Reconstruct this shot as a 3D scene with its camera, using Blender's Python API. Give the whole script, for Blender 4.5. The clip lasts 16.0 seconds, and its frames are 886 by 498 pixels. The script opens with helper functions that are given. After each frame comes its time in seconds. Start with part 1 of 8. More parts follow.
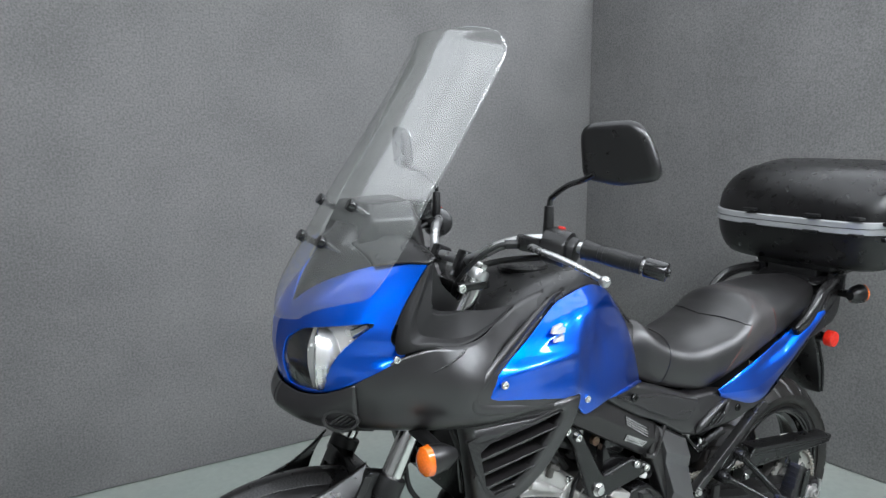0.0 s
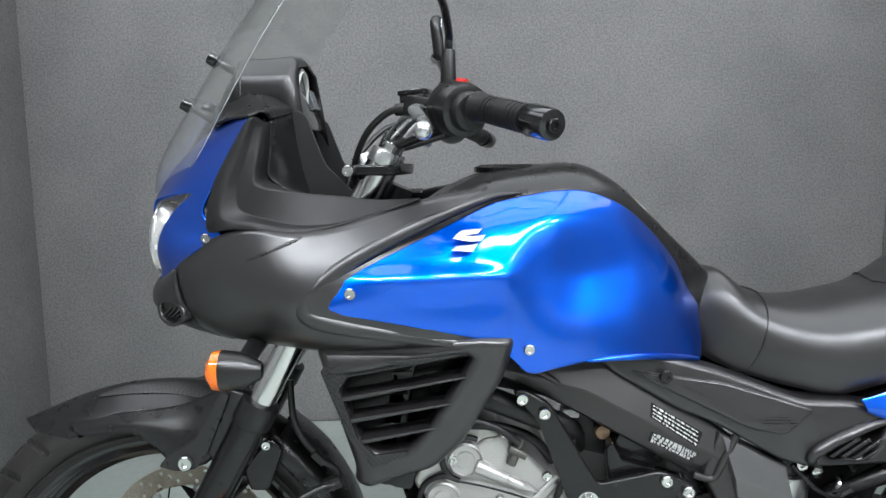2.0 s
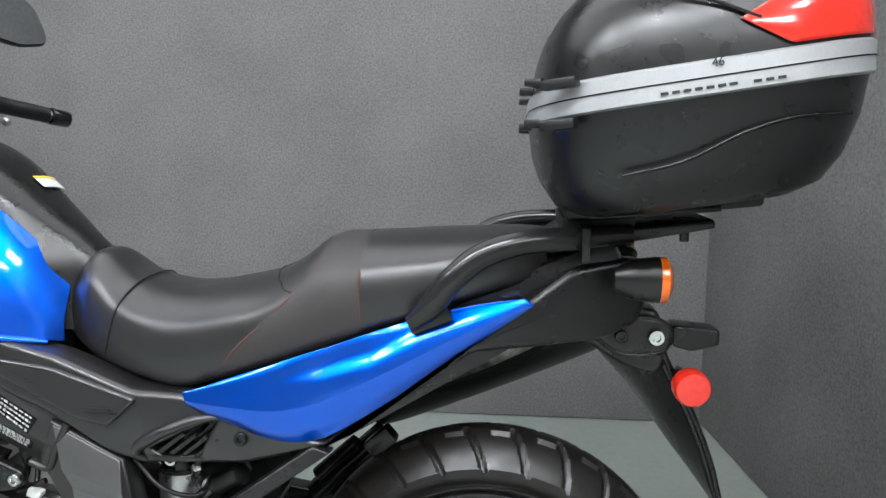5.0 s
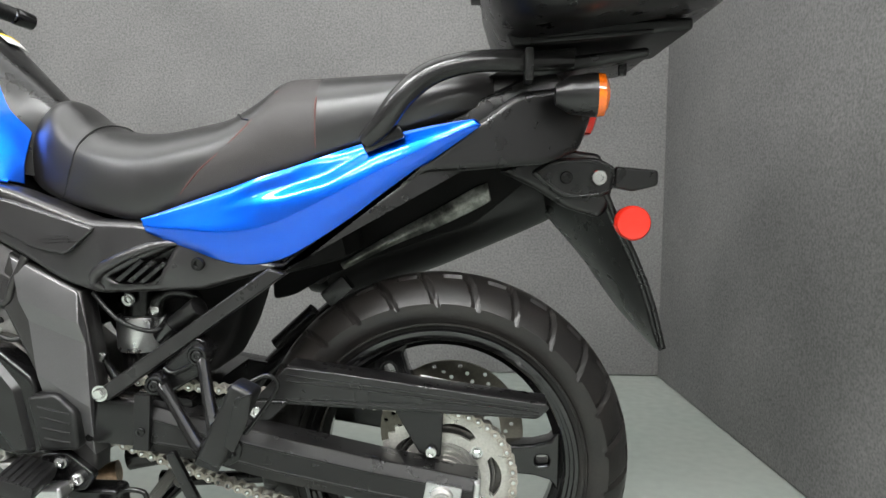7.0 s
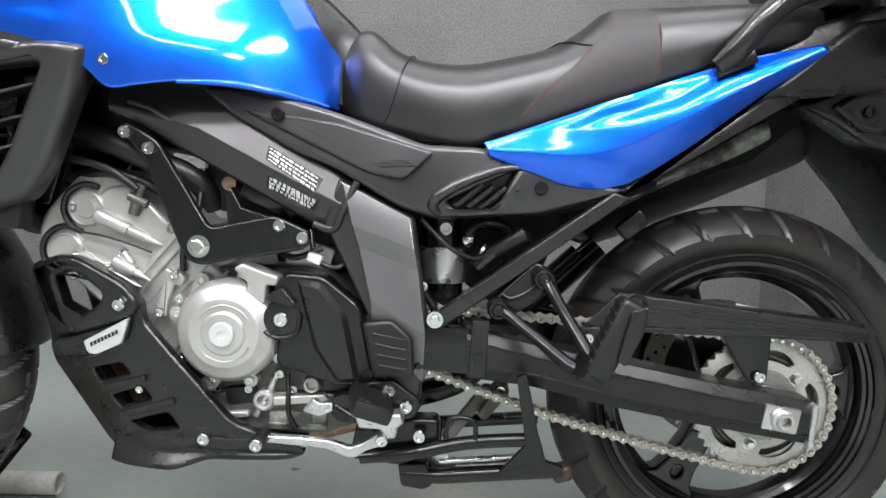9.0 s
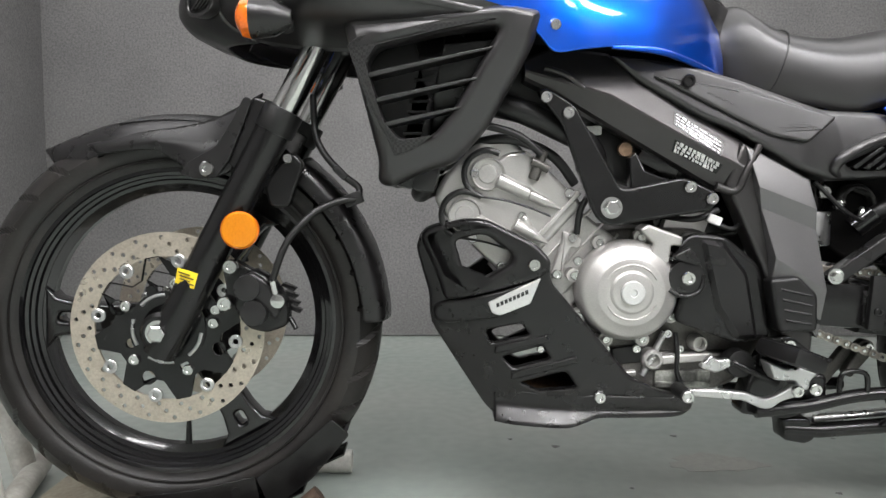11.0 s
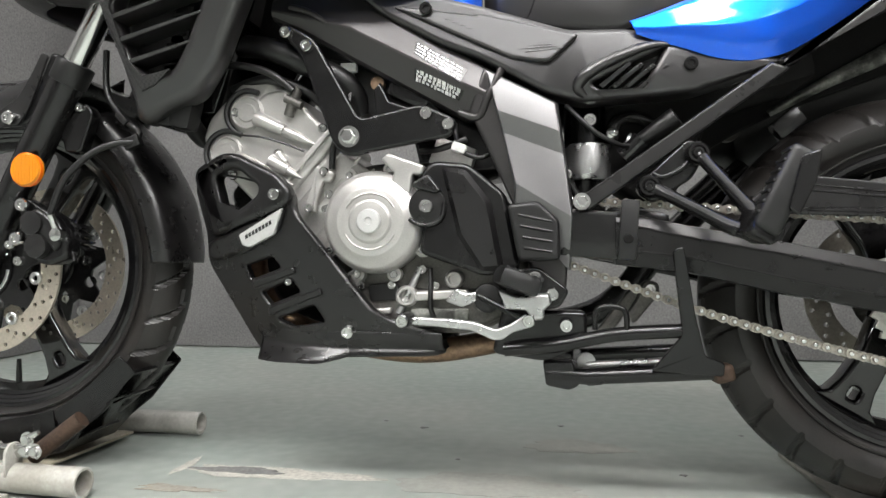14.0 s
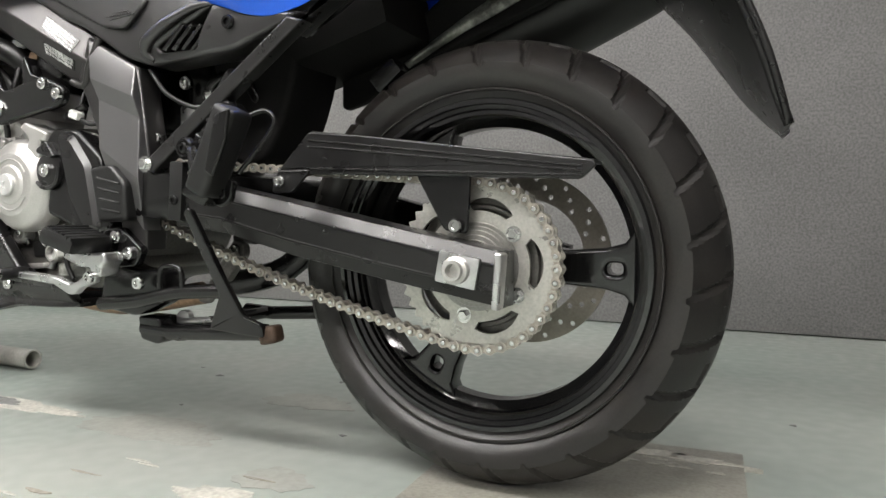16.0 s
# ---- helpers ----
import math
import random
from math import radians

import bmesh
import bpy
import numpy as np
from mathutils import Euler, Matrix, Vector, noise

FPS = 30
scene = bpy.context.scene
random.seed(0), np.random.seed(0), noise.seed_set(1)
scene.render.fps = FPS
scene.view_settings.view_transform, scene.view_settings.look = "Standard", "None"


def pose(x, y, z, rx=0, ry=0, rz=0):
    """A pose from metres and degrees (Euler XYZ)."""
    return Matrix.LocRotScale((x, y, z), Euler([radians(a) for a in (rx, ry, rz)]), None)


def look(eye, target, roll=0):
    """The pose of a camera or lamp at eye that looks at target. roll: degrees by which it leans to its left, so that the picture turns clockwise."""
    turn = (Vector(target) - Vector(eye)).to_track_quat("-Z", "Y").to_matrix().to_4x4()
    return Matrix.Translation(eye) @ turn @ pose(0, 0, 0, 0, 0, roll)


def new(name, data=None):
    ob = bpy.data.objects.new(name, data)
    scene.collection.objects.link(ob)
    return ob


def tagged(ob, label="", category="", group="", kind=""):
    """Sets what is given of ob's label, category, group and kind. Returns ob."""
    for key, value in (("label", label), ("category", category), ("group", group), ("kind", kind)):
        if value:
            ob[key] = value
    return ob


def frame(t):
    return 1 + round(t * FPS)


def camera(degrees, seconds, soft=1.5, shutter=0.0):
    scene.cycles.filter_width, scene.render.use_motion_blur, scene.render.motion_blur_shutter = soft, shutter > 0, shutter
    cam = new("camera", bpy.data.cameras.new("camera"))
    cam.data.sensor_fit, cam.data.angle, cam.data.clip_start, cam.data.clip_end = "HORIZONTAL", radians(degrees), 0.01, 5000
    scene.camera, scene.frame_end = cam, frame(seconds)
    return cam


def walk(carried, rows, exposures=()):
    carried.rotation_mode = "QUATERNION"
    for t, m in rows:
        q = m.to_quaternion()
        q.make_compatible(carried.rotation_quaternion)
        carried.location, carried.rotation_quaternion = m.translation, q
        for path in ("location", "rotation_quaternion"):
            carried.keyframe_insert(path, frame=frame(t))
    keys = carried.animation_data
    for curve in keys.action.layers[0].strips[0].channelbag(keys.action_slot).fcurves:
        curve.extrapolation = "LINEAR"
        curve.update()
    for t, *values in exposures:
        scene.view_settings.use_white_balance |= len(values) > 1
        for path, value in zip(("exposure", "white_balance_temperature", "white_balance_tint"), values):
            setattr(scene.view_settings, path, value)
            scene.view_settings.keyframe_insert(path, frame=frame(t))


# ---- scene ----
cam = camera(65.4, 16.0)
PATH = [
    (0, (-0.372, -1.228, 1.363), (0.66, 0.454, 1.042), -0.1),
    (0.5, (-0.15, -1.194, 1.273), (0.709, 0.585, 0.963), -0.4),
    (1, (0.075, -1.172, 1.192), (0.722, 0.697, 0.896), -0.5),
    (1.5, (0.268, -1.177, 1.139), (0.594, 0.776, 0.857), -0.5),
    (2, (0.468, -1.153, 1.093), (0.498, 0.829, 0.824), -0.5),
    (2.5, (0.685, -1.146, 1.077), (0.489, 0.827, 0.812), -0.2),
    (3, (0.911, -1.133, 1.09), (0.607, 0.824, 0.809), -0.3),
    (3.5, (1.124, -1.085, 1.08), (0.786, 0.867, 0.802), -0.3),
    (4, (1.342, -1.034, 1.071), (1.001, 0.916, 0.786), -0.6),
    (4.5, (1.519, -1.032, 1.068), (1.253, 0.929, 0.783), -0.6),
    (4.7, (1.575, -1.035, 1.065), (1.332, 0.929, 0.778), -0.4),
    (6.8, (1.617, -1.115, 0.838), (1.519, 0.865, 0.575), 0.3),
    (7, (1.623, -1.122, 0.776), (1.494, 0.864, 0.576), 0.2),
    (7.5, (1.577, -1.155, 0.646), (1.472, 0.839, 0.536), 0.4),
    (8, (1.484, -1.153, 0.655), (1.397, 0.837, 0.475), 0.4),
    (8.5, (1.29, -1.147, 0.669), (1.233, 0.843, 0.477), 0.6),
    (9, (1.083, -1.16, 0.668), (1.043, 0.829, 0.461), 0.6),
    (9.5, (0.856, -1.153, 0.665), (0.851, 0.836, 0.46), 0.5),
    (10, (0.663, -1.163, 0.651), (0.691, 0.829, 0.47), 0.4),
    (10.2, (0.597, -1.168, 0.647), (0.632, 0.824, 0.468), 0.4),
    (12.3, (0.36, -1.264, 0.409), (0.395, 0.735, 0.351), 0.1),
    (12.5, (0.396, -1.263, 0.391), (0.396, 0.736, 0.351), 0.0),
    (13, (0.57, -1.244, 0.369), (0.419, 0.75, 0.382), 0.0),
    (13.5, (0.802, -1.209, 0.377), (0.507, 0.769, 0.399), 0.0),
    (14, (1.025, -1.169, 0.373), (0.683, 0.801, 0.408), 0.1),
    (14.5, (1.277, -1.112, 0.368), (0.918, 0.855, 0.403), 0.2),
    (15, (1.495, -1.076, 0.376), (1.133, 0.891, 0.392), 0.3),
    (15.5, (1.7, -1.025, 0.382), (1.189, 0.908, 0.348), 0.3),
    (16, (1.883, -0.915, 0.384), (1.053, 0.902, 0.289), 0.3),
]
walk(cam, [(t, look(eye, target, roll)) for t, eye, target, roll in PATH],
     exposures=[(0.0, 0.18, 6100, 10), (2.0, 0.34, 6150, 10), (4.7, 0.25, 6200, 10), (7.0, 0.6, 6600, 9), (9.0, 0.52, 6400, 13), (10.2, 0.4, 6500, 13), (12.3, 0.18, 6700, 14), (13.5, 0.34, 6700, 12), (14.5, 0.58, 6700, 12), (16.0, 0.56, 6850, 12)])

# ---- world and light ----
world = bpy.data.worlds.new("world")
scene.world = world
world.use_nodes = True
world.node_tree.nodes["Background"].inputs[0].default_value = (0.75, 0.8, 0.85, 1)
world.node_tree.nodes["Background"].inputs[1].default_value = 0.05


# ---- materials ----
def material(name, colour, rough=0.5, metal=0.0, grain=0.0, scale=200.0, second=None, second_scale=6.0, mix=0.5,
             bump=0.0, bump_scale=400.0, coat=0.0, flake=0.0, spread=0.5, rough_var=0.0, specular=0.5):
    """A node material: two colours mixed by broad noise, fine grain on top, bump, roughness variation."""
    m = bpy.data.materials.new(name)
    m.use_nodes = True
    nt = m.node_tree
    b = nt.nodes["Principled BSDF"]
    b.inputs["Roughness"].default_value, b.inputs["Metallic"].default_value = rough, metal
    b.inputs["Coat Weight"].default_value, b.inputs["Coat Roughness"].default_value = coat, 0.04
    b.inputs["Specular IOR Level"].default_value = specular
    co = nt.nodes.new("ShaderNodeTexCoord")

    def noise_node(size, detail=4.0):
        n = nt.nodes.new("ShaderNodeTexNoise")
        n.inputs["Scale"].default_value, n.inputs["Detail"].default_value = size, detail
        nt.links.new(co.outputs["Object"], n.inputs["Vector"])
        return n

    def ramp(source, low, high, a, c):
        r = nt.nodes.new("ShaderNodeMapRange")
        r.inputs["From Min"].default_value, r.inputs["From Max"].default_value = low, high
        r.inputs["To Min"].default_value, r.inputs["To Max"].default_value = a, c
        nt.links.new(source, r.inputs["Value"])
        return r.outputs["Result"]

    def blend(factor, a, c, kind="MIX"):
        x = nt.nodes.new("ShaderNodeMix")
        x.data_type, x.blend_type = "RGBA", kind
        for socket, value in ((x.inputs[0], factor), (x.inputs[6], a), (x.inputs[7], c)):
            if hasattr(value, "is_linked"):
                nt.links.new(value, socket)
            elif isinstance(value, (int, float)):
                socket.default_value = value
            else:
                socket.default_value = (*value, 1)
        return x.outputs[2]

    last = None
    if second:
        last = blend(ramp(noise_node(second_scale, 6).outputs["Fac"], 0.5 - spread * 0.3, 0.5 + spread * 0.3, 0, mix), colour, second)
    if grain:
        g = ramp(noise_node(scale, 3).outputs["Fac"], 0.3, 0.7, 1 - grain, 1 + grain)
        c = nt.nodes.new("ShaderNodeCombineColor")
        for k in range(3):
            nt.links.new(g, c.inputs[k])
        last = blend(1.0, last if last is not None else colour, c.outputs[0], "MULTIPLY")
    if last is not None:
        nt.links.new(last, b.inputs["Base Color"])
    else:
        b.inputs["Base Color"].default_value = (*colour, 1)
    if rough_var:
        nt.links.new(ramp(noise_node(35, 5).outputs["Fac"], 0.3, 0.7, max(rough - rough_var, 0.02), min(rough + rough_var, 1)), b.inputs["Roughness"])
    if bump:
        bp = nt.nodes.new("ShaderNodeBump")
        bp.inputs["Strength"].default_value, bp.inputs["Distance"].default_value = bump, 0.002
        nt.links.new(noise_node(bump_scale, 3).outputs["Fac"], bp.inputs["Height"])
        nt.links.new(bp.outputs[0], b.inputs["Normal"])
    return m


BLUE = material("metallic_blue_paint", (0.0, 0.115, 0.8), 0.34, 1.0, grain=0.06, scale=2500, coat=1.0, bump=0.02, bump_scale=1500)
PLASTIC = material("matte_black_plastic", (0.0052, 0.0048, 0.005), 0.3, grain=0.15, scale=900, second=(0.0072, 0.0066, 0.0068), bump=0.05, bump_scale=1400, rough_var=0.05, specular=0.55)
COWL = material("satin_charcoal_cowl_plastic", (0.0115, 0.0105, 0.0109), 0.33, grain=0.15, scale=900, second=(0.0145, 0.0132, 0.0136), bump=0.05, bump_scale=1400, rough_var=0.05, specular=0.8)
BLUE.node_tree.nodes["Principled BSDF"].inputs["Coat Roughness"].default_value = 0.07
GLOSS = material("gloss_black_paint", (0.005, 0.005, 0.0055), 0.16, coat=0.45, second=(0.009, 0.0085, 0.0085), second_scale=12, rough_var=0.04)
SATIN = material("satin_black_metal", (0.0045, 0.0043, 0.0046), 0.22, 0.1, grain=0.2, scale=700, second=(0.009, 0.0088, 0.0085), second_scale=14, rough_var=0.06)
FRAME = material("satin_dark_grey_frame_paint", (0.055, 0.0525, 0.052), 0.33, 0.75, grain=0.1, scale=1200, second=(0.058, 0.056, 0.056), second_scale=9, rough_var=0.05)
ARM = material("dark_anodised_aluminium", (0.021, 0.0205, 0.0205), 0.3, 0.55, grain=0.08, scale=1200, second=(0.027, 0.026, 0.026), second_scale=9, rough_var=0.05)
STRUT = material("satin_black_strut_paint", (0.018, 0.0175, 0.0175), 0.3, 0.3, grain=0.1, scale=1200, second=(0.024, 0.023, 0.023), second_scale=9, rough_var=0.05)
# lighter copy of the frame paint; facet reflections are put into the colour
FRAME_LIT = material("lit_frame_paint", (0.155, 0.151, 0.152), 0.35, 0.75, grain=0.08, scale=900, second=(0.135, 0.134, 0.136), rough_var=0.05)
SHIELD = material("dull_steel_shield", (0.3, 0.305, 0.28), 0.45, 0.6, grain=0.25, scale=200, second=(0.04, 0.04, 0.037), second_scale=26, spread=0.3, mix=0.9)
RUBBER = material("tyre_rubber", (0.0082, 0.0074, 0.007), 0.38, grain=0.3, scale=300, second=(0.0165, 0.0138, 0.012), second_scale=14, mix=0.75, bump=0.1, bump_scale=500, rough_var=0.1)
SEMI = material("semi_gloss_black_plastic", (0.012, 0.0115, 0.0116), 0.2, grain=0.12, scale=900, second=(0.016, 0.0155, 0.0155), bump=0.03, bump_scale=1400, rough_var=0.05)
SOFT = material("soft_black_rubber", (0.0048, 0.0046, 0.0047), 0.42, grain=0.2, scale=500, bump=0.12, bump_scale=800)
WOVEN = SOFT.copy()
WOVEN.name = "woven_texture_plastic"
_check = WOVEN.node_tree.nodes.new("ShaderNodeTexChecker")
_check.inputs["Scale"].default_value = 260
_bump = [n for n in WOVEN.node_tree.nodes if n.type == "BUMP"][0]
_bump.inputs["Strength"].default_value = 0.5
WOVEN.node_tree.links.new([n for n in WOVEN.node_tree.nodes if n.type == "TEX_COORD"][0].outputs["Object"], _check.inputs["Vector"])
WOVEN.node_tree.links.new(_check.outputs["Fac"], _bump.inputs["Height"])
_check.inputs["Color1"].default_value, _check.inputs["Color2"].default_value = (0.028, 0.027, 0.027, 1), (0.004, 0.004, 0.004, 1)
WOVEN.node_tree.links.new(_check.outputs["Color"], WOVEN.node_tree.nodes["Principled BSDF"].inputs["Base Color"])
LEATHER = material("black_vinyl_seat_cover", (0.0092, 0.0084, 0.0085), 0.36, grain=0.12, scale=900, second=(0.014, 0.0129, 0.0128), bump=0.06, bump_scale=1100, rough_var=0.03, specular=0.8)
VINYL = material("charcoal_grip_vinyl", (0.033, 0.029, 0.0285), 0.5, grain=0.12, scale=700, bump=0.3, bump_scale=900)
THREAD = material("red_brown_thread", (0.09, 0.03, 0.026), 0.7, grain=0.3, scale=1500)
CHROME = material("bright_steel", (0.62, 0.62, 0.61), 0.16, 1.0, grain=0.05, scale=400, rough_var=0.05)
CAST = material("cast_aluminium", (0.47, 0.46, 0.445), 0.36, 0.64, grain=0.08, scale=500, second=(0.4, 0.39, 0.37), second_scale=20, bump=0.08, bump_scale=700, rough_var=0.08)
REFLECTOR = material("headlight_reflector", (0.8, 0.79, 0.76), 0.25, 0.7, rough_var=0.05)
STAIN_PALE = material("faint_floor_dirt", (0.29, 0.3, 0.27), 0.5, grain=0.08, scale=90, second=(0.33, 0.32, 0.29), second_scale=12, rough_var=0.1)
STAIN = material("brown_floor_stain", (0.26, 0.235, 0.19), 0.6, grain=0.2, scale=120, second=(0.33, 0.33, 0.29), second_scale=30)
ALLOY = material("satin_aluminium", (0.55, 0.55, 0.55), 0.3, 0.95, grain=0.06, scale=300, rough_var=0.08)
DISC = material("drilled_steel_disc", (0.5, 0.45, 0.375), 0.33, 0.7, grain=0.12, scale=250, second=(0.42, 0.37, 0.3), second_scale=18, rough_var=0.08)
CHAIN = material("oiled_steel_chain", (0.52, 0.5, 0.46), 0.28, 0.6, grain=0.25, scale=180, second=(0.3, 0.26, 0.21), second_scale=40, mix=0.7)
AMBER = material("amber_lens", (0.58, 0.2, 0.006), 0.12, coat=0.6, grain=0.08, scale=400)
AMBER_DEEP = material("deep_amber_signal_lens", (0.78, 0.15, 0.006), 0.1, coat=0.8, grain=0.15, scale=300)
GREY_CAST = material("grimy_cast_aluminium", (0.13, 0.125, 0.117), 0.42, 0.6, grain=0.2, scale=300, second=(0.06, 0.056, 0.05), second_scale=14, bump=0.15, bump_scale=300)
RED = material("red_lens", (0.72, 0.025, 0.012), 0.12, coat=0.6, grain=0.12, scale=140)
LABEL = material("white_label", (0.62, 0.62, 0.6), 0.4, grain=0.1, scale=300)
PRINT = material("worn_silver_print", (0.55, 0.55, 0.54), 0.35, 0.4, grain=0.3, scale=400, second=(0.25, 0.25, 0.25), second_scale=60)
MATT = material("matt_black_underside", (0.0045, 0.0042, 0.0042), 0.7, grain=0.3, scale=300, second=(0.009, 0.008, 0.0075), second_scale=12, specular=0.2)
TRIM = material("dull_black_cockpit_trim", (0.0085, 0.008, 0.0082), 0.55, grain=0.15, scale=900, second=(0.011, 0.0103, 0.0105), bump=0.06, bump_scale=1400, rough_var=0.05, specular=0.4)
SPROCKET = material("ground_steel_sprocket", (0.47, 0.46, 0.43), 0.33, 0.7, grain=0.12, scale=250, second=(0.38, 0.365, 0.33), second_scale=18, rough_var=0.08)
# disc steel darkened in colour for the shade behind the rear wheel
SHADED_DISC = material("shaded_rear_disc_steel", (0.2, 0.185, 0.155), 0.38, 0.6, grain=0.12, scale=250, second=(0.15, 0.135, 0.11), second_scale=18, rough_var=0.08)
TURNED = material("turned_aluminium_carrier", (0.3, 0.295, 0.28), 0.35, 0.8, grain=0.12, scale=300, second=(0.2, 0.19, 0.175), second_scale=25, rough_var=0.08)
LABEL_BRIGHT = material("bright_satin_aluminium", (0.66, 0.66, 0.65), 0.35, 0.6, grain=0.05, scale=400)
SILVER = material("silver_painted_band", (0.56, 0.57, 0.58), 0.33, 0.6, grain=0.05, scale=500)
YELLOW = material("yellow_paper_tag", (0.8, 0.58, 0.02), 0.6, grain=0.08, scale=200)
INK = material("black_ink", (0.02, 0.02, 0.02), 0.6, grain=0.2, scale=300)
CARPET = material("grey_carpet_panel", (0.168, 0.166, 0.163), 0.95, grain=0.24, scale=130, second=(0.198, 0.195, 0.191), second_scale=3, mix=0.9, bump=0.5, bump_scale=170, specular=0.1)
FLOOR = material("worn_grey_green_floor_paint", (0.255, 0.295, 0.268), 0.4, grain=0.05, scale=70, second=(0.365, 0.36, 0.33), second_scale=1.5, bump=0.08, bump_scale=90, rough_var=0.12)
WORN = material("scuffed_floor_patch", (0.46, 0.445, 0.4), 0.7, grain=0.2, scale=120, second=(0.33, 0.33, 0.29), second_scale=25)
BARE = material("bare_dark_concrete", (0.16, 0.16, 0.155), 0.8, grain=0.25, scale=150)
CHIPPED = material("chipped_white_steel_paint", (0.46, 0.455, 0.42), 0.4, grain=0.1, scale=160, second=(0.2, 0.185, 0.15), second_scale=11, mix=0.7, spread=0.35, bump=0.2, bump_scale=60)
GRIMY = material("grimy_bare_base_plate", (0.3, 0.275, 0.215), 0.5, grain=0.2, scale=120, second=(0.16, 0.14, 0.1), second_scale=14, mix=0.8, bump=0.2, bump_scale=60)
DARK_SHEET = material("dark_floor_sheet", (0.035, 0.036, 0.035), 0.7, grain=0.25, scale=250, second=(0.05, 0.05, 0.048), second_scale=8, bump=0.2, bump_scale=300)
WORN_STEEL = material("worn_steel_floor_plate", (0.2, 0.195, 0.165), 0.42, grain=0.15, scale=160, second=(0.34, 0.33, 0.29), second_scale=9, mix=0.7, spread=0.7, bump=0.2, bump_scale=60, rough_var=0.1)
WALL = material("plain_grey_wall", (0.27, 0.27, 0.265), 0.9, grain=0.06, scale=40, second=(0.31, 0.31, 0.305))
CEILING = material("white_ceiling_board", (0.75, 0.75, 0.73), 0.9, grain=0.06, scale=60)
MIRROR = material("mirror_glass", (0.75, 0.78, 0.8), 0.03, 1.0)
RUST = material("heat_stained_exhaust_steel", (0.3, 0.2, 0.13), 0.42, 0.8, grain=0.3, scale=120, second=(0.16, 0.11, 0.08), second_scale=22)
DARK_RUST = material("dark_rusted_steel", (0.06, 0.035, 0.022), 0.6, 0.3, grain=0.3, scale=250, second=(0.025, 0.018, 0.014), second_scale=40)
RED_PLASTIC = material("red_switch_plastic", (0.6, 0.02, 0.015), 0.4)
DIAL = material("grey_dial_face", (0.12, 0.13, 0.135), 0.3, grain=0.3, scale=120, second=(0.03, 0.03, 0.033), second_scale=45)


def clear_material(name, tint, rough=0.01):
    m = bpy.data.materials.new(name)
    m.use_nodes = True
    b = m.node_tree.nodes["Principled BSDF"]
    b.inputs["Base Color"].default_value = (*tint, 1)
    b.inputs["Roughness"].default_value, b.inputs["IOR"].default_value = rough, 1.46
    b.inputs["Transmission Weight"].default_value = 1.0
    return m


def sheet_material(name, tint, sheen, rough):
    """A thin clear sheet: light passes straight, gloss by Fresnel, a little diffuse white for the ceiling's reflection.
    """
    m = bpy.data.materials.new(name)
    m.use_nodes = True
    nt = m.node_tree
    nt.nodes.remove(nt.nodes["Principled BSDF"])
    clear, gloss, pale_sheen = (nt.nodes.new(k) for k in ("ShaderNodeBsdfTransparent", "ShaderNodeBsdfGlossy", "ShaderNodeBsdfDiffuse"))
    clear.inputs["Color"].default_value = (*tint, 1)
    gloss.inputs["Roughness"].default_value = rough
    pale_sheen.inputs["Color"].default_value = (0.8, 0.82, 0.8, 1)
    facing, power, fresnel = nt.nodes.new("ShaderNodeLayerWeight"), nt.nodes.new("ShaderNodeMath"), nt.nodes.new("ShaderNodeMapRange")
    facing.inputs["Blend"].default_value = 0.5
    power.operation, power.inputs[1].default_value = "POWER", 5.0
    fresnel.inputs["To Min"].default_value = 0.08
    nt.links.new(facing.outputs["Facing"], power.inputs[0])
    nt.links.new(power.outputs[0], fresnel.inputs["Value"])
    low, high = nt.nodes.new("ShaderNodeMixShader"), nt.nodes.new("ShaderNodeMixShader")
    low.inputs["Fac"].default_value = sheen
    nt.links.new(clear.outputs[0], low.inputs[1])
    nt.links.new(pale_sheen.outputs[0], low.inputs[2])
    nt.links.new(fresnel.outputs[0], high.inputs["Fac"])
    nt.links.new(low.outputs[0], high.inputs[1])
    nt.links.new(gloss.outputs[0], high.inputs[2])
    nt.links.new(high.outputs[0], nt.nodes["Material Output"].inputs["Surface"])
    return m


SCREEN = sheet_material("clear_acrylic", (0.97, 0.975, 0.97), 0.035, 0.15)
SCREEN_EDGE = material("polished_acrylic_edge", (0.5, 0.52, 0.52), 0.25, grain=0.05, scale=200)
LENS = clear_material("clear_lens", (0.96, 0.97, 0.98))
GLOW = bpy.data.materials.new("fluorescent_diffuser")
GLOW.use_nodes = True
GLOW.node_tree.nodes["Principled BSDF"].inputs["Emission Color"].default_value = (0.97, 0.99, 1.0, 1)
GLOW.node_tree.nodes["Principled BSDF"].inputs["Emission Strength"].default_value = 14.0

# weak glow for the added fill panels
GLOW_FILL = GLOW.copy()
GLOW_FILL.name = "dimmed_fluorescent_diffuser"
GLOW_FILL.node_tree.nodes["Principled BSDF"].inputs["Emission Strength"].default_value = 0.6


# ---- mesh helpers ----
def part(name, bm, mat, parent=None, label="", sharp=40, solid=0.0):
    """Links a bmesh as one mesh object under a thing or a part."""
    bmesh.ops.recalc_face_normals(bm, faces=bm.faces)
    me = bpy.data.meshes.new(name)
    bm.to_mesh(me)
    bm.free()
    for p in me.polygons:
        p.use_smooth = True
    me.set_sharp_from_angle(angle=radians(sharp))
    me.materials.append(mat)
    ob = new(name, me)
    if parent:
        ob.parent = parent
        ob.matrix_parent_inverse = parent.matrix_world.inverted()
    if label:
        ob["label"] = label
    if solid:
        s = ob.modifiers.new("thickness", "SOLIDIFY")
        s.thickness, s.offset = solid, 0
    return ob


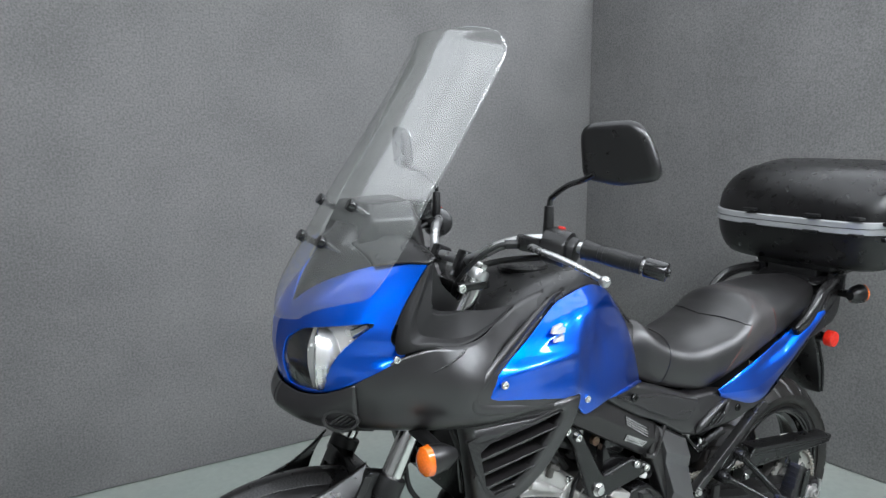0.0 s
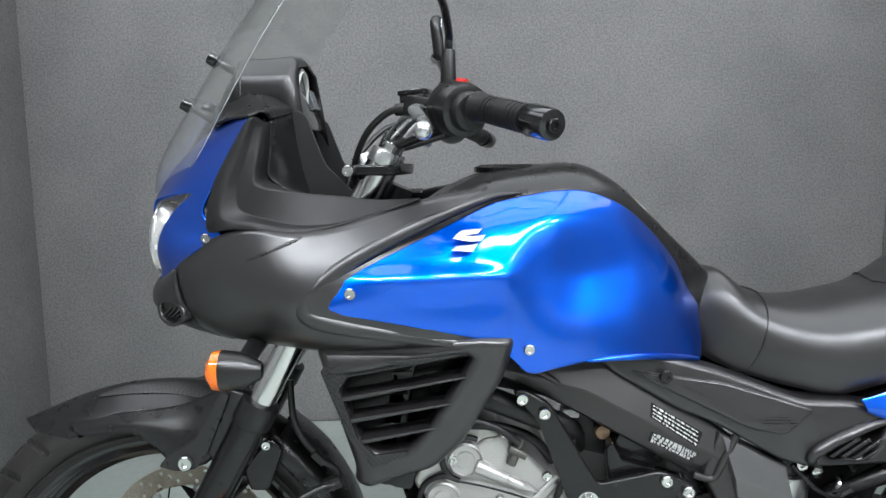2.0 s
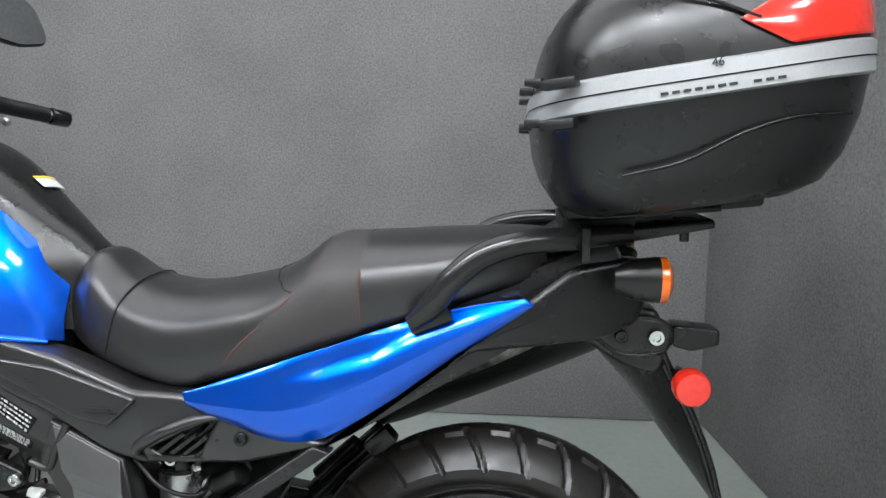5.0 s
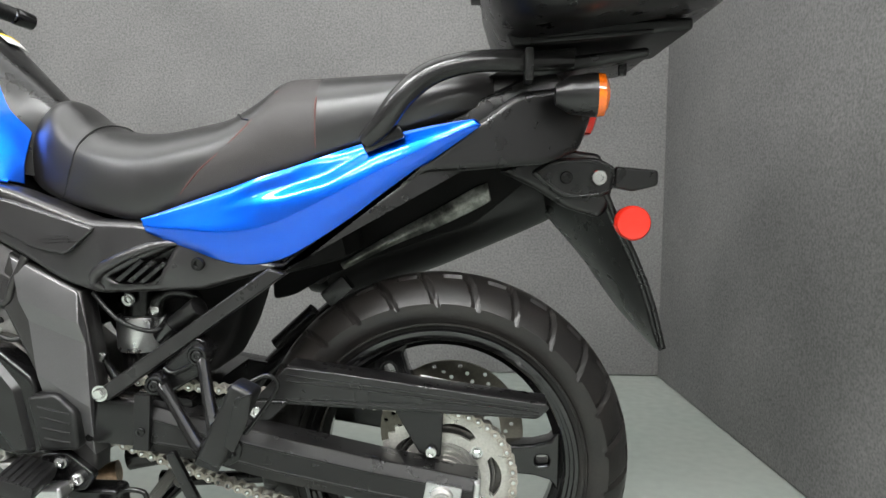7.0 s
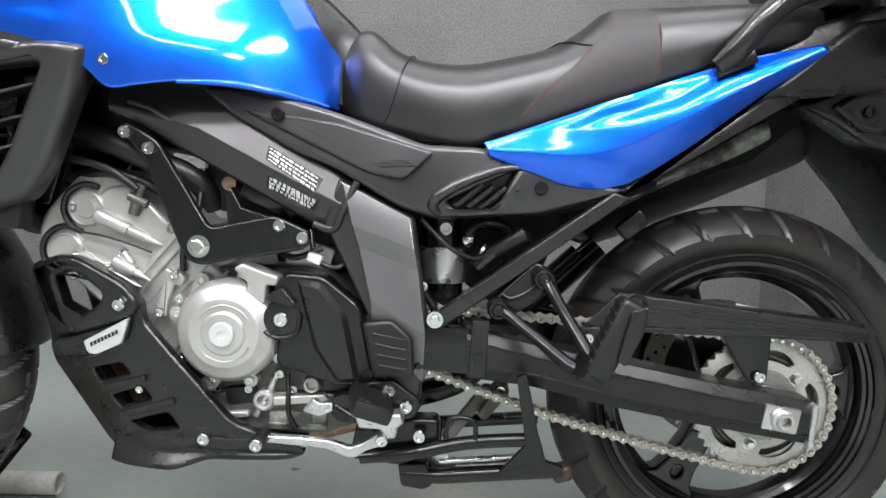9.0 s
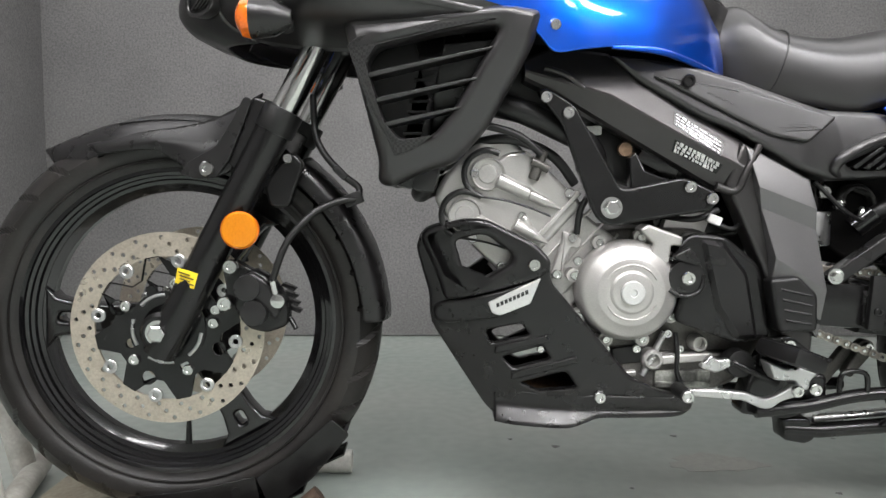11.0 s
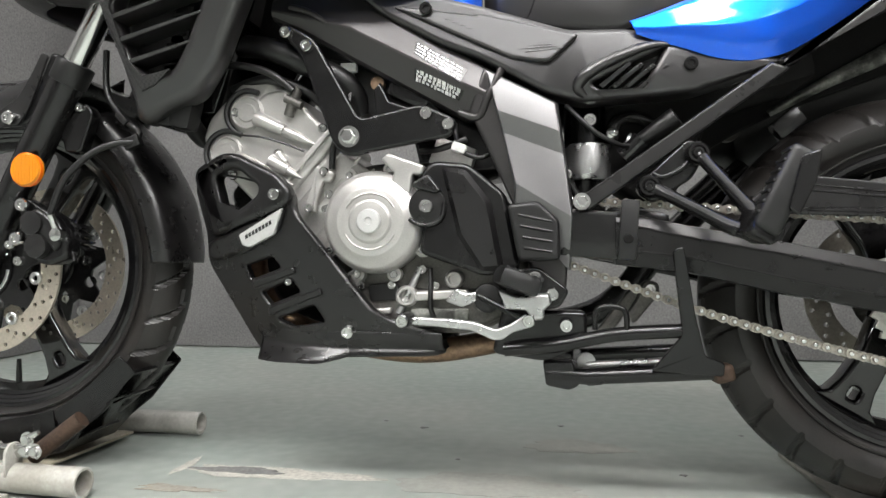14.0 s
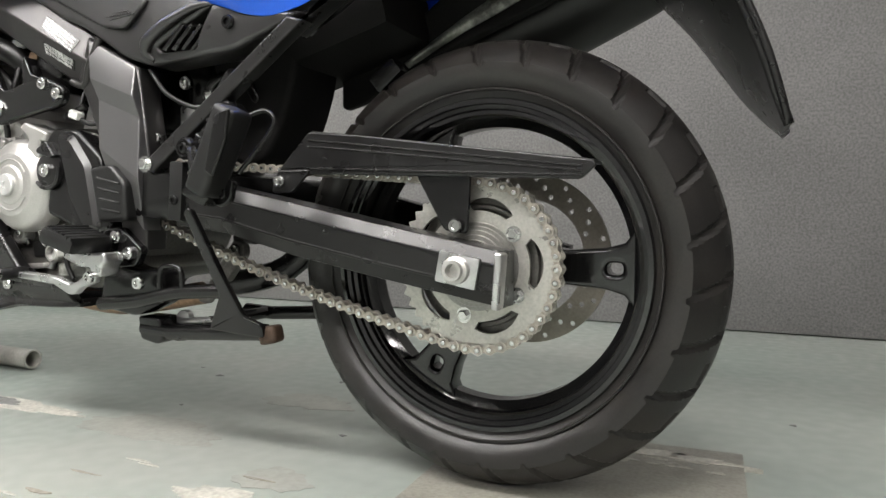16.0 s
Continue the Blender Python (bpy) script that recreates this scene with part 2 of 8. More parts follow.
def shared(name, me, m, parent):
    """A repeat of a piece at pose m, on shared mesh data."""
    ob = new(name, me)
    ob.matrix_world = m
    if parent:
        ob.parent = parent
        ob.matrix_parent_inverse = parent.matrix_world.inverted()
    return ob


def soften(bm, width, angle=35, segments=2):
    edges = [e for e in bm.edges if len(e.link_faces) == 2 and e.calc_face_angle(0) > radians(angle)]
    if width > 0 and edges:
        bmesh.ops.bevel(bm, geom=edges, offset=width, segments=segments, affect="EDGES", profile=0.6, clamp_overlap=True)
    return bm


def inset(points, d):
    """The outline moved d to its left; corners tighter than d run together."""
    p = [Vector(q) for q in points]
    n = len(p)
    q = []
    for k in range(n):
        e0, e1 = (p[k] - p[k - 1]).normalized(), (p[(k + 1) % n] - p[k]).normalized()
        n0, n1 = Vector((-e0.y, e0.x)), Vector((-e1.y, e1.x))
        q.append(p[k] + (n0 + n1) * (d / max(1 + n0.dot(n1), 0.4)))
    group = list(range(n))
    for _ in range(12):
        hit = False
        for k in range(n):
            m = (k + 1) % n
            if group[k] != group[m] and (q[m] - q[k]).dot(p[m] - p[k]) <= 0:
                old, keep = group[m], group[k]
                group = [keep if g == old else g for g in group]
                members = [i for i in range(n) if group[i] == keep]
                mean = sum((q[i] for i in members), Vector((0, 0))) / len(members)
                for i in members:
                    q[i] = mean
                hit = True
        if not hit:
            break
    return q


def plate(poly, y0, y1, bevel=0.002, holes=(), bm=None, segments=2):
    """An (x, z) outline, with holes, as a slab between y0 and y1 with rounded edges."""
    own = bmesh.new()
    w = min(bevel, abs(y1 - y0) * 0.48)
    s = 1 if y1 > y0 else -1
    fronts, backs = [], []
    for i, loop in enumerate((poly, *holes)):
        area = sum(p[0] * q[1] - q[0] * p[1] for p, q in zip(loop, loop[1:] + loop[:1]))
        loop = list(loop) if (area > 0) == (i == 0) else list(loop)[::-1]
        steps = []
        if w > 0.0002:
            n = max(2, segments + 1) if segments > 1 else 1
            steps = [(w + min(0.0012, w), 0.0)] + [(w * (1 - math.sin(math.pi / 2 * k / n)), w * (1 - math.cos(math.pi / 2 * k / n))) for k in range(n + 1)]
        else:
            steps = [(0.0, 0.0)]
        levels = [(d, y0 + s * h) for d, h in steps] + [(d, y1 - s * h) for d, h in steps[::-1]]
        rows = [[own.verts.new((v.x, y, v.y)) for v in (inset(loop, d) if d > 0 else [Vector(q) for q in loop])] for d, y in levels]
        for a, b in zip(rows, rows[1:]):
            for k in range(len(a)):
                m = (k + 1) % len(a)
                own.faces.new((a[k], a[m], b[m], b[k]))
        fronts.append(rows[0])
        backs.append(rows[-1])
    bmesh.ops.remove_doubles(own, verts=own.verts, dist=0.00002)
    bmesh.ops.dissolve_degenerate(own, dist=0.00001, edges=own.edges[:])
    if holes:
        for y in (y0, y1):
            rim = [e for e in own.edges if e.is_boundary and abs(e.verts[0].co.y - y) < 1e-6 and abs(e.verts[1].co.y - y) < 1e-6]
            bmesh.ops.triangle_fill(own, edges=rim, use_beauty=True)
    else:
        bmesh.ops.holes_fill(own, edges=[e for e in own.edges if e.is_boundary], sides=0)
    bmesh.ops.recalc_face_normals(own, faces=own.faces)
    return join(own, bm)


def join(own, bm):
    """Adds bmesh own to bm, if there is one."""
    if bm is None:
        return own
    me = bpy.data.meshes.new("t")
    own.to_mesh(me)
    own.free()
    bm.from_mesh(me)
    bpy.data.meshes.remove(me)
    return bm


def box(centre, size, turn=(0, 0, 0), bevel=0.003, bm=None, segments=2):
    own = bmesh.new()
    bmesh.ops.create_cube(own, size=1, matrix=Matrix.Diagonal((*size, 1)))
    soften(own, bevel, 35, segments)
    bmesh.ops.transform(own, matrix=pose(*centre, *turn), verts=own.verts)
    return join(own, bm)


def rod(a, b, r0, r1=None, bm=None, segments=20, bevel=0.0):
    """A straight round bar from a to b."""
    a, b = Vector(a), Vector(b)
    own = bmesh.new()
    bmesh.ops.create_cone(own, cap_ends=True, segments=segments, radius1=r0, radius2=r0 if r1 is None else r1, depth=(b - a).length)
    soften(own, bevel, 60)
    bmesh.ops.transform(own, matrix=Matrix.Translation((a + b) / 2) @ (b - a).to_track_quat("Z", "Y").to_matrix().to_4x4(), verts=own.verts)
    return join(own, bm)


def curve(points, steps=6):
    """Catmull-Rom through points."""
    p = [Vector(q) for q in points]
    out = []
    for i in range(len(p) - 1):
        a, b, c, d = p[max(i - 1, 0)], p[i], p[i + 1], p[min(i + 2, len(p) - 1)]
        for k in range(steps):
            t = k / steps
            out.append(0.5 * (2 * b + (c - a) * t + (2 * a - 5 * b + 4 * c - d) * t * t + (3 * b - a - 3 * c + d) * t ** 3))
    return out + [p[-1]]


def tube(points, radius, bm=None, steps=6, sides=12, flat=1.0, smooth=True):
    """A bent tube; radius is one number, or one for each point."""
    pts = curve(points, steps) if smooth else [Vector(p) for p in points]
    if isinstance(radius, (int, float)):
        radii = [radius] * len(pts)
    else:
        radii = [v.x for v in (curve([(r, 0, 0) for r in radius], steps) if smooth else [Vector((r, 0, 0)) for r in radius])]
    own = bmesh.new()
    rings, up = [], None
    for i, p in enumerate(pts):
        d = (pts[min(i + 1, len(pts) - 1)] - pts[max(i - 1, 0)]).normalized()
        if up is None:
            up = Vector((0, 1, 0)) if abs(d.y) < 0.9 else Vector((0, 0, 1))
        side = d.cross(up).normalized()
        up = side.cross(d).normalized()
        rings.append([own.verts.new(p + radii[i] * (math.cos(2 * math.pi * k / sides) * side + flat * math.sin(2 * math.pi * k / sides) * up)) for k in range(sides)])
    for a, b in zip(rings, rings[1:]):
        for k in range(sides):
            own.faces.new((a[k], a[(k + 1) % sides], b[(k + 1) % sides], b[k]))
    own.faces.new(rings[0][::-1])
    own.faces.new(rings[-1])
    return join(own, bm)


def lathe(profile, centre, segments=64, bm=None, closed=False, axis="y"):
    """A profile of (radius, offset) turned about an axis through centre."""
    own = bmesh.new()
    cx, cy, cz = centre
    rings = []
    for r, o in profile:
        ring = []
        for k in range(segments):
            a = 2 * math.pi * k / segments
            u, v = r * math.cos(a), r * math.sin(a)
            ring.append(own.verts.new({"y": (cx + u, cy + o, cz + v), "z": (cx + u, cy + v, cz + o), "x": (cx + o, cy + u, cz + v)}[axis]))
        rings.append(ring)
    pairs = list(zip(rings, rings[1:])) + ([(rings[-1], rings[0])] if closed else [])
    for a, b in pairs:
        for k in range(segments):
            own.faces.new((a[k], a[(k + 1) % segments], b[(k + 1) % segments], b[k]))
    if not closed:
        for ring, flip in ((rings[0], True), (rings[-1], False)):
            own.faces.new(ring[::-1] if flip else ring)
    return join(own, bm)


def skin(rows, steps=5, across=5, flip=False, bm=None, keep=None, close=False):
    """A smooth sheet through rows of points; flip mirrors it to the other side."""
    rows = [curve([(x, -y if flip else y, z) for x, y, z in row], across) for row in rows]
    columns = [curve(column, steps) for column in zip(*rows)]
    own = bmesh.new()
    grid = [[own.verts.new(p) for p in column] for column in columns]
    for a, b in zip(grid, grid[1:]):
        for k in range(len(a) - 1):
            mid = (a[k].co + a[k + 1].co + b[k].co + b[k + 1].co) / 4
            if keep is None or keep(mid):
                own.faces.new((a[k], a[k + 1], b[k + 1], b[k]))
    loose = [v for v in own.verts if not v.link_faces]
    bmesh.ops.delete(own, geom=loose, context="VERTS")
    bmesh.ops.remove_doubles(own, verts=own.verts, dist=0.0002)
    return join(own, bm)


def inside(poly, x, z):
    hit = False
    for (x0, z0), (x1, z1) in zip(poly, poly[1:] + poly[:1]):
        if (z0 > z) != (z1 > z) and x < (x1 - x0) * (z - z0) / (z1 - z0) + x0:
            hit = not hit
    return hit


def rounded(poly, r=0.01, n=4):
    """The outline with its corners rounded."""
    out = []
    for i, p in enumerate(poly):
        p, a, b = Vector(p), Vector(poly[i - 1]), Vector(poly[(i + 1) % len(poly)])
        ra = min(r, (a - p).length * 0.45)
        rb = min(r, (b - p).length * 0.45)
        s, e = p + (a - p).normalized() * ra, p + (b - p).normalized() * rb
        for k in range(n + 1):
            t = k / n
            q = s * (1 - t) ** 2 + p * 2 * t * (1 - t) + e * t * t
            out.append((q.x, q.y))
    return out


def bend(bm, f):
    for v in bm.verts:
        v.co = Vector(f(*v.co))
    return bm


# bolt heads, facing the open side
_b = bmesh.new()
lathe([(0.35, 0.0), (1.0, 0.0), (1.0, -0.55), (0.85, -0.75), (0.5, -0.75), (0.42, -0.4), (0.05, -0.4)], (0, 0, 0), 16, _b)
BOLT = bpy.data.meshes.new("bolt")
bmesh.ops.recalc_face_normals(_b, faces=_b.faces)
_b.to_mesh(BOLT)
_b.free()
BOLT.materials.append(CHROME)
_b = bmesh.new()
lathe([(1.25, 0), (1.25, -0.2), (1.0, -0.2), (1.0, -0.9), (0.8, -1.0), (0.05, -1.0)], (0, 0, 0), 6, _b)
lathe([(1.45, 0), (1.45, -0.18), (1.0, -0.18)], (0, 0, 0), 20, _b)
NUT = bpy.data.meshes.new("nut")
bmesh.ops.recalc_face_normals(_b, faces=_b.faces)
_b.to_mesh(NUT)
_b.free()
NUT.materials.append(CHROME)
DARK_BOLT = BOLT.copy()
DARK_BOLT.materials.clear()
DARK_BOLT.materials.append(SATIN)


_b = bmesh.new()
lathe([(0.5, 0.0), (1.15, 0.0), (1.15, -0.5), (1.0, -0.62), (0.62, -0.62), (0.5, -0.5)], (0, 0, 0), 18, _b, closed=True)
BOBBIN = bpy.data.meshes.new("bobbin")
bmesh.ops.recalc_face_normals(_b, faces=_b.faces)
_b.to_mesh(BOBBIN)
_b.free()
BOBBIN.materials.append(ALLOY)


def bolt(x, y, z, r, parent, me=None, name="bolt"):
    return shared(name, me or BOLT, Matrix.Translation((x, y, z)) @ Matrix.Diagonal((r, r, r, 1)), parent)


# ---- the room ----
BACK, REAR, FRONT, NEAR, TOP, PANEL = 1.607, 2.30, -1.07, -6.4, 3.3, 2.13


def slab(name, corners, z0, z1, mat, label, bevel=0.004):
    bm = bmesh.new()
    vs = [bm.verts.new((x, y, z0)) for x, y in corners]
    f = bm.faces.new(vs)
    r = bmesh.ops.extrude_face_region(bm, geom=[f])
    bmesh.ops.translate(bm, vec=(0, 0, z1 - z0), verts=[v for v in r["geom"] if isinstance(v, bmesh.types.BMVert)])
    soften(bm, bevel)
    return tagged(part(name, bm, mat), label, name.split("_")[0], kind="structure")


slab("floor", [(-3.2, -6.6), (4.6, -6.6), (4.6, 6.0), (-3.2, 6.0)], -0.12, 0.0, FLOOR, "worn grey-green painted concrete floor with scuffs", 0)
slab("wall_back", [(FRONT - 0.4, BACK), (REAR + 0.4, BACK), (REAR + 0.4, BACK + 0.1), (FRONT - 0.4, BACK + 0.1)], 0.004, PANEL, CARPET, "grey carpet-covered partition wall panel behind the motorcycle")
slab("wall_rear", [(REAR, BACK - 0.003), (2.41, 0.55), (2.62, -1.9), (2.72, -1.9), (2.51, 0.55), (REAR + 0.1, BACK - 0.003)], 0.004, PANEL, CARPET, "grey carpet-covered partition wall panel behind the tail")
slab("wall_front", [(FRONT - 0.04, BACK - 0.003), (-1.0, 0.6), (-0.98, -0.2), (-1.08, -0.2), (-1.1, 0.6), (FRONT - 0.14, BACK - 0.003)], 0.004, PANEL, CARPET, "grey carpet-covered partition wall panel before the front wheel")
slab("wall_near", [(-3.2, NEAR - 0.1), (4.6, NEAR - 0.1), (4.6, NEAR), (-3.2, NEAR)], 0.004, TOP, WALL, "plain grey wall closing the room")
slab("wall_left", [(-3.2, NEAR), (-3.1, NEAR), (-3.1, 5.9), (-3.2, 5.9)], 0.004, TOP, WALL, "plain grey wall closing the room")
slab("wall_right", [(4.5, NEAR), (4.6, NEAR), (4.6, 5.9), (4.5, 5.9)], 0.004, TOP, WALL, "plain grey wall closing the room")
slab("wall_far", [(-3.2, 5.9), (4.6, 5.9), (4.6, 6.0), (-3.2, 6.0)], 0.004, TOP, WALL, "plain grey wall closing the room")
slab("ceiling", [(-3.2, -6.6), (4.6, -6.6), (4.6, 6.0), (-3.2, 6.0)], TOP + 0.004, TOP + 0.1, CEILING, "plain white board ceiling")


def ceiling_light(x, y, power, length=1.2, width=0.3, glow=None):
    root = tagged(new("ceiling_light"), "unseen white ceiling light, inferred or added as fill, with a glowing diffuser", "ceiling light", "ceiling lights")
    root.location = (x, y, TOP)
    bpy.context.view_layer.update()
    part("housing", box((x, y, TOP - 0.03), (length, width, 0.06), bevel=0.006), CEILING, root)
    part("diffuser", box((x, y, TOP - 0.066), (length - 0.06, width - 0.06, 0.012), bevel=0.004), glow or GLOW, root)
    lamp = bpy.data.lights.new("ceiling_lamp", "AREA")
    lamp.shape, lamp.size, lamp.size_y, lamp.energy, lamp.color = "RECTANGLE", length, width, power, (0.98, 0.99, 1.0)
    ob = new("ceiling_lamp", lamp)
    ob.location = (x, y, TOP - 0.09)
    ob.parent = root
    ob.matrix_parent_inverse = root.matrix_world.inverted()


for lx, ly, power in ((-1.5, -2.3, 21.0), (0.1, -2.3, 46.0), (1.7, -2.3, 50.0)):
    ceiling_light(lx, ly, power, 1.3, 0.6)
for lx, ly, power in ((0.2, -3.9, 14.0), (1.8, -3.9, 14.0)):
    ceiling_light(lx, ly, power)
# unseen pair added to brighten the rear wall and tail
for lx, ly, power in ((3.7, -2.7, 80.0), (3.5, -4.3, 50.0)):
    ceiling_light(lx, ly, power, 1.1, 0.65)
# unseen panel grid, added as overhead fill and for the screen's reflection
for lx, power in ((-0.95, 3.8), (0.85, 3.8), (2.65, 4.0)):
    for ly in (-0.75, -0.3, 0.15, 0.6, 1.05):
        ceiling_light(lx, ly, power, 1.74, 0.4, GLOW_FILL)

# ---- motorcycle ----
bike = tagged(new("motorcycle"), "blue and black adventure touring motorcycle held upright in a wheel stand", "motorcycle")


def pair(name, rows, mat, parent, label="", solid=0.003, **more):
    """A body panel and its mirror image."""
    return [part(name, skin(rows, flip=f, **more), mat, parent, label, sharp=50, solid=solid) for f in (False, True)]


# tank
tank = part("fuel_tank", skin([
    [(x, s * y, z) for s, y, z in [(-1, *p) for p in ring[::-1]] + [(1, *p) for p in ring[1:]]]
    for x, ring in (
        (0.43, [(0, 1.0), (0.10, 0.995), (0.165, 0.96), (0.2, 0.9), (0.2, 0.84)]),
        (0.50, [(0, 1.04), (0.08, 1.042), (0.15, 1.018), (0.205, 0.94), (0.205, 0.83)]),
        (0.56, [(0, 1.066), (0.07, 1.064), (0.13, 1.042), (0.16, 0.97), (0.16, 0.81)]),
        (0.64, [(0, 1.076), (0.06, 1.074), (0.11, 1.052), (0.128, 1.0), (0.12, 0.81)]),
        (0.705, [(0, 1.078), (0.055, 1.074), (0.1, 1.048), (0.11, 1.0), (0.1, 0.81)]),
        (0.76, [(0, 1.052), (0.05, 1.048), (0.085, 1.022), (0.093, 0.97), (0.09, 0.81)]),
        (0.81, [(0, 1.01), (0.045, 1.005), (0.072, 0.98), (0.082, 0.92), (0.08, 0.805)]),
        (0.86, [(0, 0.962), (0.04, 0.956), (0.06, 0.93), (0.08, 0.88), (0.08, 0.79)]),
        (0.9, [(0, 0.925), (0.03, 0.92), (0.046, 0.9), (0.056, 0.86), (0.06, 0.78)]),
        (0.935, [(0, 0.89), (0.028, 0.885), (0.04, 0.87), (0.045, 0.84), (0.05, 0.78)]))]),
    PLASTIC, bike, "matte black fuel tank cover")
part("filler_cap", lathe([(0.062, 0), (0.062, 0.008), (0.05, 0.012), (0.045, 0.009), (0.02, 0.009)], (0.6, 0, 1.065), 40, axis="z"), SATIN, tank)
bolt(0.596, -0.099, 1.054, 0.0085, tank, DARK_BOLT, "cover_bolt").rotation_euler = (radians(-65), 0, 0)
side = [
    [(0.318, -0.247, 0.897), (0.318, -0.248, 0.895), (0.318, -0.248, 0.893), (0.318, -0.248, 0.892), (0.318, -0.247, 0.891)],
    [(0.36, -0.238, 0.933), (0.36, -0.246, 0.917), (0.36, -0.25, 0.904), (0.36, -0.25, 0.892), (0.36, -0.246, 0.88)],
    [(0.45, -0.206, 0.976), (0.45, -0.229, 0.945), (0.45, -0.243, 0.913), (0.45, -0.243, 0.885), (0.45, -0.238, 0.861)],
    [(0.545, -0.165, 1.018), (0.545, -0.199, 0.985), (0.545, -0.2245, 0.925), (0.545, -0.2285, 0.878), (0.545, -0.224, 0.837)],
    [(0.582, -0.154, 1.028), (0.582, -0.1905, 0.991), (0.58, -0.2165, 0.93), (0.579, -0.219, 0.872), (0.579, -0.2125, 0.808)],
    [(0.612, -0.145, 1.033), (0.612, -0.1845, 0.997), (0.609, -0.2115, 0.93), (0.606, -0.2145, 0.866), (0.604, -0.207, 0.786)],
    [(0.65, -0.134, 1.038), (0.65, -0.177, 1.0), (0.648, -0.2055, 0.93), (0.645, -0.2095, 0.865), (0.645, -0.201, 0.791)],
    [(0.70, -0.117, 1.036), (0.70, -0.157, 0.995), (0.70, -0.188, 0.93), (0.70, -0.194, 0.86), (0.70, -0.187, 0.798)],
    [(0.76, -0.098, 1.012), (0.76, -0.13, 0.975), (0.76, -0.154, 0.92), (0.76, -0.166, 0.855), (0.76, -0.167, 0.797)],
    [(0.81, -0.082, 0.97), (0.81, -0.105, 0.94), (0.81, -0.124, 0.895), (0.81, -0.135, 0.845), (0.81, -0.142, 0.79)],
    [(0.85, -0.067, 0.926), (0.85, -0.084, 0.905), (0.85, -0.1, 0.873), (0.85, -0.111, 0.835), (0.85, -0.118, 0.781)],
    [(0.88, -0.056, 0.885), (0.88, -0.067, 0.867), (0.88, -0.08, 0.843), (0.88, -0.09, 0.815), (0.88, -0.1, 0.773)],
    [(0.897, -0.051, 0.858), (0.897, -0.058, 0.842), (0.897, -0.068, 0.82), (0.897, -0.077, 0.797), (0.897, -0.08, 0.767)]]
def knee_bay(x, y, z):
    """The tank panel pressed in where the knee lies, with a ridge along its front facet."""
    s = -1 if y < 0 else 1
    dx = (x - 0.685) / (0.118 if x < 0.685 else 0.15)
    dz = (z - 0.915) / (0.104 if z > 0.915 else 0.21)
    q = min(1.0, max(0.0, (1 - math.hypot(dx, dz)) / 1.0))
    low = min(1.0, max(0.0, (z - 0.785) / 0.15))
    deep = 0.031 * q ** 1.5 * (2.2 - 1.2 * q) * low * low * (3 - 2 * low)
    w = min(1.0, max(0.0, (x - 0.335) / 0.06)) * min(1.0, max(0.0, (0.585 - x) / 0.05))
    crest = 0.006 * w * (math.exp(-((z - 0.929) / 0.011) ** 2) - 0.7 * math.exp(-((z - 0.892) / 0.022) ** 2))
    return (x, s * (abs(y) - deep + crest), z)


for panel in [part("tank_side_panel", bend(skin(side, flip=f, steps=9, across=11), knee_bay), BLUE, bike, "glossy metallic blue tank side panel with a knee recess", sharp=60, solid=0.006) for f in (False, True)]:
    s = 1 if panel.name == "tank_side_panel" else -1
    bolt(0.358, -0.253 * s, 0.912, 0.008, panel, name="screw") if s > 0 else None
    bolt(0.602, -0.214, 0.822, 0.008, panel, name="screw") if s > 0 else None
    if s > 0:
        badge = bmesh.new()
        for pts in ([(0.498, 0.984), (0.508, 0.991), (0.537, 0.992), (0.53, 0.986)], [(0.495, 0.981), (0.502, 0.986), (0.522, 0.983), (0.541, 0.984), (0.534, 0.976), (0.516, 0.9765)],
                    [(0.494, 0.966), (0.5, 0.971), (0.517, 0.9715), (0.53, 0.973), (0.522, 0.963)]):
            plate(pts, -0.2225, -0.213, 0.0012, bm=badge)
        part("badge", bend(badge, lambda x, y, z: (x, y + 0.55 * (z - 0.978) + 0.3 * (x - 0.517), z)), LABEL_BRIGHT, panel, "chrome emblem of plain angular bars")

for s in (-1, 1):
    part("tank_lip", tube([(0.69, s * 0.19, 0.797), (0.76, s * 0.171, 0.796), (0.81, s * 0.146, 0.789), (0.85, s * 0.122, 0.78), (0.886, s * 0.102, 0.771)], [0.003, 0.005, 0.005, 0.005, 0.003]), BLUE, bike, "metallic blue lower edge of the tank panel")
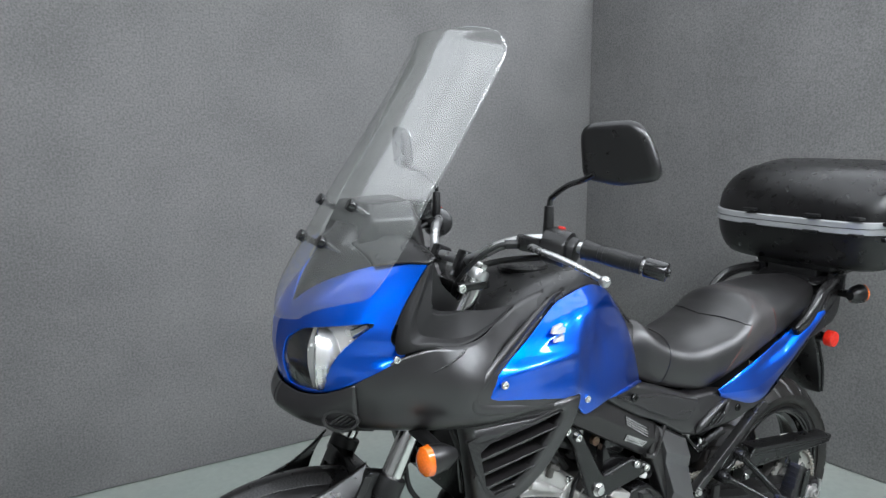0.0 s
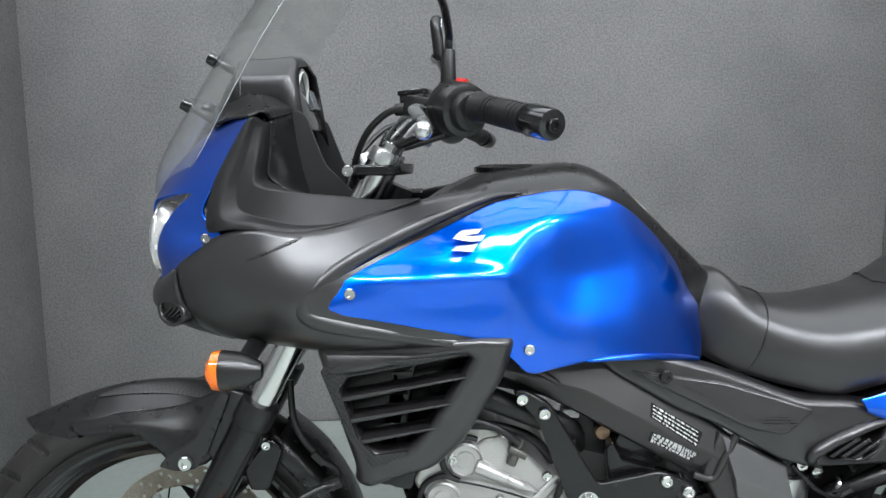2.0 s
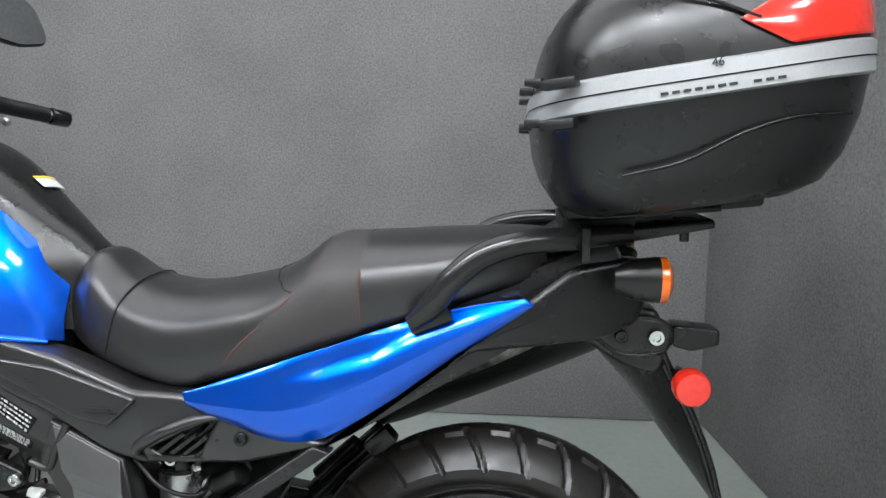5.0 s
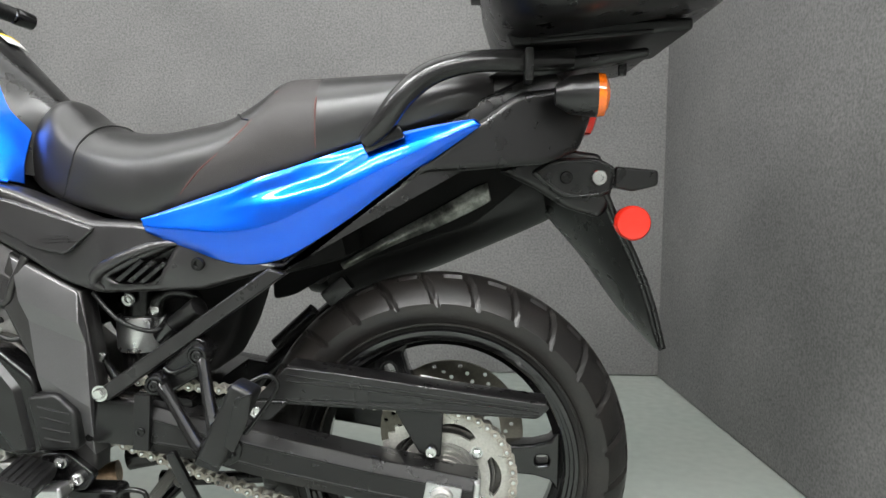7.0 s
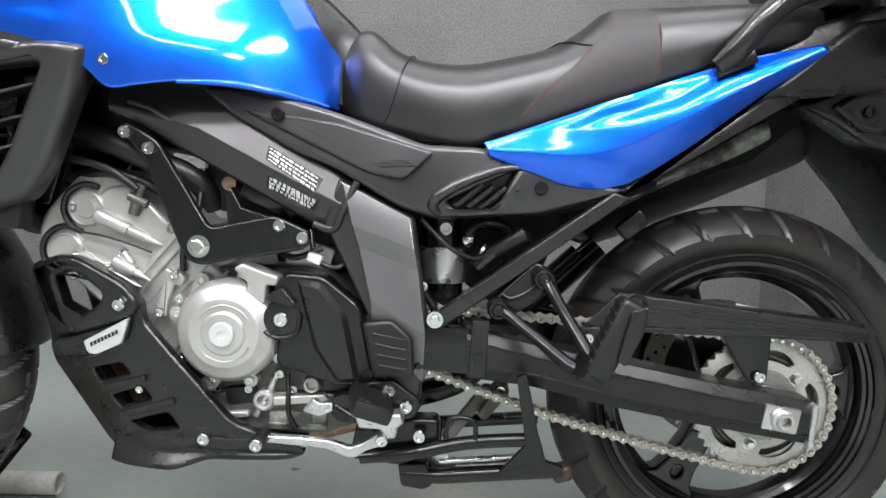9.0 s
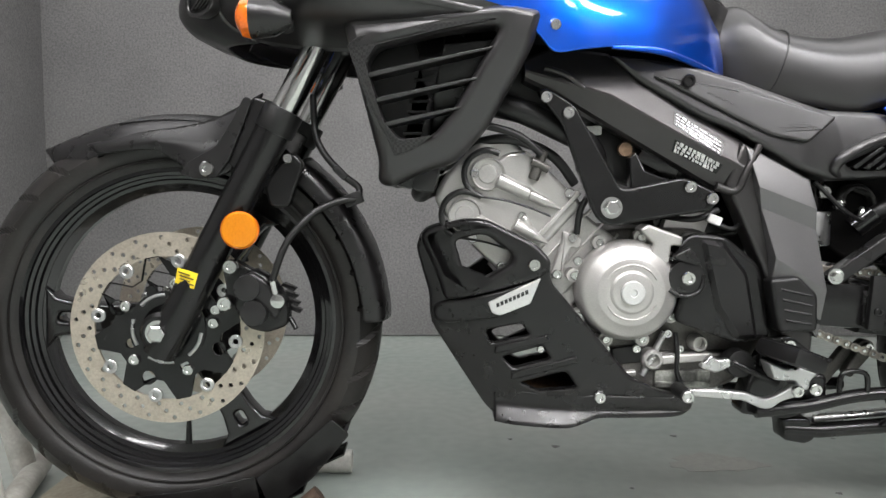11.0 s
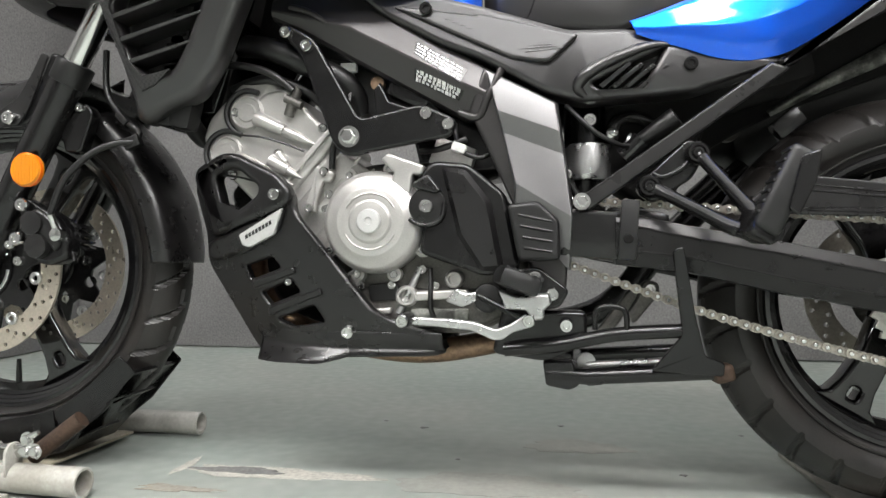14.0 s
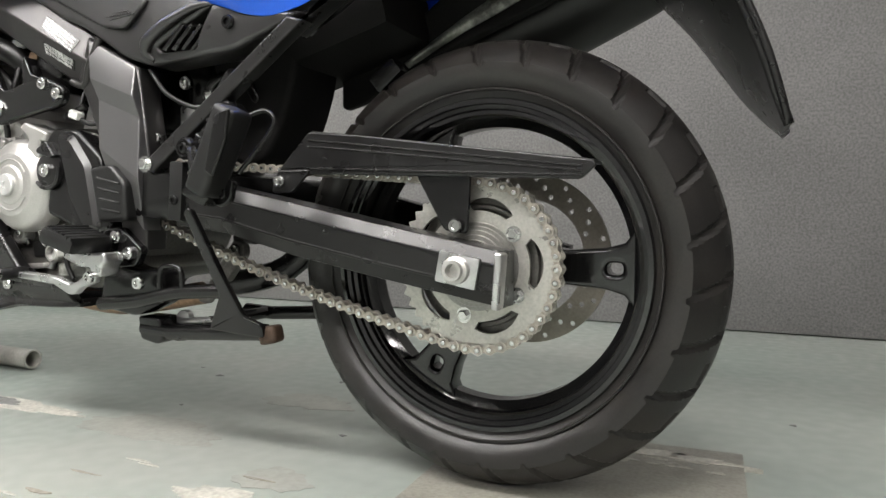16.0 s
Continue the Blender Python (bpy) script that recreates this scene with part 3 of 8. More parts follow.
# front cowl
cowl = [
    [(0.09, -0.1, 0.845), (0.09, -0.125, 0.868), (0.092, -0.146, 0.893), (0.096, -0.158, 0.916), (0.098, -0.164, 0.935)],
    [(0.115, -0.105, 0.831), (0.115, -0.148, 0.858), (0.115, -0.168, 0.888), (0.118, -0.18, 0.92), (0.12, -0.182, 0.952)],
    [(0.16, -0.108, 0.818), (0.16, -0.172, 0.845), (0.16, -0.199, 0.885), (0.16, -0.209, 0.935), (0.165, -0.206, 0.982)],
    [(0.22, -0.112, 0.808), (0.22, -0.195, 0.838), (0.22, -0.228, 0.885), (0.22, -0.234, 0.94), (0.22, -0.223, 0.997)],
    [(0.28, -0.12, 0.803), (0.28, -0.212, 0.832), (0.28, -0.249, 0.878), (0.28, -0.252, 0.932), (0.28, -0.224, 0.991)],
    [(0.34, -0.14, 0.80), (0.34, -0.226, 0.832), (0.34, -0.247, 0.876), (0.34, -0.243, 0.935), (0.34, -0.21, 0.997)],
    [(0.4, -0.17, 0.81), (0.4, -0.233, 0.835), (0.4, -0.24, 0.88), (0.4, -0.224, 0.945), (0.4, -0.178, 1.015)],
    [(0.46, -0.19, 0.82), (0.46, -0.234, 0.84), (0.46, -0.232, 0.89), (0.46, -0.207, 0.955), (0.475, -0.143, 1.034)],
    [(0.53, -0.2, 0.825), (0.53, -0.226, 0.842), (0.53, -0.22, 0.89), (0.53, -0.19, 0.965), (0.55, -0.125, 1.045)]]
cowls = pair("front_cowl", cowl, COWL, bike, "satin charcoal plastic front cowl", solid=0.004)
# nose
nose = [
    [(0.03, 0.0, 0.905), (0.04, -0.065, 0.905), (0.064, -0.115, 0.913), (0.1, -0.165, 0.937)],
    [(0.018, 0.0, 0.95), (0.03, -0.07, 0.95), (0.068, -0.14, 0.952), (0.14, -0.197, 0.965)],
    [(0.016, 0.0, 0.99), (0.03, -0.075, 0.99), (0.075, -0.148, 0.99), (0.177, -0.206, 0.986)],
    [(0.024, 0.0, 1.025), (0.043, -0.08, 1.028), (0.088, -0.152, 1.025), (0.153, -0.2, 1.015)],
    [(0.04, 0.0, 1.046), (0.062, -0.075, 1.064), (0.11, -0.15, 1.062), (0.166, -0.2, 1.05)],
    [(0.046, 0.0, 1.053), (0.077, -0.064, 1.085), (0.138, -0.145, 1.105), (0.192, -0.203, 1.096)],
    [(0.05, 0.0, 1.057), (0.09, -0.057, 1.1), (0.165, -0.14, 1.137), (0.222, -0.209, 1.143)]]
lamp_edge = rounded([(-0.022, 0.912), (-0.024, 0.96), (-0.04, 1.002), (-0.075, 1.026), (-0.12, 1.034), (-0.183, 1.045), (-0.152, 0.995), (-0.128, 0.94), (-0.112, 0.914)], 0.01)
noses = pair("nose_panel", nose, BLUE, bike, "glossy metallic blue headlight surround", solid=0.004, steps=44, across=52,
             keep=lambda c: not inside(lamp_edge, -abs(c.y), c.z))
for f in (False, True):
    s = 1 if f else -1
    lamp = part("headlight", skin([[(x + 0.003, y, z) for x, y, z in row] for row in nose[:5]], flip=f, steps=44, across=52, keep=lambda c: inside(lamp_edge, -abs(c.y), c.z)), LENS, bike, "clear headlight lens", solid=0.002)
    lamp.visible_shadow = False
    bowl = bmesh.new()
    lathe([(0.052, 0), (0.047, 0.018), (0.034, 0.034), (0.014, 0.042)], (0, 0, 0), 32, bowl)
    bmesh.ops.delete(bowl, geom=[q for q in bowl.faces if len(q.verts) > 4], context="FACES_ONLY")
    bmesh.ops.transform(bowl, matrix=Matrix.Translation((0.068, s * 0.088, 0.967)) @ pose(0, 0, 0, 0, 0, -90 + s * 38) @ Matrix.Diagonal((0.72, 1, 1.15, 1)), verts=bowl.verts)
    part("reflector", bowl, REFLECTOR, lamp, "bright reflector bowl")
    bm = bmesh.new()
    bmesh.ops.create_uvsphere(bm, u_segments=16, v_segments=10, radius=0.012, matrix=Matrix.Translation((0.075, s * 0.09, 0.967)))
    part("bulb_shield", bm, CHROME, lamp)
    part("housing", skin([[(x + 0.034 - 0.012 * (i % 2), y * 0.92, z) for i, (x, y, z) in enumerate(row)][:2] for row in nose[:6]], flip=f, across=1), SATIN, lamp, "dark lamp housing", sharp=10)
    part("side_reflector", skin([[(x + 0.034 - 0.012 * (i % 2), y * 0.92, z) for i, (x, y, z) in enumerate(row)][1:] for row in nose[:6]], flip=f, across=3), REFLECTOR, lamp, "faceted bright reflector", sharp=10)
    part("bowl_rim", bend(tube([(0.053 * 0.72 * math.cos(a), 0, 0.053 * 1.15 * math.sin(a)) for a in [math.radians(15 * k) for k in range(25)]], 0.0022, sides=8, steps=2), lambda x, y, z: pose(0.068, s * 0.088, 0.967, 0, 0, -90 + s * 38) @ Vector((x, y, z))), CHROME, lamp)
    part("position_lamp", box((0.118, s * 0.152, 1.026), (0.035, 0.012, 0.016), (0, -20, s * 30)), CHROME, lamp)
bolt(0.158, -0.209, 0.983, 0.007, noses[0], name="screw")
# chin with small vents
chin_rows = [
    [(0.022, 0, 0.906), (0.034, -0.065, 0.903), (0.06, -0.117, 0.911), (0.098, -0.168, 0.935)],
    [(0.01, 0, 0.885), (0.024, -0.066, 0.883), (0.056, -0.122, 0.888), (0.1, -0.168, 0.905)],
    [(0.012, 0, 0.862), (0.026, -0.062, 0.86), (0.06, -0.116, 0.862), (0.108, -0.155, 0.868)],
    [(0.04, 0, 0.84), (0.052, -0.055, 0.838), (0.08, -0.1, 0.838), (0.12, -0.13, 0.84)],
    [(0.09, 0, 0.822), (0.095, -0.05, 0.82), (0.12, -0.085, 0.818), (0.16, -0.11, 0.816)]]
chin = skin(chin_rows)
skin(chin_rows, flip=True, bm=chin)
chin = part("chin_cowl", chin, COWL, bike, "satin charcoal chin under the headlight", solid=0.004)
for s in (-1, 1):
    # a small oval grille on each cheek of the chin
    turn = Matrix.Translation((0.083, s * 0.1385, 0.866)) @ pose(0, 0, 0, 0, 0, s * 37) @ Matrix.Diagonal((1, s * -1, 1, 1))
    oval = [(0.034 * math.cos(2 * math.pi * k / 28), 0.0205 * math.sin(2 * math.pi * k / 28)) for k in range(28)]
    bm = plate(oval, -0.009, 0.012, 0.004, [[(x * 0.8, z * 0.8) for x, z in oval]], segments=3)
    bmesh.ops.transform(bm, matrix=turn, verts=bm.verts)
    vent = part("chin_vent", bm, COWL, chin, "oval chin vent with pale slats")
    bm = plate([(x * 0.85, z * 0.85) for x, z in oval], 0.0, 0.006, 0)
    bmesh.ops.transform(bm, matrix=turn, verts=bm.verts)
    part("vent_back", bm, SOFT, vent)
    for k in range(4):
        bm = plate(rounded([(-0.021 + 0.009 * k, -0.006 - 0.0012 * k), (-0.018 + 0.009 * k, -0.009), (0.008 + 0.006 * k, 0.011 - 0.0035 * k), (0.006 + 0.006 * k, 0.013 - 0.0035 * k)], 0.0008, 2), -0.007, 0.002, 0.0006)
        bmesh.ops.transform(bm, matrix=turn, verts=bm.verts)
        part("vent_slat", bm, FRAME, vent)
# cockpit trim: an outer ridge, a channel and an inner ridge that run from the nose to the tank
trim_rows = [
    [(0.222, -0.212, 1.143), (0.228, -0.212, 1.146), (0.232, -0.205, 1.147), (0.239, -0.195, 1.141), (0.246, -0.186, 1.14)],
    [(0.192, -0.205, 1.096), (0.206, -0.212, 1.093), (0.216, -0.204, 1.092), (0.232, -0.206, 1.1), (0.242, -0.185, 1.1)],
    [(0.168, -0.203, 1.05), (0.187, -0.213, 1.05), (0.202, -0.203, 1.052), (0.227, -0.212, 1.066), (0.237, -0.184, 1.068)],
    [(0.16, -0.207, 0.994), (0.183, -0.217, 1.012), (0.205, -0.207, 1.022), (0.233, -0.212, 1.053), (0.245, -0.181, 1.056)],
    [(0.2, -0.2235, 0.997), (0.222, -0.222, 1.005), (0.238, -0.206, 1.008), (0.262, -0.2, 1.046), (0.266, -0.173, 1.046)],
    [(0.27, -0.226, 0.991), (0.275, -0.217, 0.996), (0.282, -0.202, 0.998), (0.3, -0.183, 1.04), (0.3, -0.16, 1.038)],
    [(0.32, -0.214, 0.995), (0.322, -0.207, 0.997), (0.33, -0.196, 0.999), (0.34, -0.171, 1.036), (0.34, -0.15, 1.032)],
    [(0.38, -0.19, 1.009), (0.382, -0.187, 1.01), (0.384, -0.18, 1.011), (0.39, -0.164, 1.03), (0.39, -0.145, 1.025)],
    [(0.45, -0.157, 1.031), (0.45, -0.155, 1.031), (0.45, -0.153, 1.031), (0.45, -0.15, 1.031), (0.45, -0.135, 1.024)]]
for f in (False, True):
    part("cockpit_panel", soften(skin(trim_rows, flip=f, steps=7, across=1), 0.0032, 22, 3), TRIM, bike, "satin charcoal cockpit trim", sharp=60, solid=0.003)
pair("inner_trim", [
    [(0.247, -0.187, 1.142), (0.255, -0.15, 1.15), (0.262, -0.108, 1.157)],
    [(0.243, -0.185, 1.1), (0.258, -0.15, 1.1), (0.27, -0.108, 1.1)],
    [(0.24, -0.183, 1.066), (0.265, -0.15, 1.05), (0.285, -0.108, 1.04)],
    [(0.266, -0.172, 1.046), (0.29, -0.15, 1.03), (0.3, -0.108, 1.0)]], PLASTIC, bike, "matte black inner trim panel", solid=0.003)
pair("hood_shoulder", [
    [(0.15, -0.14, 1.137), (0.15, -0.11, 1.15), (0.14, -0.07, 1.17)],
    [(0.19, -0.18, 1.145), (0.19, -0.13, 1.163), (0.185, -0.088, 1.188)],
    [(0.222, -0.211, 1.147), (0.228, -0.15, 1.166), (0.225, -0.1, 1.184)],
    [(0.241, -0.204, 1.153), (0.25, -0.15, 1.162), (0.256, -0.106, 1.168)],
    [(0.247, -0.19, 1.143), (0.257, -0.15, 1.151), (0.263, -0.107, 1.157)]], PLASTIC, bike, "matte black shoulder of the instrument hood", solid=0.003)
for s in (-1, 1):
    part("cowl_crease", tube([(0.308, s * 0.217, 0.991), (0.28, s * 0.231, 0.979), (0.24, s * 0.236, 0.963), (0.2, s * 0.226, 0.948)], [0.0015, 0.003, 0.003, 0.0015]), PLASTIC, cowls[0 if s < 0 else 1])
    part("panel_rim", tube([(0.6, s * 0.13, 1.036), (0.545, s * 0.158, 1.03), (0.45, s * 0.2, 0.996), (0.365, s * 0.232, 0.955), (0.315, s * 0.246, 0.918), (0.297, s * 0.249, 0.896), (0.308, s * 0.248, 0.877), (0.365, s * 0.243, 0.861), (0.46, s * 0.234, 0.843), (0.565, s * 0.222, 0.825)], [0.002, 0.006, 0.01, 0.0115, 0.013, 0.013, 0.0125, 0.011, 0.008, 0.004], flat=0.6), COWL, cowls[0 if s < 0 else 1])
for s in (-1, 1):
    part("cowl_liner", plate(rounded([(0.15, 0.965), (0.15, 1.0), (0.17, 1.04), (0.2, 1.03), (0.215, 1.0), (0.33, 0.985), (0.33, 0.95), (0.2, 0.94)], 0.01), s * 0.188, s * 0.183, 0.001), SOFT, bike)
    part("cockpit_wall", plate(rounded([(0.262, 1.165), (0.282, 1.155), (0.31, 1.08), (0.37, 1.02), (0.36, 0.96), (0.25, 0.97), (0.255, 1.05)], 0.01), s * 0.112, s * 0.107, 0.001), SOFT, bike)
# instrument binnacle
hood_rows = [
    [(0.15, -0.082, 1.165), (0.152, -0.078, 1.183), (0.158, -0.062, 1.2), (0.15, 0, 1.203)],
    [(0.178, -0.1, 1.172), (0.176, -0.092, 1.212), (0.178, -0.068, 1.238), (0.172, 0, 1.242)],
    [(0.222, -0.106, 1.171), (0.222, -0.097, 1.212), (0.222, -0.072, 1.239), (0.22, 0, 1.243)],
    [(0.25, -0.11, 1.169), (0.254, -0.1, 1.213), (0.258, -0.076, 1.242), (0.262, 0, 1.248)],
    [(0.285, -0.11, 1.1), (0.272, -0.1, 1.19), (0.268, -0.08, 1.228), (0.268, 0, 1.238)]]
dash = part("instrument_surround", soften(skin([row + [(x, -y, z) for x, y, z in row[-2::-1]] for row in hood_rows], steps=1, across=1), 0.004, 18, 3), COWL, bike, "matte black instrument hood", sharp=50, solid=0.004)
for s in (-1, 1):
    part("hood_seam", tube([(0.184, s * 0.101, 1.173), (0.184, s * 0.0945, 1.211), (0.186, s * 0.0715, 1.238)], 0.0016, sides=6, smooth=False), SOFT, dash)
part("display_bezel", box((0.258, 0, 1.18), (0.016, 0.175, 0.1), (0, -18, 0), 0.01), GLOSS, dash)
part("dial", lathe([(0.043, 0), (0.043, 0.014), (0.039, 0.016), (0.036, 0.012), (0.005, 0.012)], (0.249, -0.036, 1.184), 40, axis="x"), DIAL, dash, "grey round dial")
part("dial_ring", lathe([(0.043, 0.013), (0.046, 0.013), (0.046, 0.018), (0.043, 0.018)], (0.249, -0.036, 1.184), 40, axis="x", closed=True), ALLOY, dash)
part("needle", box((0.2625, -0.044, 1.178), (0.002, 0.022, 0.002), (40, 0, 0), 0), RED_PLASTIC, dash)
part("dial_band", tube([(0.2645, -0.036 + 0.04 * math.cos(radians(a)), 1.184 + 0.04 * math.sin(radians(a))) for a in (-10, 20, 50, 80, 110, 140, 165)], [0.0015, 0.004, 0.006, 0.006, 0.005, 0.004, 0.002], sides=8, flat=0.4), LABEL, dash, "pale arc of the rev counter")
part("display", box((0.266, 0.042, 1.186), (0.01, 0.052, 0.034), (0, -18, 0), 0.002), DIAL, dash, "grey display panel")
for k in range(3):
    part("tell_tale", box((0.27, 0.026 + 0.016 * k, 1.156), (0.006, 0.01, 0.006), (0, -18, 0), 0), LABEL, dash)
part("cockpit_back", box((0.232, 0, 1.08), (0.02, 0.205, 0.19), (0, 8, 0), 0.006), SOFT, dash)
part("cockpit_floor", box((0.28, 0, 1.0), (0.3, 0.2, 0.02), (0, 12, 0), 0.006), PLASTIC, dash)
part("hood_front", skin([
    [(0.052, -0.008, 1.058), (0.05, 0, 1.057), (0.052, 0.008, 1.058)],
    [(0.092, -0.055, 1.102), (0.078, 0, 1.108), (0.092, 0.055, 1.102)],
    [(0.165, -0.135, 1.139), (0.12, 0, 1.172), (0.165, 0.135, 1.139)],
    [(0.168, -0.115, 1.153), (0.138, 0, 1.188), (0.168, 0.115, 1.153)],
    [(0.176, -0.06, 1.216), (0.166, 0, 1.224), (0.176, 0.06, 1.216)]]), GLOSS, dash, solid=0.003)
# screen
screen = part("windscreen", skin([
    [(x + d * k * k, hw * k, z - dz * k * k) for k in (-1, -0.5, 0, 0.5, 1)]
    for x, z, d, hw, dz in ((0.016, 1.034, 0.05, 0.09, -0.01), (0.03, 1.085, 0.1, 0.16, 0.0), (0.08, 1.165, 0.105, 0.182, 0.0), (0.14, 1.255, 0.1, 0.186, 0.0),
                            (0.215, 1.36, 0.096, 0.184, 0.0), (0.292, 1.475, 0.094, 0.181, 0.0), (0.326, 1.53, 0.088, 0.172, 0.004), (0.341, 1.556, 0.062, 0.154, 0.0), (0.348, 1.569, 0.026, 0.112, 0.002))], steps=8, across=8),
    SCREEN, bike, "tall clear acrylic touring windscreen", solid=0.0011)
screen.data.materials.append(SCREEN_EDGE)
screen.modifiers["thickness"].material_offset_rim = 1
screen.visible_shadow = False
for bx, by, bz in ((0.16, -0.074, 1.228), (0.16, 0.07, 1.228), (0.109, -0.052, 1.162), (0.109, 0.048, 1.162)):
    part("screen_mount", rod((bx - 0.018, by, bz + 0.011), (bx + 0.02, by, bz - 0.012), 0.0065, bm=rod((bx - 0.026, by, bz + 0.016), (bx - 0.014, by, bz + 0.008), 0.0115, segments=14, bevel=0.002)), GLOSS, screen, "black screen bolt and spacer")

# intake scoop
for s in (1, -1):
    outer = rounded([(0.3, 0.83), (0.53, 0.846), (0.587, 0.842), (0.57, 0.79), (0.51, 0.679), (0.466, 0.63), (0.408, 0.612), (0.368, 0.591), (0.345, 0.6), (0.35, 0.63), (0.315, 0.77)], 0.016, 6)
    hole = rounded([(0.335, 0.766), (0.352, 0.788), (0.45, 0.808), (0.524, 0.817), (0.5, 0.775), (0.456, 0.7), (0.43, 0.668), (0.382, 0.662), (0.358, 0.69)], 0.012, 5)

    def lean(x, y, z, s=s):
        return (x, s * (y + 0.25 * (0.84 - z) * (1 if z < 0.84 else 0) + 0.35 * max(0.0, 0.37 - x) + 0.5 * max(0, x - 0.56) + 0.35 * (x - 0.43) ** 2 + 0.7 * (z - 0.75) ** 2), z)

    scoop = part("intake_scoop", bend(plate(outer, -0.247, -0.2, 0.014, [hole], segments=4), lean), COWL, bike, "satin charcoal slatted intake scoop")
    for x0, z0, x1, z1 in ((0.338, 0.752, 0.506, 0.786), (0.345, 0.717, 0.486, 0.745), (0.361, 0.684, 0.463, 0.705)):
        part("slat", bend(plate([(x0 - 0.012, z0 - 0.009), (x0 - 0.012, z0 - 0.001), (x0 + 0.006, z0 + 0.0035), (x1 + 0.006, z1 + 0.003), (x1 + 0.006, z1 - 0.0005), (x0 + 0.006, z0 - 0.0035)], -0.2462, -0.205, 0.0015, segments=3), lean), COWL, scoop)
    part("textured_strip", bend(plate(rounded([(0.307, 0.792), (0.323, 0.803), (0.43, 0.8165), (0.518, 0.8235), (0.45, 0.8105), (0.349, 0.789), (0.333, 0.768), (0.356, 0.689), (0.381, 0.66), (0.431, 0.668), (0.398, 0.645), (0.374, 0.638), (0.331, 0.724)], 0.003, 3), -0.2492, -0.24, 0.0008), lean), WOVEN, scoop, "woven-look textured strip")
    part("inner_duct", bend(plate([(0.33, 0.8), (0.55, 0.82), (0.45, 0.62), (0.37, 0.62)], -0.165, -0.15, 0.002), lean), SATIN, scoop)
    # front turn signal
    sig = part("turn_signal", bend(lathe([(0.012, 0.055), (0.026, 0.03), (0.03, 0.0), (0.03, -0.004)], (0, 0, 0), 28, axis="x"), lambda x, y, z: (0.192 + x * 0.9, s * (-0.268 + y * 0.82), 0.814 + z * 0.92)), PLASTIC, bike, "black turn signal with an amber lens")
    part("lens", bend(lathe([(0.03, -0.004), (0.028, -0.016), (0.018, -0.024), (0.004, -0.027)], (0, 0, 0), 28, axis="x"), lambda x, y, z: (0.192 + x * 0.9, s * (-0.268 + y * 0.82), 0.814 + z * 0.92)), AMBER_DEEP, sig, "amber lens")
    part("stalk", rod((0.215, s * -0.17, 0.83), (0.215, s * -0.27, 0.82), 0.014, 0.012), SOFT, sig)

# ---- wheels ----
def tyre_mesh(c, radius, bead, half, blocks, slant, depth):
    """A tyre with grooves cut into its shoulders."""
    prof = [(bead, -half * 0.72), (bead + 0.012, -half * 0.78), (bead + (radius - bead) * 0.35, -half * 0.97), (bead + (radius - bead) * 0.55, -half), (radius - half * 0.72, -half * 0.96)]
    prof = [(v.x, v.y) for v in curve([(r, o, 0) for r, o in prof], 3)]
    n = 26
    crown = []
    for k in range(1, n):
        a = -0.96 + 1.92 * k / n
        crown.append((radius - half * 0.72 * abs(a / 0.96) ** 2.1, half * a))
    prof = prof + crown + [(r, -o) for r, o in prof[::-1]]
    own = bmesh.new()
    seg = blocks * 32
    rings = []
    for r, o in prof:
        ring = []
        u = o / half
        for k in range(seg):
            a = 2 * math.pi * k / seg
            d = 0.0
            if r > radius - half * 0.73:
                side_phase = (a * blocks / (2 * math.pi) + slant * abs(u) + (0.5 if u > 0 else 0.0)) % 1.0
                cut = max(0.0, min(1.0, (0.085 - abs(side_phase - 0.07)) / 0.035)) * max(0.0, min(1.0, (abs(u) - 0.1) / 0.06))
                rib = max(0.0, min(1.0, (0.05 - abs(abs(u) - 0.3)) / 0.03)) * (1.0 if 0.1 < side_phase < 0.6 else 0.0)
                d = depth * max(cut, rib)
            ring.append(own.verts.new((c[0] + (r - d) * math.cos(a), c[1] + o, c[2] + (r - d) * math.sin(a))))
        rings.append(ring)
    for a, b in zip(rings, rings[1:]):
        for k in range(seg):
            own.faces.new((a[k], a[(k + 1) % seg], b[(k + 1) % seg], b[k]))
    return own


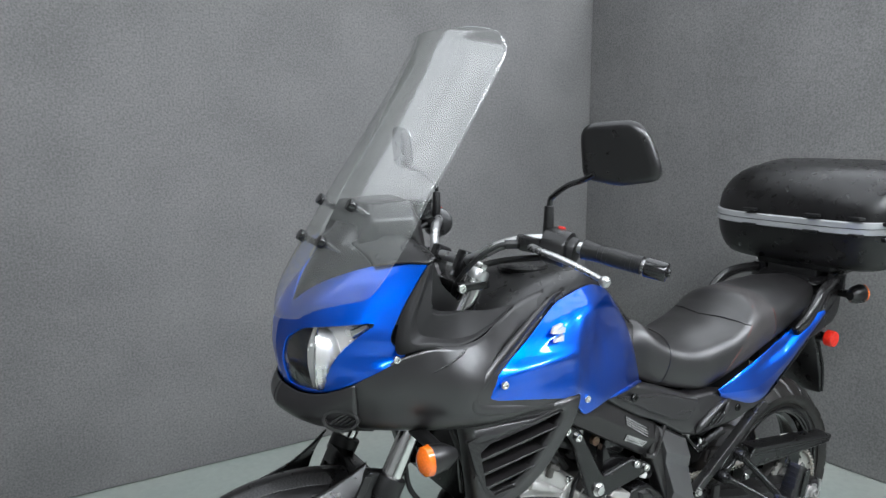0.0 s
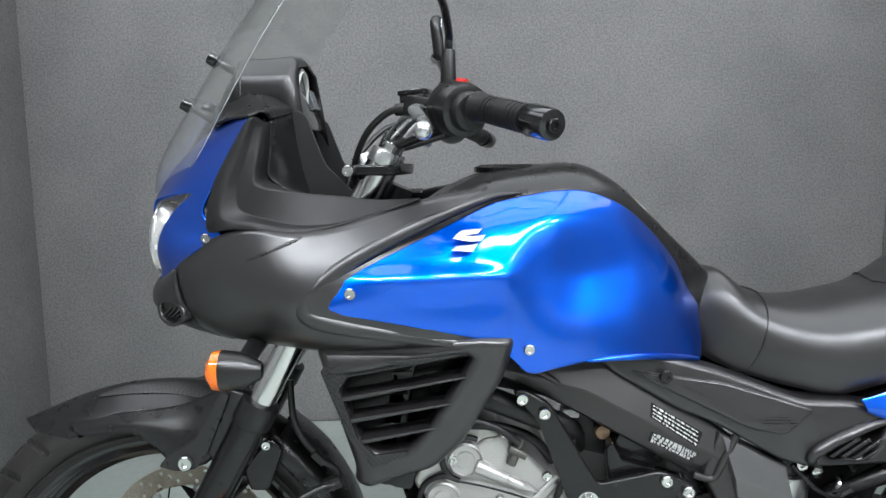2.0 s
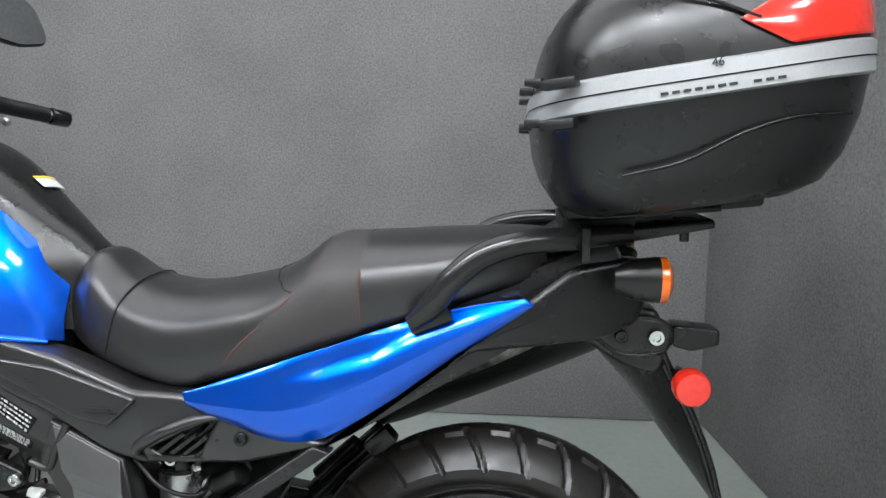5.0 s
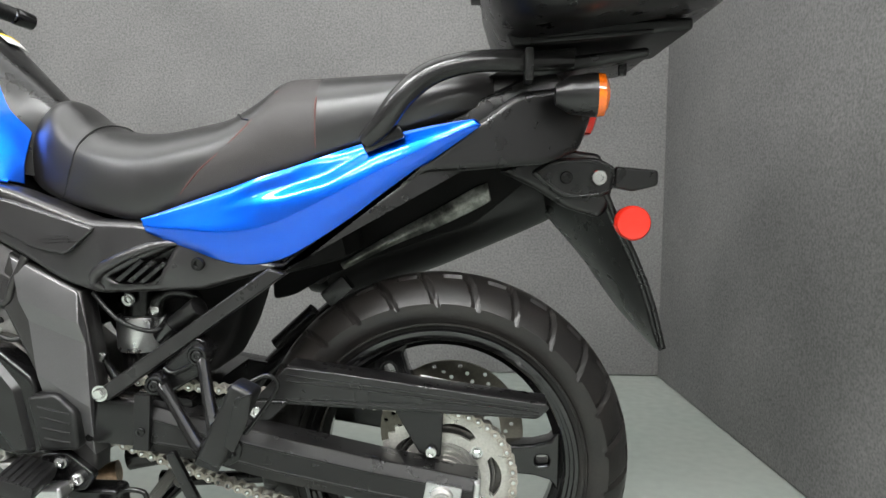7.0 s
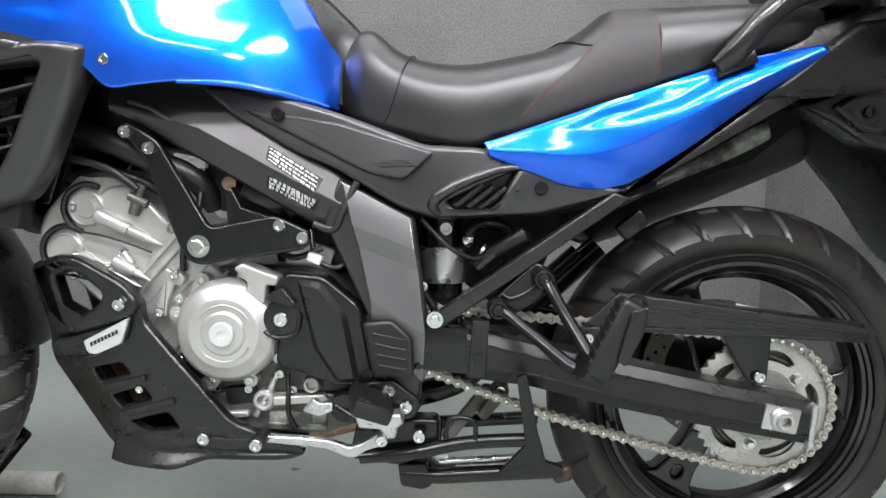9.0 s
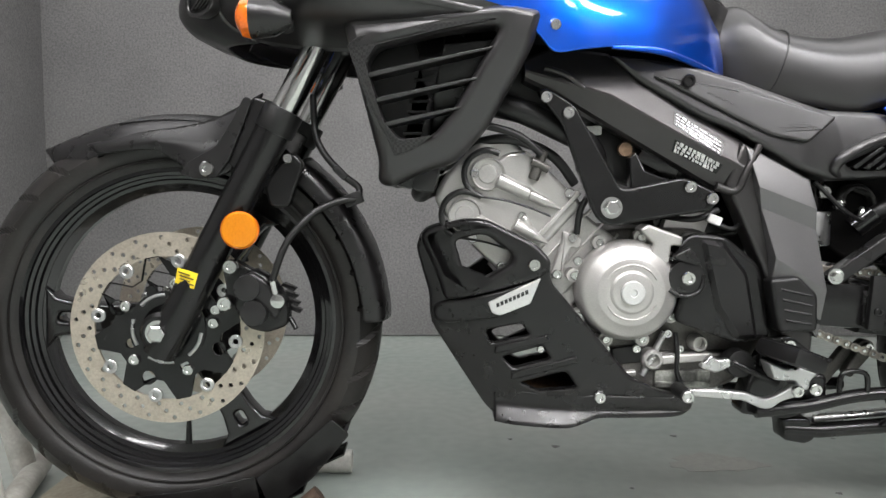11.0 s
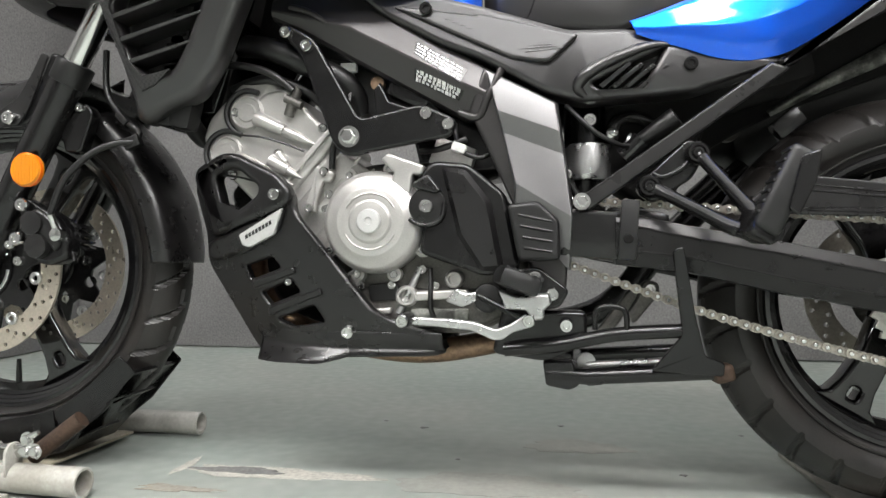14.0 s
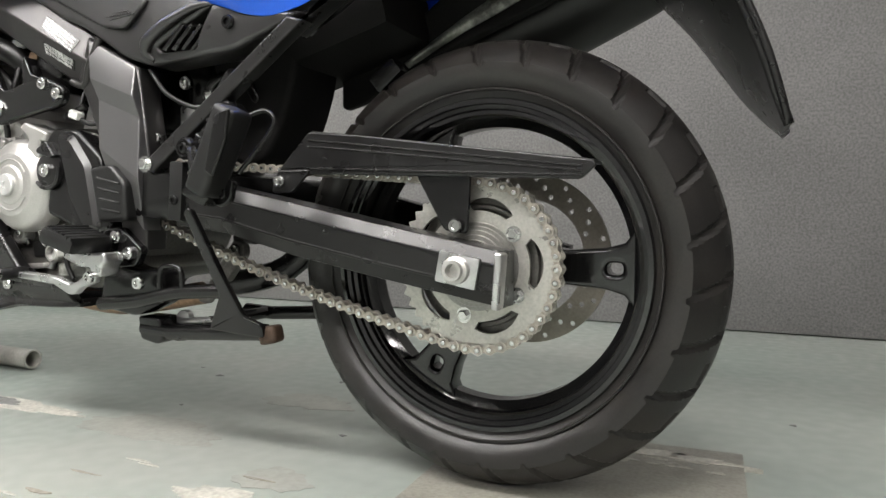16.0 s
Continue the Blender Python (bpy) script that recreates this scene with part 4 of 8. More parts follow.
def spoke_wheel(name, c, flange, inner, half, angles, hub_r, hub_half, label):
    """A cast rim with three spokes, each with a slot near the rim."""
    rim = lathe([(flange, -half), (flange + 0.003, -half + 0.006), (flange - 0.008, -half + 0.012), (flange - 0.02, -half + 0.022), (inner + 0.012, -half * 0.35), (inner, -half * 0.2), (inner, half * 0.2),
                 (inner + 0.012, half * 0.35), (flange - 0.02, half - 0.022), (flange - 0.008, half - 0.012), (flange + 0.003, half - 0.006), (flange, half), (flange - 0.006, half), (flange - 0.007, half - 0.006), (flange - 0.012, half - 0.008), (flange - 0.013, half - 0.014), (flange - 0.018, half - 0.016), (flange - 0.02, half - 0.022), (inner + 0.013, half - 0.024),
                 (inner + 0.013, -half + 0.024), (flange - 0.02, -half + 0.022), (flange - 0.018, -half + 0.016), (flange - 0.013, -half + 0.014), (flange - 0.012, -half + 0.008), (flange - 0.007, -half + 0.006), (flange - 0.006, -half)], c, 96, closed=True)
    wheel = part(name, rim, GLOSS, bike, label, sharp=30)
    part("hub", lathe([(hub_r * 0.4, -hub_half), (hub_r, -hub_half), (hub_r, -hub_half * 0.7), (hub_r * 0.8, -hub_half * 0.3), (hub_r * 0.8, hub_half * 0.3), (hub_r, hub_half), (hub_r * 0.4, hub_half)], c, 40), GLOSS, wheel)
    for a in angles:
        shape = [(hub_r * 0.7, -0.034), (inner * 0.55, -0.023), (inner * 0.82, -0.027), (inner * 0.95, -0.034), (inner + 0.006, -0.054), (inner + 0.006, 0.054), (inner * 0.95, 0.034), (inner * 0.82, 0.027), (inner * 0.55, 0.023), (hub_r * 0.7, 0.034)]
        slot = rounded([(inner * 0.83, -0.008), (inner * 0.94, -0.008), (inner * 0.94, 0.008), (inner * 0.83, 0.008)], 0.007, 3)
        sp = plate(shape, -0.02, 0.02, 0.006, [slot])
        bmesh.ops.transform(sp, matrix=pose(*c, 0, -a, 0), verts=sp.verts)
        part("spoke", sp, GLOSS, wheel)
    return wheel


def drilled_disc(c, r_out, r_in, y, holes, wheel, mat):
    ring = [(r_out * math.cos(2 * math.pi * k / 72), r_out * math.sin(2 * math.pi * k / 72)) for k in range(72)]
    cut = [[(r_in * math.cos(2 * math.pi * k / 48), r_in * math.sin(2 * math.pi * k / 48)) for k in range(48)]]
    for k in range(holes):
        a = 2 * math.pi * k / holes
        rr = r_in + (r_out - r_in) * (0.22, 0.5, 0.78)[k % 3]
        cut.append([(rr * math.cos(a) + 0.0042 * math.cos(t), rr * math.sin(a) + 0.0042 * math.sin(t)) for t in (0, 1.05, 2.09, 3.14, 4.19, 5.24)])
    bm = plate(ring, y - 0.0025, y + 0.0025, 0, cut)
    bmesh.ops.translate(bm, vec=(c[0], 0, c[2]), verts=bm.verts)
    return part("brake_disc", bm, mat, wheel, "drilled steel brake disc", sharp=25)


FA, RA, RW = (0.0, 0.0, 0.363), (1.56, 0.0, 0.321), (1.548, 0.0, 0.317)
front_wheel = spoke_wheel("front_wheel", FA, 0.262, 0.223, 0.042, (178, 298, 58), 0.05, 0.05, "gloss black cast front wheel")
part("tyre", tyre_mesh(FA, 0.342, 0.257, 0.056, 30, 0.7, 0.008), RUBBER, front_wheel, "worn black front tyre", sharp=25)
for r, y in ((0.274, 0.0525), (0.296, 0.0552)):
    part("sidewall_ridge", lathe([(r - 0.002, -y + 0.002), (r - 0.001, -y - 0.0006), (r + 0.001, -y - 0.0006), (r + 0.002, -y + 0.002)], FA, 96, closed=True), RUBBER, front_wheel)
part("valve", rod((-0.002, 0, 0.13), (0.0, -0.004, 0.185), 0.006, 0.004), SOFT, front_wheel)
# the bars stand a little to one side, and rim and tyre with them
STEER = Matrix.Rotation(radians(3.5), 4, "Z")
for ob in [front_wheel] + list(front_wheel.children):
    ob.data.transform(STEER)
for y in (-0.088, 0.088):
    drilled_disc(FA, 0.157, 0.118, y, 66, front_wheel, DISC)
    star = [((0.119 if k % 4 < 2 else 0.088) * math.cos(math.pi * (k + 0.5) / 16), (0.119 if k % 4 < 2 else 0.088) * math.sin(math.pi * (k + 0.5) / 16)) for k in range(32)]
    cuts = [[(0.045 * math.cos(t), 0.045 * math.sin(t)) for t in [2 * math.pi * k / 28 for k in range(28)]]]
    for k in range(8):
        a = 2 * math.pi * (k + 0.5) / 8
        cuts.append([(0.088 * math.cos(a) + 0.011 * math.cos(t), 0.088 * math.sin(a) + 0.011 * math.sin(t)) for t in [2 * math.pi * q / 10 for q in range(10)]] if k % 2 else
                    [(0.066 * math.cos(a) + 0.008 * math.cos(t), 0.066 * math.sin(a) + 0.008 * math.sin(t)) for t in [2 * math.pi * q / 10 for q in range(10)]])
    bm = plate(star, y - 0.003, y + 0.003, 0.0008, cuts)
    bmesh.ops.translate(bm, vec=(FA[0], 0, FA[2]), verts=bm.verts)
    part("disc_carrier", bm, SATIN, front_wheel, "black disc carrier")
    for k in range(8):
        a = math.radians(34 + 45 * k)
        shared("bobbin", BOBBIN, Matrix.Translation((0.112 * math.cos(a), y - 0.003 * (1 if y < 0 else -1), FA[2] + 0.112 * math.sin(a))) @ Matrix.Diagonal((0.0098, 0.008, 0.0098, 1)), front_wheel)
    for k in range(5):
        a = math.radians(7 + 72 * k)
        shared("disc_bolt", BOLT, Matrix.Translation((0.075 * math.cos(a), y - 0.003, FA[2] + 0.075 * math.sin(a))) @ Matrix.Diagonal((0.009, 0.008, 0.009, 1)), front_wheel)
part("sensor_ring", lathe([(0.04, -0.094), (0.062, -0.094), (0.062, -0.09), (0.04, -0.09)], FA, 48, closed=True), SATIN, front_wheel)
for a0 in (20, 92, 164, 236, 308):
    part("sensor_slot", tube([(0.0555 * math.cos(radians(a0 + t)), -0.0945, FA[2] + 0.0555 * math.sin(radians(a0 + t))) for t in (0, 15, 30, 45)], 0.003, sides=6, flat=0.5), ALLOY, front_wheel)

rear_wheel = spoke_wheel("rear_wheel", RW, 0.222, 0.19, 0.058, (0, 240, 120), 0.06, 0.06, "gloss black cast rear wheel")
part("tyre", tyre_mesh(RW, 0.309, 0.217, 0.07, 26, 0.55, 0.0055), RUBBER, rear_wheel, "dusty black rear tyre", sharp=25)
for r, y in ((0.234, 0.0625), (0.257, 0.0685)):
    part("sidewall_ridge", lathe([(r - 0.002, -y + 0.002), (r - 0.001, -y - 0.0006), (r + 0.001, -y - 0.0006), (r + 0.002, -y + 0.002)], RW, 96, closed=True), RUBBER, rear_wheel)
drilled_disc(RA, 0.13, 0.09, 0.1, 48, rear_wheel, SHADED_DISC)
# sprocket, teeth round the edge
N, PITCH = 42, 0.0158
R_S = PITCH / (2 * math.sin(math.pi / N))
teeth = []
for k in range(N * 4):
    a = 2 * math.pi * k / (N * 4)
    teeth.append(((R_S + (0.0045 if k % 4 == 2 else 0.0005 if k % 4 in (1, 3) else -0.003)) * math.cos(a), (R_S + (0.0045 if k % 4 == 2 else 0.0005 if k % 4 in (1, 3) else -0.003)) * math.sin(a)))
cuts = [[(0.05 * math.cos(2 * math.pi * k / 32), 0.05 * math.sin(2 * math.pi * k / 32)) for k in range(32)]]
for k in range(5):
    a0 = math.radians(72 * k + 4)
    cuts.append([((0.088 - 0.05 * t * t) * math.cos(a0 + t), (0.088 - 0.05 * t * t) * math.sin(a0 + t)) for t in np.linspace(-0.4, 0.4, 13)] + [(0.0705 * math.cos(a0 + t), 0.0705 * math.sin(a0 + t)) for t in np.linspace(0.34, -0.34, 9)])
SY = -0.104
bm = plate(teeth, SY - 0.003, SY + 0.003, 0, cuts)
bmesh.ops.translate(bm, vec=(RA[0], 0, RA[2]), verts=bm.verts)
part("sprocket", bm, SPROCKET, rear_wheel, "steel rear sprocket", sharp=25)
carrier_rings = [(0.026, -0.1), (0.028, -0.119), (0.0335, -0.12), (0.0345, -0.116), (0.0395, -0.116), (0.0405, -0.113), (0.0455, -0.113), (0.0465, -0.1105), (0.0505, -0.1105), (0.0515, -0.1085), (0.0555, -0.1085), (0.057, -0.106), (0.057, -0.08)]
part("sprocket_carrier", lathe(carrier_rings, RA, 56), TURNED, rear_wheel, "stepped turned aluminium sprocket carrier")
part("carrier_back", lathe([(0.03, -0.092), (0.066, -0.088), (0.072, -0.088), (0.0735, -0.094), (0.078, -0.094), (0.0795, -0.088), (0.09, -0.088), (0.094, -0.08), (0.09, -0.06), (0.05, -0.05)], RA, 48), GREY_CAST, rear_wheel)
for k in range(5):
    a = math.radians(40 + 72 * k)
    shared("nut", NUT, Matrix.Translation((RA[0] + 0.0645 * math.cos(a), SY - 0.003, RA[2] + 0.0645 * math.sin(a))) @ Matrix.Diagonal((0.007, 0.009, 0.007, 1)), rear_wheel)

# chain: a loop round both sprockets
CF, RF = Vector((0.985, 0.43)), 0.04
CR = Vector((RA[0], RA[2]))
path = []
top = (Vector((CF.x + 0.005, CF.y + RF)), Vector((CR.x - 0.004, CR.y + R_S)))
low = (Vector((CR.x - 0.02, CR.y - R_S + 0.001)), Vector((CF.x - 0.005, CF.y - RF)))
for k in range(60):
    path.append(top[0].lerp(top[1], k / 60))
for k in range(60):
    a = math.radians(90 - 190 * k / 60)
    path.append(CR + R_S * Vector((math.cos(a), math.sin(a))))
for k in range(60):
    t = k / 60
    path.append(low[0].lerp(low[1], t) - Vector((0, 0.014 * math.sin(math.pi * t))))
for k in range(20):
    a = math.radians(-95 - 175 * k / 20)
    path.append(CF + RF * Vector((math.cos(a), math.sin(a))))
path.append(path[0])
lengths = np.cumsum([0] + [(b - a).length for a, b in zip(path, path[1:])])
links = int(lengths[-1] / PITCH) // 2 * 2
spots = [Vector((float(np.interp(lengths[-1] * k / links, lengths, [p.x for p in path])), float(np.interp(lengths[-1] * k / links, lengths, [p.y for p in path])))) for k in range(links)]


def link_mesh(outer):
    bm = bmesh.new()
    w = 0.0095 if outer else 0.0072
    shape = []
    for k in range(9):
        a = math.radians(90 + 22.5 * k)
        shape.append((-PITCH / 2 + 0.0068 * math.cos(a), 0.0068 * math.sin(a)))
    shape.append((0, -0.0034))
    for k in range(9):
        a = math.radians(-90 + 22.5 * k)
        shape.append((PITCH / 2 + 0.0068 * math.cos(a), 0.0068 * math.sin(a)))
    shape.append((0, 0.0034))
    for s in (-1, 1):
        plate(shape, s * w - 0.0009, s * w + 0.0009, 0, bm=bm)
    faces = len(bm.faces)
    for x in (-PITCH / 2, PITCH / 2):
        rod((x, -w - 0.0032, 0), (x, w + 0.0032, 0), 0.0034 if outer else 0.0045, bm=bm, segments=10, bevel=0.001 if outer else 0)
    bm.faces.ensure_lookup_table()
    for f in bm.faces[faces:]:
        f.material_index = 1 if outer else 0
    me = bpy.data.meshes.new("chain_link")
    bmesh.ops.recalc_face_normals(bm, faces=bm.faces)
    bm.to_mesh(me)
    bm.free()
    me.materials.append(CHAIN)
    me.materials.append(CHROME)
    return me


LINKS = (link_mesh(True), link_mesh(False))
chain = part("drive_chain", lathe([(0.012, -0.006), (RF - 0.002, -0.006), (RF - 0.002, 0.0), (0.012, 0.0)], (CF.x, SY, CF.y), 30), CHAIN, bike, "bare oiled steel drive chain")
for k in range(links):
    a, b = spots[k], spots[(k + 1) % links]
    d = b - a
    shared("link", LINKS[k % 2], pose((a.x + b.x) / 2, SY, (a.y + b.y) / 2, 0, -math.degrees(math.atan2(d.y, d.x)), 0), chain)

# ---- fork ----
def fork_at(z):
    return 0.002 + 0.53 * (z - 0.345)


for s in (-1, 1):
    y = s * 0.107
    leg = part("fork_leg", tube([(fork_at(z), y, z) for z in (0.325, 0.36, 0.45, 0.6, 0.69)], [0.026, 0.029, 0.028, 0.028, 0.029], sides=20), SATIN, bike, "satin black lower fork leg")
    part("fork_collar", rod((fork_at(0.678), y, 0.678), (fork_at(0.714), y, 0.714), 0.0315, bevel=0.004), SOFT, leg)
    part("fork_tube", rod((fork_at(0.7), y, 0.7), (fork_at(1.09), y, 1.09), 0.0215, segments=28), CHROME, leg, "bright chromed fork tube")
    part("fork_cap", rod((fork_at(1.08), y, 1.08), (fork_at(1.1), y, 1.1), 0.0225, segments=28, bevel=0.003), ALLOY, leg, "bright fork cap")
    part("cap_hexagon", rod((fork_at(1.098), y, 1.098), (fork_at(1.112), y, 1.112), 0.013, segments=6, bevel=0.002), CHROME, leg)
    part("axle_boss", lathe([(0.03, 0.02), (0.032, -0.016), (0.026, -0.022), (0.01, -0.022)] if s < 0 else [(0.03, -0.02), (0.032, 0.016), (0.026, 0.022), (0.01, 0.022)], (0.0, y, 0.363), 32), SATIN, leg)
    if s < 0:
        part("reflector", lathe([(0.0285, -0.031), (0.0285, -0.04), (0.026, -0.043), (0.004, -0.0435)], (0.134, y, 0.526), 40), AMBER, leg, "round amber reflector")
        part("reflector_rim", lathe([(0.0278, -0.04), (0.0292, -0.04), (0.0292, -0.034), (0.0278, -0.034)], (0.134, y, 0.526), 40, closed=True), AMBER_DEEP, leg)
        for k in range(9):
            h = 0.025 * math.sqrt(1 - ((k - 4) / 5) ** 2)
            part("reflector_rib", box((0.134 + 0.0052 * (k - 4), y - 0.0435, 0.526), (0.0009, 0.0008, 2 * h), (0, 0, 0), 0), AMBER, leg)
    if s < 0:
        bolt(0.0, y - 0.022, 0.363, 0.014, leg, NUT, "axle_bolt")
        tag = part("paper_tag", bend(box((0.046, 0, 0.45), (0.034, 0.0012, 0.025), (0, 15, 0), 0, segments=1), lambda x, yy, z: (x, y - 0.0295 + yy + 12 * (x - 0.056) ** 2, z)), YELLOW, leg, "yellow paper tag with dark print")
        for bx, bz, bw in ((-0.002, 0.007, 0.02), (0.002, 0.002, 0.024), (-0.001, -0.003, 0.018), (0.009, -0.007, 0.009)):
            part("print_bar", bend(box((0.046 + bx, 0, 0.45 + bz - 0.27 * bx), (bw, 0.0005, 0.0016), (0, 15, 0), 0), lambda x, yy, z: (x, y - 0.0306 + yy + 12 * (x - 0.056) ** 2, z)), INK, tag)
        # caliper
        cal = part("brake_caliper", plate(rounded([(0.118, 0.405), (0.125, 0.45), (0.15, 0.466), (0.178, 0.45), (0.205, 0.41), (0.203, 0.375), (0.17, 0.363), (0.14, 0.37)], 0.01), -0.135, -0.095, 0.008), SATIN, bike, "dark grey two-piston brake caliper")
        for px, pz in ((0.143, 0.436), (0.152, 0.397)):
            part("piston_cap", lathe([(0.021, -0.135), (0.02, -0.146), (0.004, -0.148)], (px, 0, pz), 28), STRUT, cal)
        part("caliper_bracket", plate(rounded([(0.1, 0.46), (0.115, 0.48), (0.15, 0.46), (0.13, 0.4), (0.095, 0.4), (0.105, 0.43)], 0.006), -0.122, -0.1, 0.003), SATIN, cal)
        for bx, bz, br in ((0.115, 0.468, 0.012), (0.105, 0.41, 0.012), (0.09, 0.4, 0.008)):
            bolt(bx, -0.128, bz, br, cal)
        part("banjo", rod((0.187, -0.137, 0.42), (0.184, -0.15, 0.45), 0.006, bm=lathe([(0.011, -0.13), (0.011, -0.146), (0.004, -0.148)], (0.19, 0, 0.416), 14)), CHROME, cal, "bright hose fitting")
        for k in range(4):
            part("cooling_fin", box((0.198 + 0.003 * k, -0.09, 0.432 - 0.012 * k), (0.022, 0.03, 0.004), (0, 25, 0), 0.001), SATIN, cal)
        part("caliper_bridge", plate(rounded([(0.13, 0.452), (0.15, 0.462), (0.175, 0.445), (0.195, 0.405), (0.185, 0.385), (0.165, 0.41), (0.145, 0.425)], 0.008), -0.142, -0.12, 0.006, segments=3), STRUT, cal)
        part("bleed_nipple", rod((0.205, -0.12, 0.385), (0.215, -0.128, 0.37), 0.004), SATIN, cal)
        part("brake_hose", tube([(0.184, -0.15, 0.45), (0.206, -0.145, 0.508), (0.246, -0.132, 0.553), (0.283, -0.118, 0.571), (0.308, -0.107, 0.575), (0.312, -0.1, 0.592), (0.289, -0.099, 0.611), (0.257, -0.096, 0.646), (0.242, -0.09, 0.68), (0.238, -0.085, 0.74)], 0.0055), SOFT, cal)
        part("hose_clip", box((0.304, -0.104, 0.574), (0.03, 0.016, 0.02), (0, -20, 0)), SOFT, cal)
        part("hose_clip", box((0.283, -0.1, 0.616), (0.026, 0.018, 0.012), (0, 45, 0)), SOFT, cal)
part("fork_brace", box((0.17, 0, 0.68), (0.05, 0.22, 0.04), (0, 27, 0), 0.008), SATIN, bike)
clamp = part("top_clamp", plate(rounded([(-0.045, -0.13), (0.03, -0.13), (0.05, -0.05), (0.05, 0.05), (0.03, 0.13), (-0.045, 0.13), (-0.03, 0)], 0.02), -0.008, 0.008, 0.003), SATIN, bike, "black fork top clamp")
clamp.matrix_world = pose(fork_at(1.072), 0, 1.072, 90, 0, 0) @ pose(0, 0, 0, 0, 0, 0)
clamp.rotation_euler = (radians(-90), radians(0), 0)
bolt(0.344, -0.128, 1.071, 0.009, bike, name="clamp_bolt")
part("lower_clamp", box((fork_at(0.86), 0, 0.86), (0.08, 0.26, 0.04), (0, 28, 0), 0.01), SATIN, bike)

# front mudguard
guard = []
arch = ((128, 0.006, 0.369), (125, 0.026, 0.364), (120, 0.043, 0.359), (110, 0.059, 0.354), (98, 0.066, 0.352), (84, 0.07, 0.353), (72, 0.073, 0.358), (60, 0.075, 0.366))
for a, w, up in arch:
    c, sn = math.cos(radians(a)), math.sin(radians(a))
    guard.append([(FA[0] + (up - q) * c, y * w, FA[2] + (up - q) * sn) for y, q in ((-1.0, 0.052), (-0.88, 0.032), (-0.5, 0.012), (0, 0.0), (0.5, 0.012), (0.88, 0.032), (1.0, 0.052))])
mudguard = part("front_mudguard", skin(guard), PLASTIC, bike, "matte black front mudguard", solid=0.004)
weave = []
for a, u0, u1 in ((106, -0.44, -0.38), (100, -0.5, -0.24), (92, -0.54, -0.2), (84, -0.57, -0.2), (78, -0.6, -0.22), (73, -0.6, -0.3)):
    w, up = (float(np.interp(-a, [-q[0] for q in arch], [q[k] for q in arch])) for k in (1, 2))
    weave.append([(FA[0] + (up + 0.0026 - 0.044 * u * u - 0.012 * max(0.0, -u - 0.5)) * math.cos(radians(a)), u * w, FA[2] + (up + 0.0026 - 0.044 * u * u - 0.012 * max(0.0, -u - 0.5)) * math.sin(radians(a))) for u in (u0, (u0 + u1) / 2, u1)])
part("woven_patch", skin(weave), WOVEN, mudguard, "woven-look textured patch", solid=0.0016)
for s in (-1, 1):
    part("mudguard_side", skin([[(-0.14, s * 0.046, 0.66), (-0.128, s * 0.056, 0.654), (-0.118, s * 0.06, 0.645)],
                                [(-0.045, s * 0.06, 0.68), (-0.036, s * 0.078, 0.666), (-0.03, s * 0.078, 0.652)],
                                [(0.015, s * 0.07, 0.688), (0.016, s * 0.092, 0.663), (0.012, s * 0.09, 0.634)],
                                [(0.068, s * 0.076, 0.7), (0.066, s * 0.106, 0.657), (0.052, s * 0.11, 0.609)],
                                [(0.12, s * 0.084, 0.724), (0.11, s * 0.113, 0.672), (0.1, s * 0.115, 0.613)],
                                [(0.152, s * 0.09, 0.742), (0.132, s * 0.114, 0.69), (0.112, s * 0.112, 0.638)]]), PLASTIC, mudguard, solid=0.004)
for ob in [mudguard] + list(mudguard.children):
    ob.data.transform(STEER)
part("mudguard_bracket", plate(rounded([(0.034, 0.612), (0.05, 0.632), (0.092, 0.656), (0.12, 0.7), (0.137, 0.733), (0.15, 0.728), (0.135, 0.69), (0.112, 0.635), (0.092, 0.607), (0.06, 0.604)], 0.006), -0.1185, -0.113, 0.0015), STRUT, mudguard, "satin grey mudguard bracket")
bolt(0.079, -0.12, 0.62, 0.012, mudguard)
bolt(0.2, -0.1, 0.638, 0.008, mudguard)
rear_half = []
for a, w in ((52, 0.07), (38, 0.074), (22, 0.074), (8, 0.07), (1, 0.064)):
    c, sn = math.cos(radians(a)), math.sin(radians(a))
    rear_half.append([(FA[0] + 0.315 * c, -w, FA[2] + 0.315 * sn), (FA[0] + 0.345 * c, -w * 0.9, FA[2] + 0.345 * sn), (FA[0] + 0.356 * c, 0, FA[2] + 0.356 * sn), (FA[0] + 0.345 * c, w * 0.9, FA[2] + 0.345 * sn), (FA[0] + 0.315 * c, w, FA[2] + 0.315 * sn)])
part("mudguard_rear", skin(rear_half), PLASTIC, mudguard, solid=0.004)
part("fork_gusset", plate(rounded([(0.105, 0.63), (0.13, 0.69), (0.15, 0.735), (fork_at(0.715), 0.72), (fork_at(0.66), 0.66), (fork_at(0.6), 0.6)], 0.006), -0.112, -0.085, 0.006, segments=3), PLASTIC, mudguard)
part("mudguard_stay", plate(rounded([(0.16, 0.6), (0.205, 0.65), (0.225, 0.63), (0.2, 0.56), (0.17, 0.56)], 0.01), -0.1, -0.075, 0.004), SATIN, mudguard)

